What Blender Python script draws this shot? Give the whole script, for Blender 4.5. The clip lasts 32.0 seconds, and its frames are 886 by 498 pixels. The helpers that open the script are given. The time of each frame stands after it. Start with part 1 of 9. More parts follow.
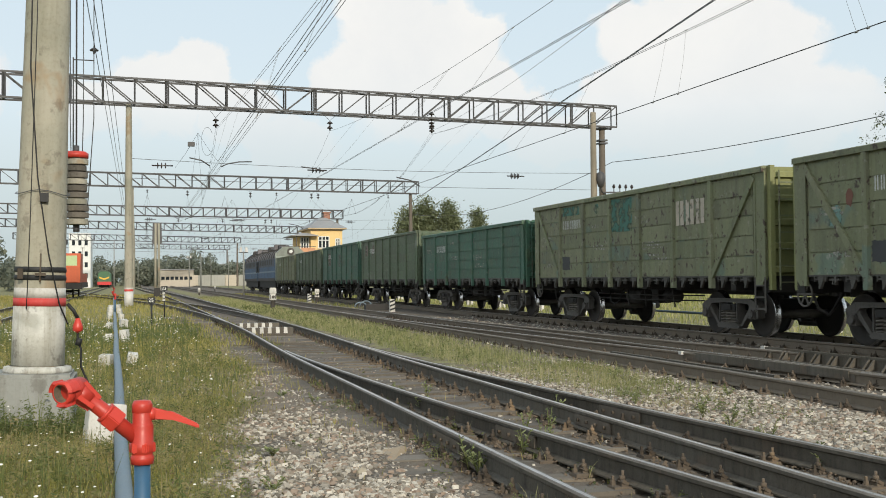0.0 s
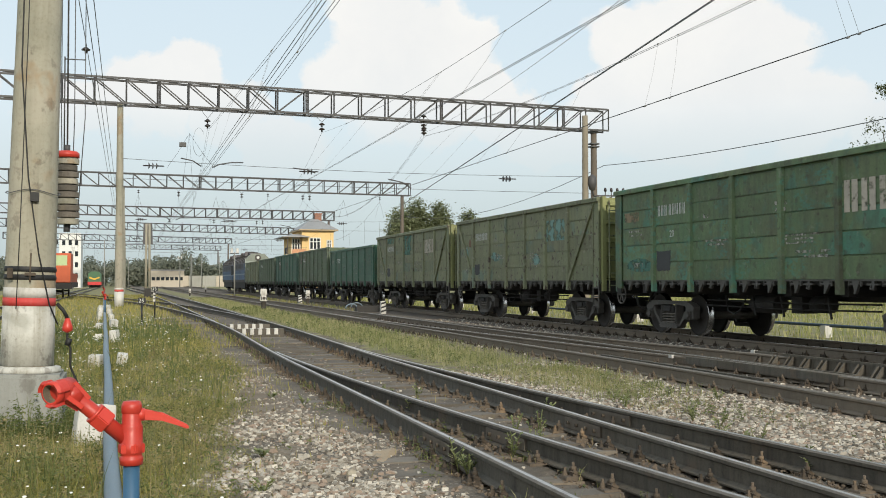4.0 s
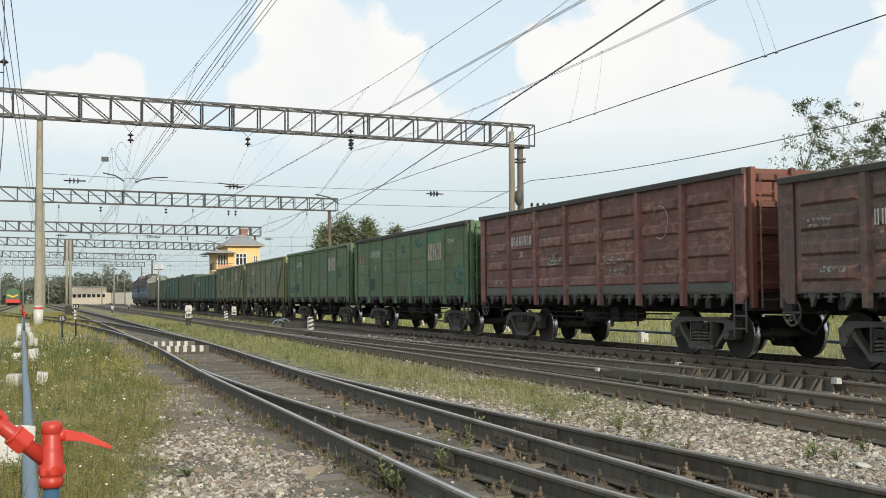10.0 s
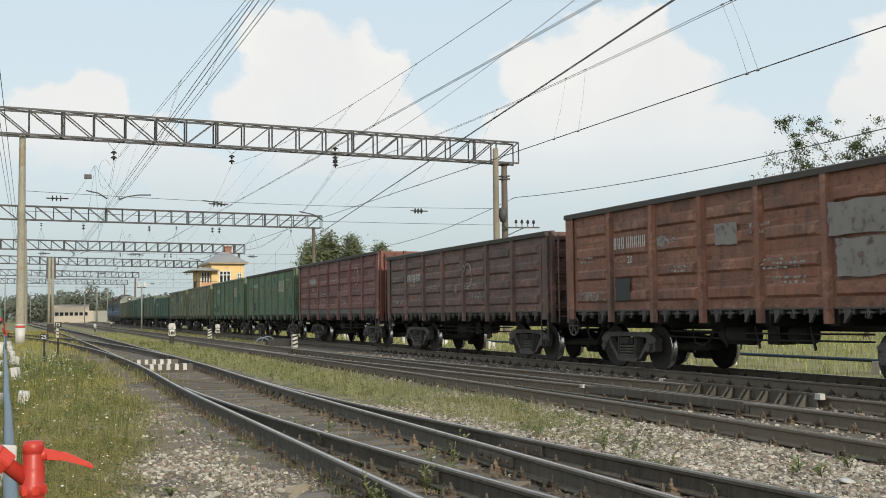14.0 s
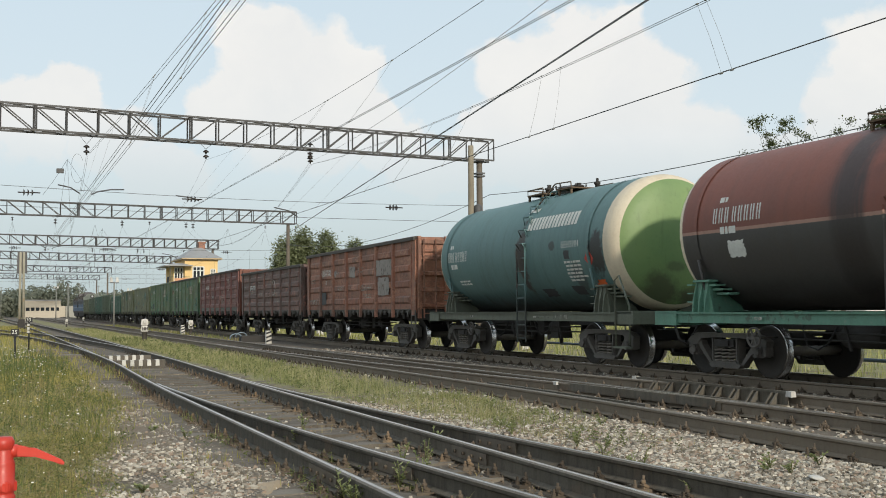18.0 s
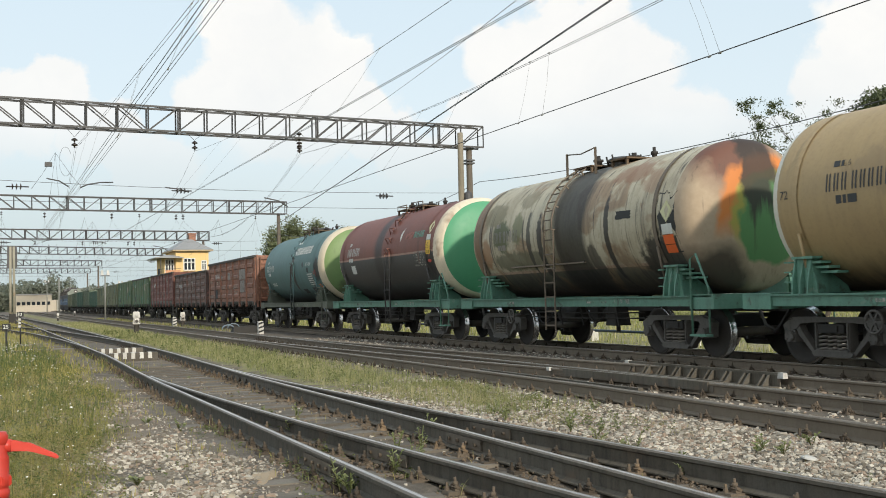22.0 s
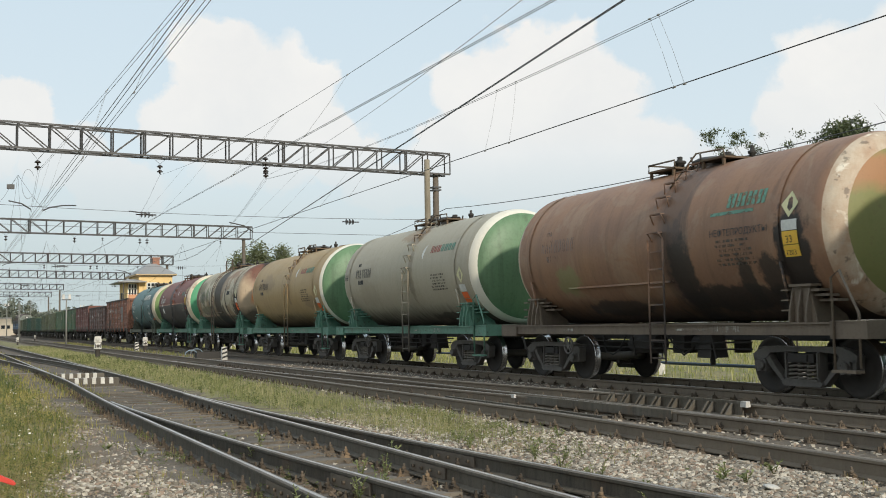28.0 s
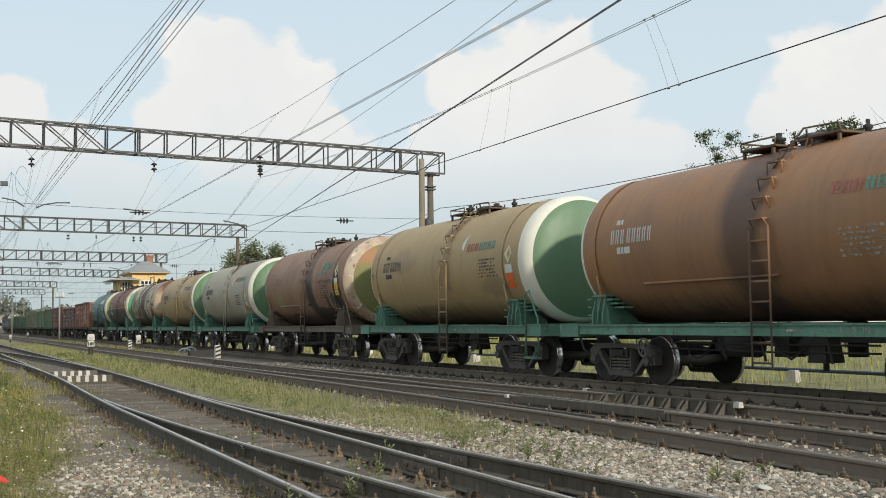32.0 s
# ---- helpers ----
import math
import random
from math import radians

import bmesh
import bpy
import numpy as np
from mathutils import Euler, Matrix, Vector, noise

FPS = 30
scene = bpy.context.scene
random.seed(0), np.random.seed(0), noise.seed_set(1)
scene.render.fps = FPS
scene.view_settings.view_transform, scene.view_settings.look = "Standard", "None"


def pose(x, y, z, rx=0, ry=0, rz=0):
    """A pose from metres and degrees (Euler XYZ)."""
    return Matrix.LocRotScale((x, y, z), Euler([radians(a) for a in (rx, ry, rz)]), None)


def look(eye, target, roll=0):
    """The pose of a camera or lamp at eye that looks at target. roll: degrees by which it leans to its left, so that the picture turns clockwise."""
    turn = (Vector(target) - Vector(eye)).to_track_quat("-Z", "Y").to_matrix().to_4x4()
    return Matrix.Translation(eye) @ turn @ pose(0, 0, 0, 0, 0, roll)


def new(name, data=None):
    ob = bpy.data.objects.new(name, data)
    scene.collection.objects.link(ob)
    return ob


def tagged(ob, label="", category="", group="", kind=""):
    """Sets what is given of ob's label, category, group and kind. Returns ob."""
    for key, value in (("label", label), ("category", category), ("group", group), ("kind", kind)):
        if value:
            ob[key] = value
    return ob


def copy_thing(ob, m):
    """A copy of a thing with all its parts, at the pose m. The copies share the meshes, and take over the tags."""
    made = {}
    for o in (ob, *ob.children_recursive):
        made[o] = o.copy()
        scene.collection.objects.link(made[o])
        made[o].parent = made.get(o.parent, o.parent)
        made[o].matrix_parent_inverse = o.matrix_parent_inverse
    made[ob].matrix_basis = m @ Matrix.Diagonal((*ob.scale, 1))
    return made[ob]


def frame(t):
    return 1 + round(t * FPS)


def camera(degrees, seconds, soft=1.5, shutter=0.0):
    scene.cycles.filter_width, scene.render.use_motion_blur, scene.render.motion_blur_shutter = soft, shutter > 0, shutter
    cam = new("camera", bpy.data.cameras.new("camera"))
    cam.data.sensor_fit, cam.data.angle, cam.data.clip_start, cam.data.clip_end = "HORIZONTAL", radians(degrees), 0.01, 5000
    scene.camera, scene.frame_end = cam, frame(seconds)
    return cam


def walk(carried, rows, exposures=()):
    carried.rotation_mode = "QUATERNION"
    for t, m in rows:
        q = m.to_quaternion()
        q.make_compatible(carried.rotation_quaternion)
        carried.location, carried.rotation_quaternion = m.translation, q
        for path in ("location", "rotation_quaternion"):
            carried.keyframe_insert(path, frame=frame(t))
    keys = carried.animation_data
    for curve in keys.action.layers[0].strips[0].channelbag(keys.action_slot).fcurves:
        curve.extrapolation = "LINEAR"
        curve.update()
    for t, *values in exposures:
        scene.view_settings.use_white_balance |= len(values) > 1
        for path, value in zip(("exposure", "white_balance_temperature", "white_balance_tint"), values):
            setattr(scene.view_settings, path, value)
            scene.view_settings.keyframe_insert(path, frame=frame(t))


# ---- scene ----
# ---------------------------------------------------------------- camera
ZC = 1.565          # eye height
RT = 0.30           # height of all rail tops
XC = 13.486         # centre line of the train's track
V = 5.287           # speed of the train, away from the camera
PATH = [
    (0, 91.610, 0.463, -15.956), (0.5, 91.636, 0.465, -16.030), (1, 91.735, 0.480, -16.132), (1.5, 91.784, 0.501, -16.262),
    (2, 91.826, 0.476, -16.305), (2.5, 91.864, 0.324, -16.241), (3, 91.886, 0.162, -16.169), (3.5, 91.788, 0.006, -16.215),
    (5.5, 91.567, 0.842, -17.833), (6, 91.540, 0.508, -18.345), (6.5, 91.514, 0.201, -18.731), (7, 91.551, 0.203, -19.077),
    (7.5, 91.669, 0.454, -19.299), (8, 91.860, 0.452, -19.531), (8.5, 92.040, 0.214, -19.742), (9, 92.215, 0.149, -19.891),
    (9.5, 92.364, 0.284, -20.123), (10, 92.505, 0.492, -20.270), (10.5, 92.656, 0.369, -20.389), (11, 92.770, 0.404, -20.440),
    (11.5, 92.914, 0.512, -20.480), (12, 93.085, 0.523, -20.555), (12.5, 93.174, 0.354, -20.626), (13, 93.268, 0.464, -20.744),
    (13.5, 93.391, 0.535, -20.945), (14, 93.407, 0.664, -21.094), (14.5, 93.501, 0.553, -21.160), (16.5, 93.885, 0.284, -21.945),
    (17, 93.908, 0.167, -22.206), (17.5, 93.909, 0.121, -22.371), (18, 93.226, 0.417, -22.457), (18.5, 92.814, 0.617, -22.517),
    (19, 92.750, 0.651, -22.600), (19.5, 92.752, 0.676, -22.673), (20, 92.654, 0.838, -22.704), (20.5, 92.545, 1.127, -22.730),
    (21, 92.490, 1.455, -22.772), (21.5, 92.513, 1.534, -22.809), (22, 92.558, 1.363, -22.887), (22.5, 92.644, 1.206, -22.984),
    (23, 92.715, 1.291, -23.032), (23.5, 92.800, 1.277, -23.081), (24, 92.874, 1.209, -23.207), (24.5, 92.971, 1.342, -23.367),
    (25, 93.067, 1.396, -23.497), (25.5, 93.127, 1.394, -23.714), (27.5, 93.857, 1.276, -24.542), (28, 93.942, 0.969, -24.730),
    (28.5, 93.975, 0.767, -24.840), (29, 93.965, 0.752, -24.880), (29.5, 93.954, 0.598, -24.808), (30, 93.996, 0.657, -24.900),
    (30.5, 94.140, 0.887, -25.035), (31, 94.128, 0.831, -25.097), (31.5, 94.031, 0.731, -25.057), (32, 93.902, 0.695, -25.058),
]

cam = camera(44.85, 32.0, soft=0.95, shutter=0.12)
walk(cam, [(t, pose(0, 0, ZC, a, b, c)) for t, a, b, c in PATH],
     exposures=[(0.0, -0.03), (3.0, -0.02), (6.0, 0.04), (8.0, 0.1), (12.0, -0.03), (17.0, -0.1), (18.0, -0.09), (19.0, -0.01), (20.0, 0.02), (22.0, 0.07), (25.0, 0.0), (28.0, -0.07), (32.0, -0.1)])

# ---------------------------------------------------------------- world, sun
SUN_TO = Vector((0.06, -1.0, 0.46)).normalized()
SUN_EL = math.asin(SUN_TO.z)
world = bpy.data.worlds.new("sky")
scene.world = world
world.use_nodes = True


class G:
    """A small helper to write node graphs."""

    def __init__(self, tree):
        self.t = tree

    def n(self, kind, ins=None, **props):
        nd = self.t.nodes.new(kind)
        for k, v in props.items():
            if k == "op":
                nd.operation = v
            elif k == "typ":
                nd.data_type = v
            elif k == "blend":
                nd.blend_type = v
            elif k == "clamp":
                nd.use_clamp = v
            elif k == "dims":
                nd.noise_dimensions = v
            elif k == "vdims":
                nd.voronoi_dimensions = v
            elif k == "feature":
                nd.feature = v
            elif k == "sky":
                nd.sky_type = v
        for k, v in (ins or {}).items():
            sock = nd.inputs[k]
            if hasattr(v, "is_output"):
                self.t.links.new(v, sock)
            else:
                sock.default_value = v
        return nd

    def m(self, op, a, b=0.0, c=None, clamp=False):
        ins = {0: a, 1: b}
        if c is not None:
            ins[2] = c
        return self.n("ShaderNodeMath", ins, op=op, clamp=clamp).outputs[0]

    def vm(self, op, a, b=(0, 0, 0)):
        nd = self.n("ShaderNodeVectorMath", {0: a, 1: b}, op=op)
        return nd.outputs["Value"] if op in ("DOT_PRODUCT", "LENGTH", "DISTANCE") else nd.outputs[0]

    def noise(self, vec, scale, detail=4.0, rough=0.55, dist=0.0):
        return self.n("ShaderNodeTexNoise", {"Vector": vec, "Scale": scale, "Detail": detail, "Roughness": rough, "Distortion": dist}).outputs["Fac"]

    def mix(self, f, a, b, blend="MIX"):
        nd = self.n("ShaderNodeMix", {0: f, 6: a, 7: b}, typ="RGBA", blend=blend)
        return nd.outputs[2]

    def ramp(self, f, lo, hi):
        return self.n("ShaderNodeMapRange", {"Value": f, "From Min": lo, "From Max": hi}).outputs[0]

    def xyz(self, vec):
        return self.n("ShaderNodeSeparateXYZ", {0: vec}).outputs

    def scaled(self, vec, s):
        return self.vm("MULTIPLY", vec, s)


def make_sky():
    nt = world.node_tree
    nt.nodes.clear()
    g = G(nt)
    sky = g.n("ShaderNodeTexSky", sky="NISHITA")
    sky.sun_disc = False
    sky.sun_elevation = SUN_EL
    sky.sun_rotation = math.atan2(SUN_TO.x, SUN_TO.y)
    sky.dust_density = 1.2
    sky.air_density = 1.0
    d = g.n("ShaderNodeTexCoord").outputs["Generated"]
    d = g.vm("NORMALIZE", d)
    z = g.xyz(d)[2]
    # haze veil: paler towards the horizon
    base = g.mix(0.85, sky.outputs[0], g.mix(g.ramp(z, 0.10, 0.42), (8.1, 9.1, 9.5, 1), (6.9, 8.5, 9.6, 1)))
    warp = g.n("ShaderNodeTexNoise", {"Vector": d, "Scale": 11.0, "Detail": 8.0, "Roughness": 0.6}).outputs["Color"]
    wd = g.vm("ADD", d, g.scaled(g.vm("SUBTRACT", warp, (0.5, 0.5, 0.5)), (0.085, 0.085, 0.075)))
    # cumulus heads as soft round masses, ruffled by the warp
    mass = None
    for az, el, r, sy in CLOUDS:
        c = Vector((math.sin(radians(az)) * math.cos(radians(el)), math.cos(radians(az)) * math.cos(radians(el)), math.sin(radians(el))))
        diff = g.vm("SUBTRACT", wd, tuple(c))
        diff = g.vm("MULTIPLY", diff, (1, 1, sy))
        v = g.m("SUBTRACT", 1.0, g.m("DIVIDE", g.vm("LENGTH", diff), radians(r)))
        mass = v if mass is None else g.m("MAXIMUM", mass, v)
    far = g.noise(g.vm("MULTIPLY", d, (1.0, 1.0, 2.2)), 2.3, 6.0, 0.55)
    beyond = g.ramp(g.xyz(d)[1], 0.55, 0.1)
    mass = g.m("MAXIMUM", mass, g.m("SUBTRACT", g.m("MULTIPLY", g.ramp(far, 0.42, 0.62), beyond), 0.4))
    # small round heads along the edges of the masses
    for sc, amt in ((24.0, 0.34), (60.0, 0.16)):
        cell = g.n("ShaderNodeTexVoronoi", {"Vector": wd, "Scale": sc, "Smoothness": 0.35}, feature="SMOOTH_F1").outputs["Distance"]
        mass = g.m("ADD", mass, g.m("MULTIPLY", g.m("SUBTRACT", 0.42, cell), amt))
    dens = g.m("MULTIPLY", g.ramp(mass, -0.02, 0.16), 0.92)
    shade = g.noise(wd, 7.0, 5.0, 0.6)
    low = g.ramp(z, 0.05, 0.22)
    white = g.mix(g.ramp(shade, 0.3, 0.7), (8.7, 8.75, 8.7, 1), (9.9, 9.7, 9.3, 1))
    grey = g.mix(shade, (7.7, 8.2, 8.4, 1), (8.5, 8.8, 8.9, 1))
    cl = g.mix(low, grey, white)
    dens = g.m("MULTIPLY", dens, g.ramp(z, 0.06, 0.17))
    col = g.mix(dens, base, cl)
    # grey-blue band above the horizon
    col = g.mix(g.m("MULTIPLY", g.ramp(z, 0.155, 0.0), 0.92), col, (5.0, 5.95, 6.05, 1))
    bg = g.n("ShaderNodeBackground", {"Color": col, "Strength": 0.10})
    g.n("ShaderNodeOutputWorld", {"Surface": bg.outputs[0]})


# azimuth from the track's line, elevation, radius, vertical squeeze
CLOUDS = [(1.0, 9.5, 2.6, 1.1), (3.0, 10.6, 2.2, 1.0), (5.0, 8.6, 2.4, 1.3), (-2.5, 8.6, 2.6, 1.3),
          (13.6, 13.2, 3.1, 1.0), (16.6, 12.2, 3.1, 1.0), (11.6, 10.6, 2.7, 1.1), (19.0, 9.6, 3.0, 1.2), (15.0, 9.5, 4.0, 1.3),
          (30.0, 12.8, 3.7, 1.0), (27.2, 11.4, 3.4, 1.0), (32.3, 11.0, 3.8, 1.1), (35.2, 8.6, 3.4, 1.2), (25.5, 9.0, 3.2, 1.3), (29.0, 9.0, 5.0, 1.5),
          (46.2, 11.2, 4.0, 1.0), (44.0, 9.2, 3.2, 1.1), (50.0, 12.5, 4.2, 1.0), (49.0, 8.5, 4.5, 1.3), (40.5, 7.0, 3.2, 1.4),
          (8.0, 7.4, 3.0, 1.6), (22.0, 7.4, 3.4, 1.6), (-9, 10.0, 3.4, 1.1), (-14, 9.0, 4.2, 1.2)]
make_sky()
sun = new("sun", bpy.data.lights.new("sun", "SUN"))
sun.data.energy, sun.data.angle, sun.data.color = 3.2, radians(3.0), (1.0, 0.915, 0.765)
sun.matrix_world = look((0, 0, 60), Vector((0, 0, 60)) - SUN_TO)


# ---------------------------------------------------------------- materials
def material(name):
    m = bpy.data.materials.new(name)
    m.use_nodes = True
    m.node_tree.nodes.clear()
    return m, G(m.node_tree)


def finish(g, col, rough, metal=0.0, bump=None, strength=0.3, dist=0.02):
    ins = {"Base Color": col, "Roughness": rough, "Metallic": metal}
    if bump is not None:
        ins["Normal"] = g.n("ShaderNodeBump", {"Height": bump, "Strength": strength, "Distance": dist}).outputs[0]
    b = g.n("ShaderNodeBsdfPrincipled", ins)
    g.n("ShaderNodeOutputMaterial", {"Surface": b.outputs[0]})


def worn(name, col, dirt=(0.05, 0.045, 0.04), amount=0.45, rough=0.6, metal=0.0, scale=3.0, streak=0.5, rnd=0.12, bump=0.25, patch=None, patch_amt=0.5, fade=None, seed=0.0, chips=0.0, smear=None):
    """Painted or plain surface with grain, vertical streaks, blotches and an optional repaint patch colour."""
    m, g = material(name)
    tc = g.n("ShaderNodeTexCoord").outputs["Object"]
    oi = g.n("ShaderNodeObjectInfo").outputs["Random"]
    p = g.vm("ADD", tc, g.n("ShaderNodeCombineXYZ", {0: g.m("MULTIPLY", oi, 37.0), 1: seed, 2: seed * 0.7}).outputs[0])
    big = g.noise(p, scale * 0.35, 5, 0.6)
    fine = g.noise(p, scale * 9, 6, 0.65)
    strk = g.noise(g.vm("MULTIPLY", p, (1.0, 1.0, 0.07)), scale * 3.2, 5, 0.6)
    c = (*col, 1)
    if fade:
        c = g.mix(g.ramp(big, 0.35, 0.7), c, (*fade, 1))
    if patch:
        pn = g.noise(g.vm("ADD", p, (3.1, 7.7, 1.3)), scale * 0.55, 3, 0.5, 0.4)
        c = g.mix(g.m("MULTIPLY", g.ramp(pn, 0.60, 0.66), patch_amt), c, (*patch, 1))
    f = g.m("ADD", g.m("MULTIPLY", g.ramp(strk, 0.45, 0.75), streak), g.m("MULTIPLY", g.ramp(big, 0.45, 0.8), 0.6))
    f = g.m("MULTIPLY", g.m("ADD", f, g.m("MULTIPLY", g.ramp(fine, 0.5, 0.8), 0.5)), amount, clamp=True)
    c = g.mix(f, c, (*dirt, 1))
    if chips:
        ch = g.noise(g.vm("MULTIPLY", g.vm("ADD", p, (11.0, 3.0, 5.0)), (1.0, 1.0, 0.8)), 5.5, 6, 0.62)
        c = g.mix(g.m("MULTIPLY", g.ramp(ch, 0.585, 0.64), chips), c, (0.055, 0.035, 0.026, 1))
        pale = g.noise(g.vm("ADD", p, (1.0, 13.0, 7.0)), 7.0, 5, 0.6)
        c = g.mix(g.m("MULTIPLY", g.ramp(pale, 0.60, 0.68), chips * 0.45), c, (0.34, 0.33, 0.28, 1))
    if smear:
        q = g.vm("MULTIPLY", g.vm("ADD", p, (2.0, 5.0, 9.0)), (1.0, 0.55, 1.0))
        rub = g.m("MULTIPLY", g.ramp(g.noise(q, 1.5, 3, 0.5), 0.48, 0.62), g.ramp(g.noise(q, 9.0, 6, 0.7), 0.46, 0.62))
        c = g.mix(g.m("MULTIPLY", rub, 0.8), c, (*smear, 1))
        soot_shade = g.m("MULTIPLY", g.ramp(g.noise(g.vm("ADD", p, (8.0, 1.0, 4.0)), 0.9, 4, 0.6), 0.48, 0.68), 0.5)
        c = g.mix(soot_shade, c, (0.06, 0.04, 0.034, 1))
    hv = g.n("ShaderNodeHueSaturation", {"Value": g.m("ADD", 1.0 - rnd, g.m("MULTIPLY", oi, 2 * rnd)), "Color": c}).outputs[0]
    r = g.m("ADD", rough, g.m("MULTIPLY", g.m("SUBTRACT", fine, 0.5), 0.3))
    finish(g, hv, r, metal, g.m("ADD", fine, g.m("MULTIPLY", big, 2.0)), bump, 0.01)
    return m


def plain(name, col, rough=0.6, metal=0.0, var=0.25, scale=12.0):
    m, g = material(name)
    tc = g.n("ShaderNodeTexCoord").outputs["Object"]
    a = g.noise(tc, scale, 5, 0.6)
    b = g.noise(tc, scale * 0.17, 3, 0.5)
    v = g.m("ADD", 1.0 - var, g.m("MULTIPLY", g.m("ADD", a, b), var))
    c = g.n("ShaderNodeHueSaturation", {"Value": v, "Color": (*col, 1)}).outputs[0]
    finish(g, c, rough, metal, a, 0.15, 0.005)
    return m


def rubbed(m, scale, lo, hi):
    """Paint worn through in places, so that what lies under it shows."""
    nt = m.node_tree
    end = next(n for n in nt.nodes if n.type == "OUTPUT_MATERIAL")
    src = end.inputs["Surface"].links[0].from_socket
    tc = nt.nodes.new("ShaderNodeTexCoord")
    tex = nt.nodes.new("ShaderNodeTexNoise")
    tex.inputs["Scale"].default_value = scale
    tex.inputs["Detail"].default_value = 5.0
    rmp = nt.nodes.new("ShaderNodeMapRange")
    rmp.inputs["From Min"].default_value, rmp.inputs["From Max"].default_value = lo, hi
    clear = nt.nodes.new("ShaderNodeBsdfTransparent")
    mx = nt.nodes.new("ShaderNodeMixShader")
    nt.links.new(tc.outputs["Object"], tex.inputs["Vector"])
    nt.links.new(tex.outputs["Fac"], rmp.inputs["Value"])
    nt.links.new(rmp.outputs["Result"], mx.inputs[0])
    nt.links.new(clear.outputs[0], mx.inputs[1])
    nt.links.new(src, mx.inputs[2])
    nt.links.new(mx.outputs[0], end.inputs["Surface"])
    return m


M = {}
M["green"] = worn("paint green dark", (0.095, 0.171, 0.081), smear=(0.073, 0.244, 0.183), amount=0.55, patch=(0.061, 0.207, 0.146), patch_amt=0.7, fade=(0.171, 0.220, 0.098), scale=1.6, chips=0.5, streak=0.8)
M["green_teal"] = worn("paint green teal", (0.043, 0.128, 0.085), amount=0.5, patch=(0.085, 0.128, 0.068), patch_amt=0.6, fade=(0.076, 0.145, 0.093), scale=1.6, seed=4.0, chips=0.5, streak=0.8)
M["green_grey"] = worn("paint green grey", (0.09, 0.135, 0.075), amount=0.5, patch=(0.22, 0.24, 0.20), patch_amt=0.5, fade=(0.12, 0.155, 0.09), scale=1.6, seed=8.0, chips=0.5, streak=0.8)
M["olive"] = worn("paint olive faded", (0.176, 0.198, 0.106), amount=0.5, patch=(0.106, 0.194, 0.176), patch_amt=0.5, fade=(0.220, 0.224, 0.132), scale=1.7, seed=2.0, chips=0.95, streak=0.8)
M["red"] = worn("oxide red paint", (0.226, 0.078, 0.067), smear=(0.439, 0.232, 0.177), amount=0.75, patch=(0.305, 0.146, 0.116), patch_amt=0.75, fade=(0.262, 0.117, 0.104), scale=1.6, seed=3.0, chips=0.5, streak=0.8)
M["brown"] = worn("brown paint weathered", (0.148, 0.082, 0.067), smear=(0.409, 0.165, 0.121), amount=0.75, patch=(0.251, 0.112, 0.079), patch_amt=0.75, fade=(0.191, 0.129, 0.112), scale=1.6, seed=6.0, chips=0.5, streak=0.8)
M["rust"] = worn("rust orange paint", (0.318, 0.124, 0.074), smear=(0.480, 0.240, 0.156), amount=0.7, patch=(0.360, 0.174, 0.114), patch_amt=0.7, fade=(0.306, 0.150, 0.100), scale=1.6, seed=9.0, chips=0.5, streak=0.8)
M["under"] = worn("sooty steel", (0.027, 0.025, 0.023), dirt=(0.04, 0.033, 0.027), amount=0.5, rough=0.75)
M["hatch"] = worn("grey hatch gear", (0.095, 0.09, 0.08), dirt=(0.04, 0.034, 0.028), amount=0.6, rough=0.7, scale=5.0)
M["bogie"] = worn("bogie cast steel", (0.105, 0.098, 0.088), dirt=(0.03, 0.026, 0.022), amount=0.65, rough=0.7, scale=5.0)
M["wheel"] = worn("wheel steel", (0.034, 0.031, 0.028), dirt=(0.055, 0.042, 0.032), amount=0.5, rough=0.88)
M["tread"] = plain("polished tread", (0.62, 0.62, 0.62), 0.25, 1.0, 0.1)
M["rail_side"] = worn("rail side rust", (0.112, 0.102, 0.083), dirt=(0.042, 0.037, 0.03), amount=0.85, rough=0.8, scale=4.0, streak=0.8, bump=0.4, patch=(0.15, 0.105, 0.07), patch_amt=0.6, fade=(0.118, 0.098, 0.07))
M["rail_top"] = worn("rail running surface", (0.58, 0.54, 0.51), dirt=(0.20, 0.16, 0.125), amount=0.7, rough=0.32, metal=0.75, scale=3.0, streak=0.3)
M["rail_brown"] = worn("rail side brown", (0.165, 0.135, 0.10), dirt=(0.075, 0.06, 0.045), amount=0.6, rough=0.75, scale=3.0, patch=(0.20, 0.15, 0.10), patch_amt=0.5)
M["rail_edge"] = worn("rail head edge", (0.195, 0.168, 0.138), dirt=(0.075, 0.06, 0.045), amount=0.8, rough=0.6, metal=0.15, scale=5.0, bump=0.35)
M["rail_dull"] = worn("rail head dull", (0.17, 0.145, 0.115), dirt=(0.09, 0.065, 0.045), amount=0.6, rough=0.6, metal=0.2, scale=3.0)
M["fast"] = worn("rusty fastening", (0.095, 0.074, 0.053), dirt=(0.04, 0.032, 0.026), amount=0.8, rough=0.9, scale=8.0, rnd=0.45, bump=0.6, patch=(0.21, 0.145, 0.085), patch_amt=0.7)
M["sleeper"] = worn("weathered sleeper", (0.148, 0.13, 0.106), dirt=(0.06, 0.048, 0.037), amount=0.9, rough=0.9, scale=4.0, streak=0.2, rnd=0.3, patch=(0.26, 0.21, 0.15), patch_amt=0.6)
M["steel"] = worn("grey painted steel", (0.075, 0.075, 0.078), dirt=(0.05, 0.038, 0.03), amount=0.5, rough=0.6)
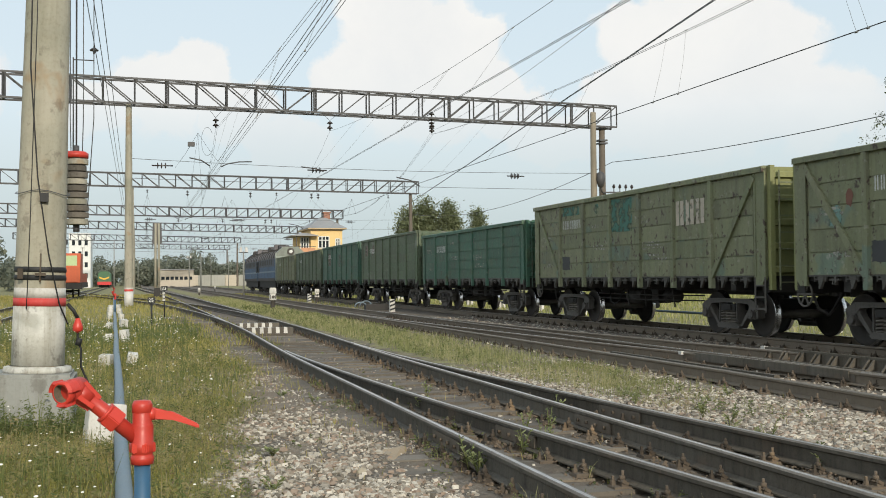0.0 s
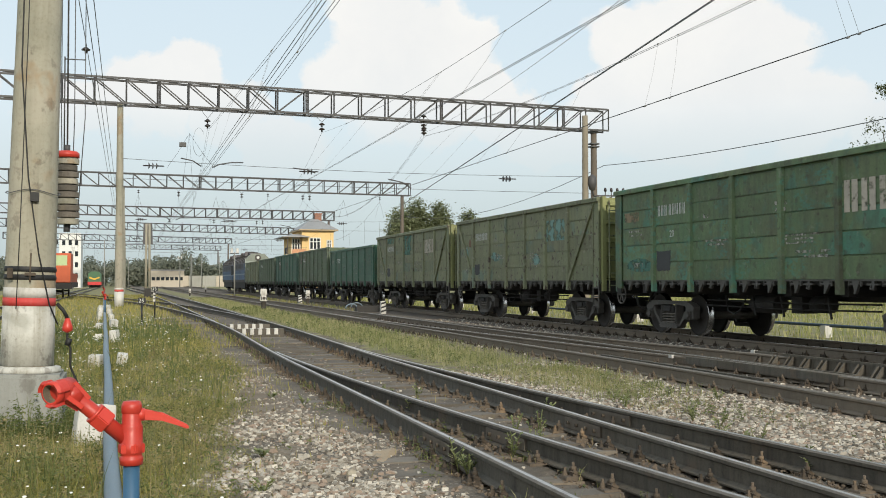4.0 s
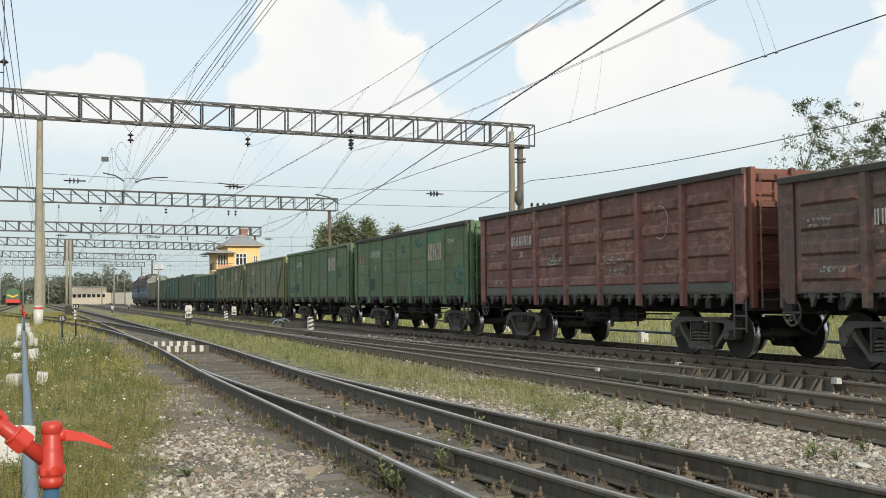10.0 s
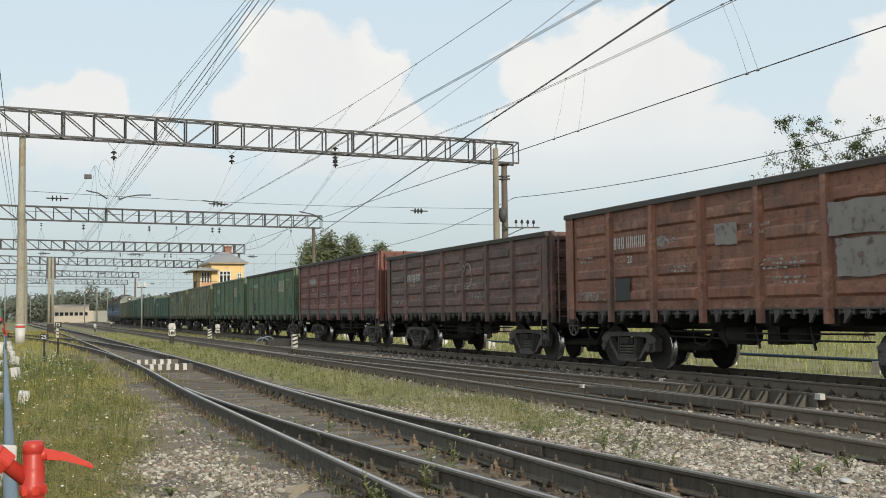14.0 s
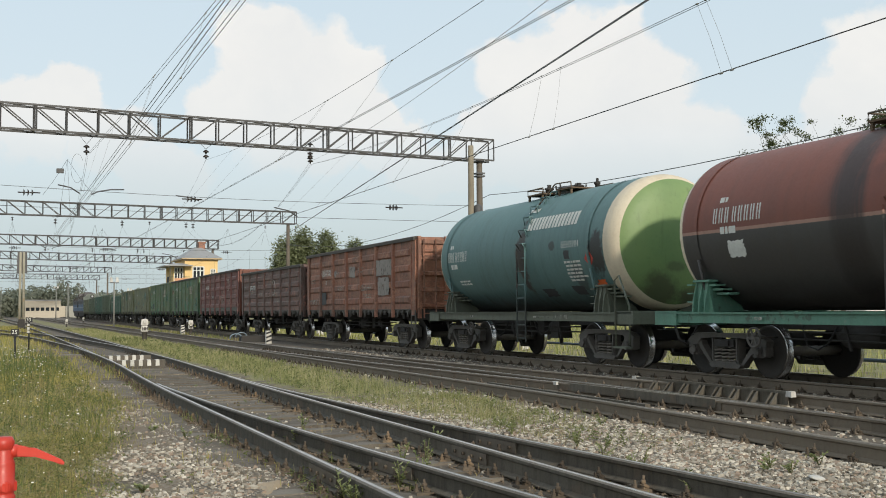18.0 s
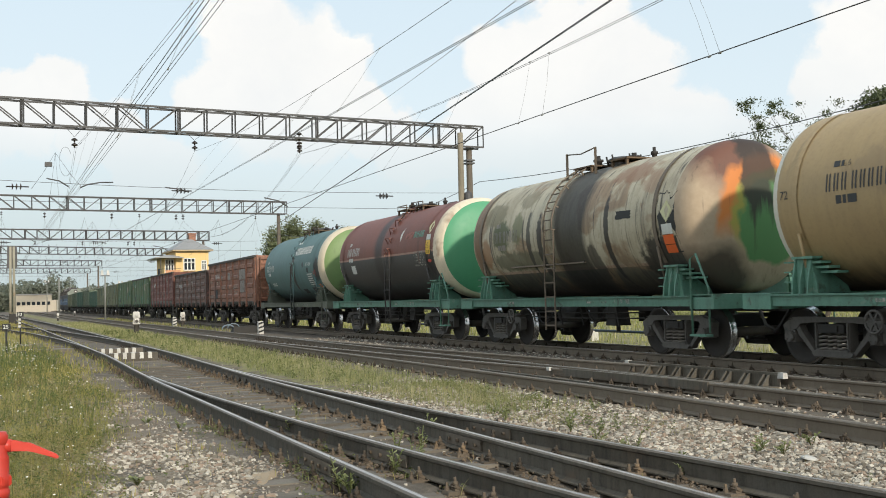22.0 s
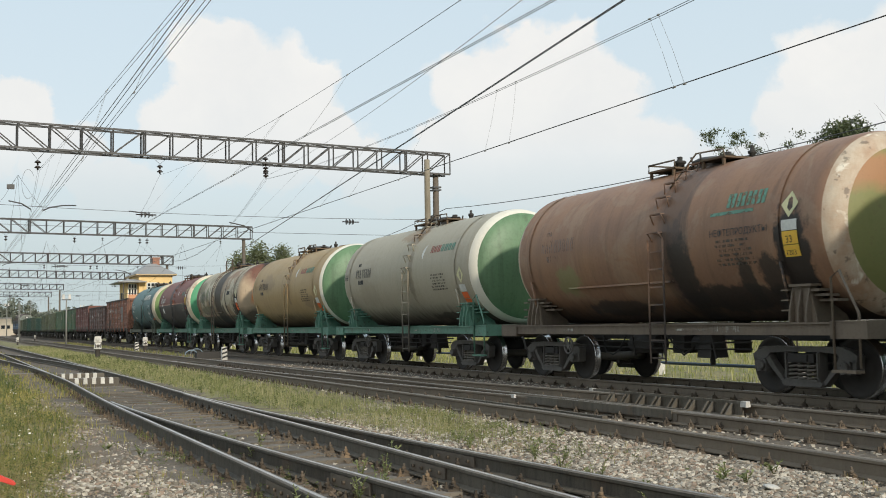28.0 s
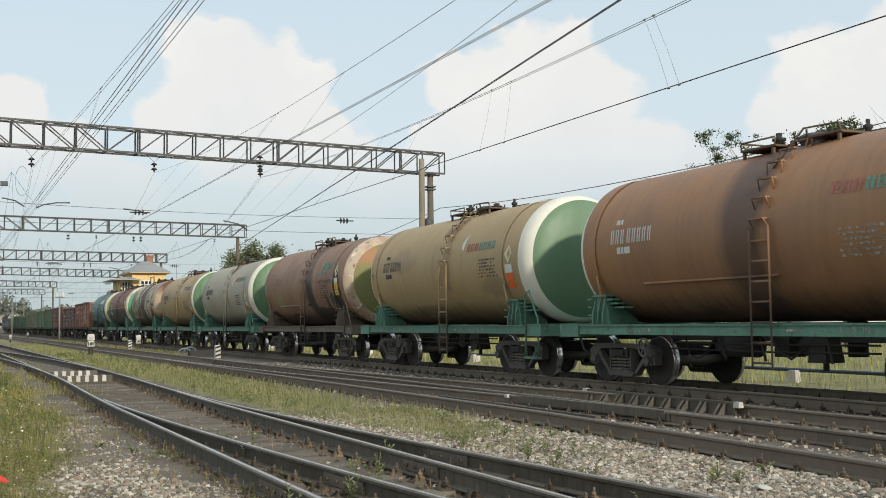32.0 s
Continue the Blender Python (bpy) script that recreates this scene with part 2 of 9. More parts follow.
M["wire"] = plain("overhead wire", (0.085, 0.085, 0.087), 0.5, 0.3)
M["dropper"] = plain("dropper wire", (0.20, 0.20, 0.19), 0.5, 0.3)
M["insul"] = plain("dark insulator", (0.03, 0.022, 0.02), 0.3)
M["concrete"] = worn("mast concrete", (0.38, 0.345, 0.275), dirt=(0.19, 0.165, 0.115), amount=0.8, rough=0.85, scale=3.2, bump=0.5, chips=0.35, patch=(0.33, 0.235, 0.14), patch_amt=0.65, fade=(0.33, 0.33, 0.26))
M["mast_dark"] = worn("dark mast", (0.15, 0.125, 0.10), dirt=(0.07, 0.058, 0.047), amount=0.6, rough=0.8, scale=2.5)
M["mast_tan"] = worn("stained mast concrete", (0.27, 0.235, 0.18), dirt=(0.13, 0.11, 0.08), amount=0.7, rough=0.85, scale=2.5)
M["oldwash"] = worn("weathered whitewash", (0.55, 0.545, 0.50), dirt=(0.25, 0.225, 0.17), amount=0.85, rough=0.85, scale=3.4, streak=0.9, bump=0.5, chips=0.4, patch=(0.30, 0.30, 0.26), patch_amt=0.7)
M["footing"] = worn("grey footing concrete", (0.27, 0.275, 0.255), dirt=(0.17, 0.165, 0.14), amount=0.85, rough=0.9, scale=3.0, streak=0.8, bump=0.5, chips=0.3)
M["white"] = worn("white wash", (0.60, 0.585, 0.55), dirt=(0.26, 0.235, 0.19), amount=0.75, rough=0.8, scale=4.0)
M["bandred"] = worn("red band paint", (0.55, 0.045, 0.04), dirt=(0.45, 0.25, 0.22), amount=0.3, rough=0.7, scale=5.0)
M["hydrant"] = worn("hydrant red paint", (0.54, 0.045, 0.028), dirt=(0.28, 0.03, 0.025), amount=0.35, rough=0.42, scale=6.0, streak=0.2, bump=0.12)
M["pipedark"] = worn("dark blue pipe paint", (0.03, 0.055, 0.085), dirt=(0.05, 0.05, 0.05), amount=0.5, rough=0.55, scale=5.0)
M["pipeblue"] = worn("blue pipe paint", (0.028, 0.10, 0.19), dirt=(0.1, 0.13, 0.15), amount=0.5, rough=0.5, scale=5.0)
M["pipegrey"] = worn("grey blue pipe", (0.15, 0.21, 0.26), dirt=(0.22, 0.22, 0.2), amount=0.5, rough=0.55, scale=5.0)
M["black"] = plain("black rubber", (0.015, 0.015, 0.015), 0.6)
M["mark_white"] = plain("stencil white", (0.62, 0.63, 0.60), 0.7, 0, 0.4, 20.0)
M["mark_line"] = rubbed(plain("white chalk", (0.5, 0.47, 0.43), 0.8, 0, 0.4, 16.0), 14.0, 0.33, 0.50)
M["mark_fade"] = rubbed(plain("faded white stencil", (0.36, 0.35, 0.31), 0.7, 0, 0.5, 16.0), 11.0, 0.40, 0.60)
M["mark_cream"] = rubbed(plain("cream block paint", (0.46, 0.41, 0.34), 0.7, 0, 0.5, 10.0), 7.0, 0.26, 0.46)
M["mark_black"] = plain("stencil black", (0.03, 0.03, 0.03), 0.7)
M["mark_orange"] = plain("placard orange", (0.75, 0.14, 0.03), 0.6)
M["mark_yellow"] = plain("placard yellow", (0.78, 0.48, 0.06), 0.6)
M["mark_green"] = rubbed(plain("faded green stencil", (0.11, 0.25, 0.19), 0.6, 0, 0.4, 14.0), 10.0, 0.30, 0.52)
M["mark_memo"] = rubbed(plain("faded dark stencil", (0.09, 0.08, 0.068), 0.7, 0, 0.4, 14.0), 9.0, 0.36, 0.60)
M["walk"] = worn("weathered walkway boards", (0.13, 0.088, 0.055), dirt=(0.09, 0.065, 0.045), amount=0.6, rough=0.85)
M["railing"] = worn("brown handrail paint", (0.11, 0.085, 0.06), dirt=(0.07, 0.05, 0.035), amount=0.5)
M["mark_redfade"] = rubbed(plain("faded red stencil", (0.33, 0.12, 0.09), 0.6, 0, 0.4, 14.0), 10.0, 0.30, 0.52)
M["rim"] = worn("sooty wagon rim", (0.075, 0.066, 0.058), dirt=(0.04, 0.035, 0.03), amount=0.5, rough=0.75)
M["frame_green"] = worn("frame green paint", (0.12, 0.27, 0.20), chips=0.5, dirt=(0.06, 0.085, 0.07), amount=0.6, rough=0.6, scale=2.0)
M["frame_olive"] = worn("frame olive paint", (0.13, 0.145, 0.11), dirt=(0.05, 0.05, 0.045), amount=0.6, rough=0.7, scale=2.0)
M["frame_brown"] = worn("frame brown paint", (0.17, 0.135, 0.10), dirt=(0.05, 0.04, 0.035), amount=0.6, rough=0.7, scale=2.0)
M["ring"] = worn("cream ring paint", (0.72, 0.63, 0.48), patch=(0.22, 0.12, 0.07), patch_amt=0.6, dirt=(0.35, 0.25, 0.17), amount=0.45, rough=0.6, scale=2.0)
M["ring_white"] = worn("white ring paint", (0.74, 0.715, 0.62), dirt=(0.4, 0.36, 0.3), amount=0.3, rough=0.6, scale=2.0)
def stained_end(name, col, low, spots):
    """Painted tank end with grease stains of their own shape and thin runs."""
    m, g = material(name)
    tc = g.n("ShaderNodeTexCoord").outputs["Object"]
    x, y, z = g.xyz(tc)
    big, fine = g.noise(tc, 0.8, 5, 0.6), g.noise(tc, 11, 6, 0.65)
    runs = g.noise(g.vm("MULTIPLY", tc, (1.0, 1.0, 0.07)), 7.0, 5, 0.6)
    c = g.mix(g.ramp(big, 0.35, 0.65), (*col, 1), (*low, 1))
    c = g.mix(g.m("MULTIPLY", g.ramp(fine, 0.55, 0.75), 0.25), c, (0.07, 0.09, 0.05, 1))
    c = g.mix(g.m("MULTIPLY", g.ramp(runs, 0.6, 0.72), 0.35), c, (0.06, 0.07, 0.04, 1))
    wob = g.m("MULTIPLY", g.m("SUBTRACT", g.noise(tc, 2.6, 6, 0.65), 0.5), 1.4)
    for bx, bz, rx, rz, amt in spots:
        dx, dz = g.m("DIVIDE", g.m("SUBTRACT", x, bx), rx), g.m("DIVIDE", g.m("SUBTRACT", z, bz), rz)
        d = g.m("ADD", g.m("POWER", g.m("ADD", g.m("MULTIPLY", dx, dx), g.m("MULTIPLY", dz, dz)), 0.5), wob)
        c = g.mix(g.m("MULTIPLY", g.ramp(d, 1.1, 0.6), amt), c, (0.06, 0.05, 0.035, 1))
    finish(g, c, g.m("ADD", 0.42, g.m("MULTIPLY", fine, 0.25)), 0.0, fine, 0.2, 0.01)
    return m


M["end_green"] = stained_end("tank end green", (0.18, 0.265, 0.10), (0.145, 0.23, 0.09), [(-0.45, 1.62, 0.5, 0.45, 0.75), (0.5, 1.45, 0.5, 0.35, 0.8), (-0.1, 2.15, 0.25, 0.12, 0.5)])
M["end_emerald"] = worn("tank end emerald", (0.085, 0.315, 0.165), dirt=(0.04, 0.18, 0.095), amount=0.3, rough=0.5, scale=1.2)
M["end_dark"] = worn("tank end deep green", (0.135, 0.25, 0.13), dirt=(0.06, 0.105, 0.055), amount=0.75, rough=0.5, scale=1.6, streak=0.8, fade=(0.12, 0.225, 0.12))
M["end_rusty"] = worn("tank end green over rust", (0.13, 0.18, 0.06), dirt=(0.25, 0.15, 0.07), amount=0.6, rough=0.6, scale=1.2)
M["end_mid"] = worn("tank end mid green", (0.13, 0.215, 0.125), dirt=(0.085, 0.145, 0.08), amount=0.35, rough=0.5, scale=1.2)
M["axle"] = worn("dusty axle steel", (0.12, 0.108, 0.09), dirt=(0.06, 0.05, 0.042), amount=0.5, rough=0.6)
M["spring"] = worn("rusty spring steel", (0.15, 0.135, 0.115), dirt=(0.04, 0.033, 0.028), amount=0.5, rough=0.7, scale=6.0)
# bolster base kept near black: shade behind the side frames is painted in
M["bolster"] = worn("bolster darkened for shade", (0.025, 0.023, 0.021), dirt=(0.03, 0.026, 0.022), amount=0.5, rough=0.75, scale=4.0)
M["plank_tan"] = worn("tan sleeper concrete", (0.30, 0.235, 0.16), dirt=(0.14, 0.11, 0.08), amount=0.6, rough=0.9, scale=5.0, streak=0.1)
M["glass"] = plain("dark window glass", (0.02, 0.025, 0.03), 0.1)


def tank_paint(name, col, lower=None, split=2.62, dirt=(0.06, 0.045, 0.035), amount=0.45, soot_shade=0.8, fade=None, burn=None, bandcol=None, seed=0.0, band=(-0.15, 0.46), blots=(), streaks=0.0, drip=0.75):
    """Tank shell paint: optional second colour below a level, a spill band amidships, sooty dirt and painted underside
    shade below, rain streaks.
    """
    m, g = material(name)
    tc = g.n("ShaderNodeTexCoord").outputs["Object"]
    x, y, z = g.xyz(tc)
    p = g.vm("ADD", tc, (seed, seed * 2.0, seed))
    big = g.noise(p, 0.7, 5, 0.6)
    fine = g.noise(p, 16, 6, 0.65)
    strk = g.noise(g.vm("MULTIPLY", p, (0.3, 1.0, 0.06)), 5.0, 6, 0.65)
    c = (*col, 1)
    if fade:
        c = g.mix(g.ramp(big, 0.35, 0.65), c, (*fade, 1))
    if lower:
        edge = g.m("ADD", z, g.m("MULTIPLY", g.m("SUBTRACT", fine, 0.5), 0.03))
        line = g.m("MULTIPLY", g.ramp(edge, split - 0.01, split), g.ramp(edge, split + 0.06, split + 0.05))
        c = g.mix(g.ramp(edge, split + 0.005, split - 0.005), c, (*lower, 1))
        c = g.mix(g.m("MULTIPLY", line, 0.7), c, (0.45, 0.28, 0.22, 1))
    if burn:
        bn = g.noise(g.vm("ADD", p, (0.0, 5.0, 2.0)), 0.9, 4, 0.6, 0.6)
        c = g.mix(g.m("MULTIPLY", g.ramp(bn, 0.52, 0.6), 0.8), c, (*burn, 1))
    f = g.m("ADD", g.m("MULTIPLY", g.ramp(strk, 0.48, 0.72), drip), g.m("MULTIPLY", g.ramp(big, 0.5, 0.8), 0.5))
    f = g.m("MULTIPLY", g.m("ADD", f, g.m("MULTIPLY", g.ramp(fine, 0.5, 0.8), 0.35)), amount, clamp=True)
    c = g.mix(f, c, (*dirt, 1))
    # spilled load below the hatch
    if bandcol:
        w = g.m("ABSOLUTE", g.m("SUBTRACT", g.m("ADD", y, g.m("MULTIPLY", g.m("SUBTRACT", strk, 0.5), 0.7)), band[0]))
        c = g.mix(g.m("MULTIPLY", g.ramp(w, band[1] + 0.16, band[1] - 0.16), 0.88), c, (*bandcol, 1))
    if streaks:
        thin = g.noise(g.vm("MULTIPLY", p, (0.2, 1.0, 0.03)), 9.0, 4, 0.6)
        c = g.mix(g.m("MULTIPLY", g.ramp(thin, 0.58, 0.68), streaks), c, (0.05, 0.042, 0.036, 1))
    # stains with a place of their own
    if blots:
        wob = g.m("MULTIPLY", g.m("SUBTRACT", g.noise(p, 3.5, 6, 0.65), 0.5), 1.5)
    for by, bz, ry, rz, bc, amt in blots:
        dy = g.m("DIVIDE", g.m("SUBTRACT", y, by), ry)
        dz = g.m("DIVIDE", g.m("SUBTRACT", z, bz), rz)
        d = g.m("ADD", g.m("POWER", g.m("ADD", g.m("MULTIPLY", dy, dy), g.m("MULTIPLY", dz, dz)), 0.5), wob)
        c = g.mix(g.m("MULTIPLY", g.ramp(d, 1.0, 0.75), amt), c, (*bc, 1))
    # darker towards the belly: partly sooty dirt, partly its shade painted in
    s = g.m("MULTIPLY", g.ramp(g.m("ADD", z, g.m("MULTIPLY", g.m("SUBTRACT", strk, 0.5), 0.9)), 1.78, 1.30), min(1.0, soot_shade * 1.05))
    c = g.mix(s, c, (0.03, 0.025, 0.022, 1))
    r = g.m("ADD", 0.42, g.m("MULTIPLY", fine, 0.25))
    finish(g, c, r, 0.0, g.m("ADD", fine, g.m("MULTIPLY", big, 3.0)), 0.18, 0.01)
    return m


# ---------------------------------------------------------------- mesh helpers
def box(bm, x0, x1, y0, y1, z0, z1, mi=0, top=None):
    """A box; top=(sx, sy) shrinks its upper face."""
    sx, sy = top or (0, 0)
    v = [bm.verts.new(c) for c in ((x0, y0, z0), (x1, y0, z0), (x1, y1, z0), (x0, y1, z0), (x0 + sx, y0 + sy, z1), (x1 - sx, y0 + sy, z1), (x1 - sx, y1 - sy, z1), (x0 + sx, y1 - sy, z1))]
    for q in ((3, 2, 1, 0), (4, 5, 6, 7), (0, 1, 5, 4), (1, 2, 6, 5), (2, 3, 7, 6), (3, 0, 4, 7)):
        bm.faces.new([v[i] for i in q]).material_index = mi
    return v


def prism(bm, pts, axis, a, b, mi=0):
    """A flat outline (counter-clockwise list of 2D points) pushed from a to b along axis 'x', 'y' or 'z'."""
    def at(p, d):
        return {"x": (d, p[0], p[1]), "y": (p[0], d, p[1]), "z": (p[0], p[1], d)}[axis]
    lo, hi = [bm.verts.new(at(p, a)) for p in pts], [bm.verts.new(at(p, b)) for p in pts]
    n = len(pts)
    bm.faces.new(lo[::-1]).material_index = mi
    bm.faces.new(hi).material_index = mi
    for i in range(n):
        bm.faces.new([lo[i], lo[(i + 1) % n], hi[(i + 1) % n], hi[i]]).material_index = mi


def frame_to(d):
    d = Vector(d).normalized()
    u = d.orthogonal().normalized() if abs(d.z) > 0.99 else d.cross(Vector((0, 0, 1))).normalized()
    return d, u, u.cross(d)


def rod(bm, p0, p1, r0, r1=None, n=8, mi=0, smooth=True, caps=True):
    r1 = r0 if r1 is None else r1
    p0, p1 = Vector(p0), Vector(p1)
    d, u, w = frame_to(p1 - p0)
    ra, rb = [], []
    for i in range(n):
        a = 2 * math.pi * i / n
        o = u * math.cos(a) + w * math.sin(a)
        ra.append(bm.verts.new(p0 + o * r0))
        rb.append(bm.verts.new(p1 + o * r1))
    for i in range(n):
        f = bm.faces.new([ra[i], ra[(i + 1) % n], rb[(i + 1) % n], rb[i]])
        f.material_index, f.smooth = mi, smooth
    if caps:
        bm.faces.new(ra[::-1]).material_index = mi
        bm.faces.new(rb).material_index = mi


def bar(bm, p0, p1, w, h, mi=0):
    """A square-section bar between two points."""
    p0, p1 = Vector(p0), Vector(p1)
    d, u, v = frame_to(p1 - p0)
    a = [bm.verts.new(p0 + u * sx * w / 2 + v * sy * h / 2) for sx, sy in ((-1, -1), (1, -1), (1, 1), (-1, 1))]
    b = [bm.verts.new(p1 + u * sx * w / 2 + v * sy * h / 2) for sx, sy in ((-1, -1), (1, -1), (1, 1), (-1, 1))]
    for i in range(4):
        bm.faces.new([a[i], a[(i + 1) % 4], b[(i + 1) % 4], b[i]]).material_index = mi
    bm.faces.new(a[::-1]).material_index = mi
    bm.faces.new(b).material_index = mi


def path_rod(bm, pts, r, n=6, mi=0):
    """A round bar along a list of points."""
    pts = [Vector(p) for p in pts]
    rings = []
    for i, p in enumerate(pts):
        d = (pts[min(i + 1, len(pts) - 1)] - pts[max(i - 1, 0)])
        d, u, w = frame_to(d)
        rings.append([bm.verts.new(p + (u * math.cos(2 * math.pi * k / n) + w * math.sin(2 * math.pi * k / n)) * r) for k in range(n)])
    for a, b in zip(rings, rings[1:]):
        for k in range(n):
            f = bm.faces.new([a[k], a[(k + 1) % n], b[(k + 1) % n], b[k]])
            f.smooth, f.material_index = True, mi
    bm.faces.new(rings[0][::-1]).material_index = mi
    bm.faces.new(rings[-1]).material_index = mi


def lathe(bm, prof, n=32, axis="z", at=(0, 0, 0), mis=None, smooth=True):
    """Turns a profile of (radius, height) about an axis; mis gives a material index for each step."""
    at = Vector(at)
    def pt(r, h, a):
        c, s = r * math.cos(a), r * math.sin(a)
        return at + Vector({"z": (c, s, h), "y": (c, h, s), "x": (h, c, s)}[axis])
    rings = []
    for r, h in prof:
        if r < 1e-6:
            rings.append([bm.verts.new(pt(0, h, 0))])
        else:
            rings.append([bm.verts.new(pt(r, h, 2 * math.pi * k / n)) for k in range(n)])
    for j, (a, b) in enumerate(zip(rings, rings[1:])):
        for k in range(n):
            q = [a[k % len(a)], a[(k + 1) % len(a)], b[(k + 1) % len(b)], b[k % len(b)]]
            q = list(dict.fromkeys(q))
            if len(q) > 2:
                f = bm.faces.new(q)
                f.smooth = smooth
                f.material_index = mis[j] if mis else 0


def part(name, bm, mat, parent=None, label="", at=None):
    """Links a bmesh as one mesh object under a thing or a part."""
    me = bpy.data.meshes.new(name)
    bmesh.ops.recalc_face_normals(bm, faces=bm.faces)
    bm.to_mesh(me)
    bm.free()
    for m in (mat if isinstance(mat, (list, tuple)) else [mat]):
        me.materials.append(m)
    return place(name, me, parent, label, at)


def place(name, me, parent=None, label="", at=None):
    ob = new(name, me)
    if parent is not None:
        ob.parent = parent
    if at is not None:
        ob.matrix_basis = at if isinstance(at, Matrix) else Matrix.Translation(at)
    if label:
        ob["label"] = label
    return ob


def thing(name, m, label, category, group="", kind=""):
    ob = new(name)
    ob.empty_display_size = 0.3
    ob.matrix_basis = m if isinstance(m, Matrix) else Matrix.Translation(m)
    return tagged(ob, label, category, group, kind)


def B():
    return bmesh.new()


# ---------------------------------------------------------------- ground
def smooth01(a, lo, hi):
    t = min(1.0, max(0.0, (a - lo) / (hi - lo)))
    return t * t * (3 - 2 * t)


def bed(x, y):
    """Height of the ground: flat yard with shallow troughs and a low swell in the verges."""
    h = 0.05 * noise.noise((x * 0.35, y * 0.35, 0.0)) + 0.022 * noise.noise((x * 1.9, y * 1.9, 4.0))
    z = 0.10 + h * smooth01(abs(x - 8.6), 0, 3) * 0.7
    if x < 2.4:
        z = 0.105 + 0.02 * smooth01(x, 0.9, 1.5) - 0.042 * smooth01(x, 1.75, 2.1) * (0.6 + 0.9 * noise.noise((x * 0.9, y * 0.8, 8.0))) + h * (1 - 0.6 * smooth01(x, 0.6, 1.4))
    if 2.4 < x < 5.2 or 7.2 < x < 15.2:
        z = 0.103 + 0.35 * h - (0.034 * smooth01(noise.noise((x * 1.3, y * 1.3, 15.0)), -0.35, 0.15) if x < 5.0 and y < 26 else 0.0)
    if x > 16.5:
        z = 0.02 + h
    return z


def ground_material():
    m, g = material("yard ground")
    co = g.n("ShaderNodeNewGeometry").outputs["Position"]
    x, y, z = g.xyz(co)
    n1 = g.noise(co, 0.5, 5, 0.6)
    n2 = g.noise(co, 2.2, 6, 0.65)
    n3 = g.noise(co, 14, 6, 0.7)
    vor = g.n("ShaderNodeTexVoronoi", {"Vector": co, "Scale": 30.0, "Randomness": 1.0})
    vcol = g.n("ShaderNodeSeparateColor", {0: vor.outputs["Color"]}).outputs
    peb = g.mix(vcol[0], (0.10, 0.085, 0.066, 1), (0.42, 0.375, 0.31, 1))
    peb = g.mix(g.ramp(vcol[1], 0.75, 0.9), peb, (0.30, 0.225, 0.15, 1))
    peb = g.mix(g.ramp(vor.outputs["Distance"], 0.25, 0.6), peb, (0.11, 0.09, 0.07, 1))
    soil = g.mix(g.ramp(n2, 0.3, 0.7), (0.098, 0.07, 0.046, 1), (0.205, 0.153, 0.102, 1))
    turf = g.mix(g.ramp(n3, 0.3, 0.7), (0.11, 0.12, 0.04, 1), (0.22, 0.22, 0.08, 1))
    turf = g.mix(g.ramp(n1, 0.4, 0.65), turf, (0.26, 0.23, 0.11, 1))
    ash = g.mix(n3, (0.055, 0.046, 0.037, 1), (0.16, 0.135, 0.108, 1))
    jag = g.m("MULTIPLY", g.m("SUBTRACT", n2, 0.5), 2.6)
    xs = g.m("ADD", x, jag)

    def between(v, a, b, s):
        return g.m("MULTIPLY", g.ramp(v, a - s, a + s), g.ramp(v, b + s, b - s))
    # gravel patches beside the near track and between the tracks
    near = g.m("MULTIPLY", g.m("MULTIPLY", between(xs, 0.5, 2.2, 0.35), g.ramp(g.m("ADD", y, g.m("MULTIPLY", jag, 3.0)), 13.0, 9.5)), g.ramp(n2, 0.62, 0.45))
    mid = g.m("MULTIPLY", between(xs, 4.6, 7.6, 0.3), g.ramp(g.m("ADD", y, g.m("MULTIPLY", jag, 4.0)), 19.0, 14.0))
    stones = g.m("MAXIMUM", near, mid)
    track = g.m("MAXIMUM", between(xs, 1.9, 5.0, 0.3), between(xs, 7.0, 16.2, 0.4))
    vf = g.n("ShaderNodeTexVoronoi", {"Vector": co, "Scale": 70.0, "Randomness": 1.0})
    vfc = g.n("ShaderNodeSeparateColor", {0: vf.outputs["Color"]}).outputs
    grit = g.mix(vfc[0], (0.105, 0.083, 0.06, 1), (0.33, 0.285, 0.225, 1))
    soil = g.mix(g.m("MULTIPLY", g.ramp(g.noise(co, 1.3, 5, 0.6), 0.4, 0.6), 0.75), soil, grit)
    sward = g.m("MAXIMUM", g.m("MAXIMUM", g.ramp(xs, 1.5, 1.0), g.m("MULTIPLY", between(xs, 5.0, 7.4, 0.3), g.ramp(y, 11.0, 15.0))), g.ramp(x, 16.2, 16.6))
    c = g.mix(g.m("MULTIPLY", g.ramp(n2, 0.36, 0.5), sward), soil, turf)
    c = g.mix(g.m("MULTIPLY", track, g.ramp(n1, 0.75, 0.6)), c, g.mix(g.ramp(n2, 0.48, 0.70), ash, soil))
    c = g.mix(stones, c, peb)
    hgt = g.m("ADD", g.m("MULTIPLY", g.m("SUBTRACT", 0.6, vor.outputs["Distance"]), g.m("MULTIPLY", stones, 1.5)), g.m("MULTIPLY", n3, 0.6))
    finish(g, c, 0.95, 0.0, hgt, 0.7, 0.04)
    return m


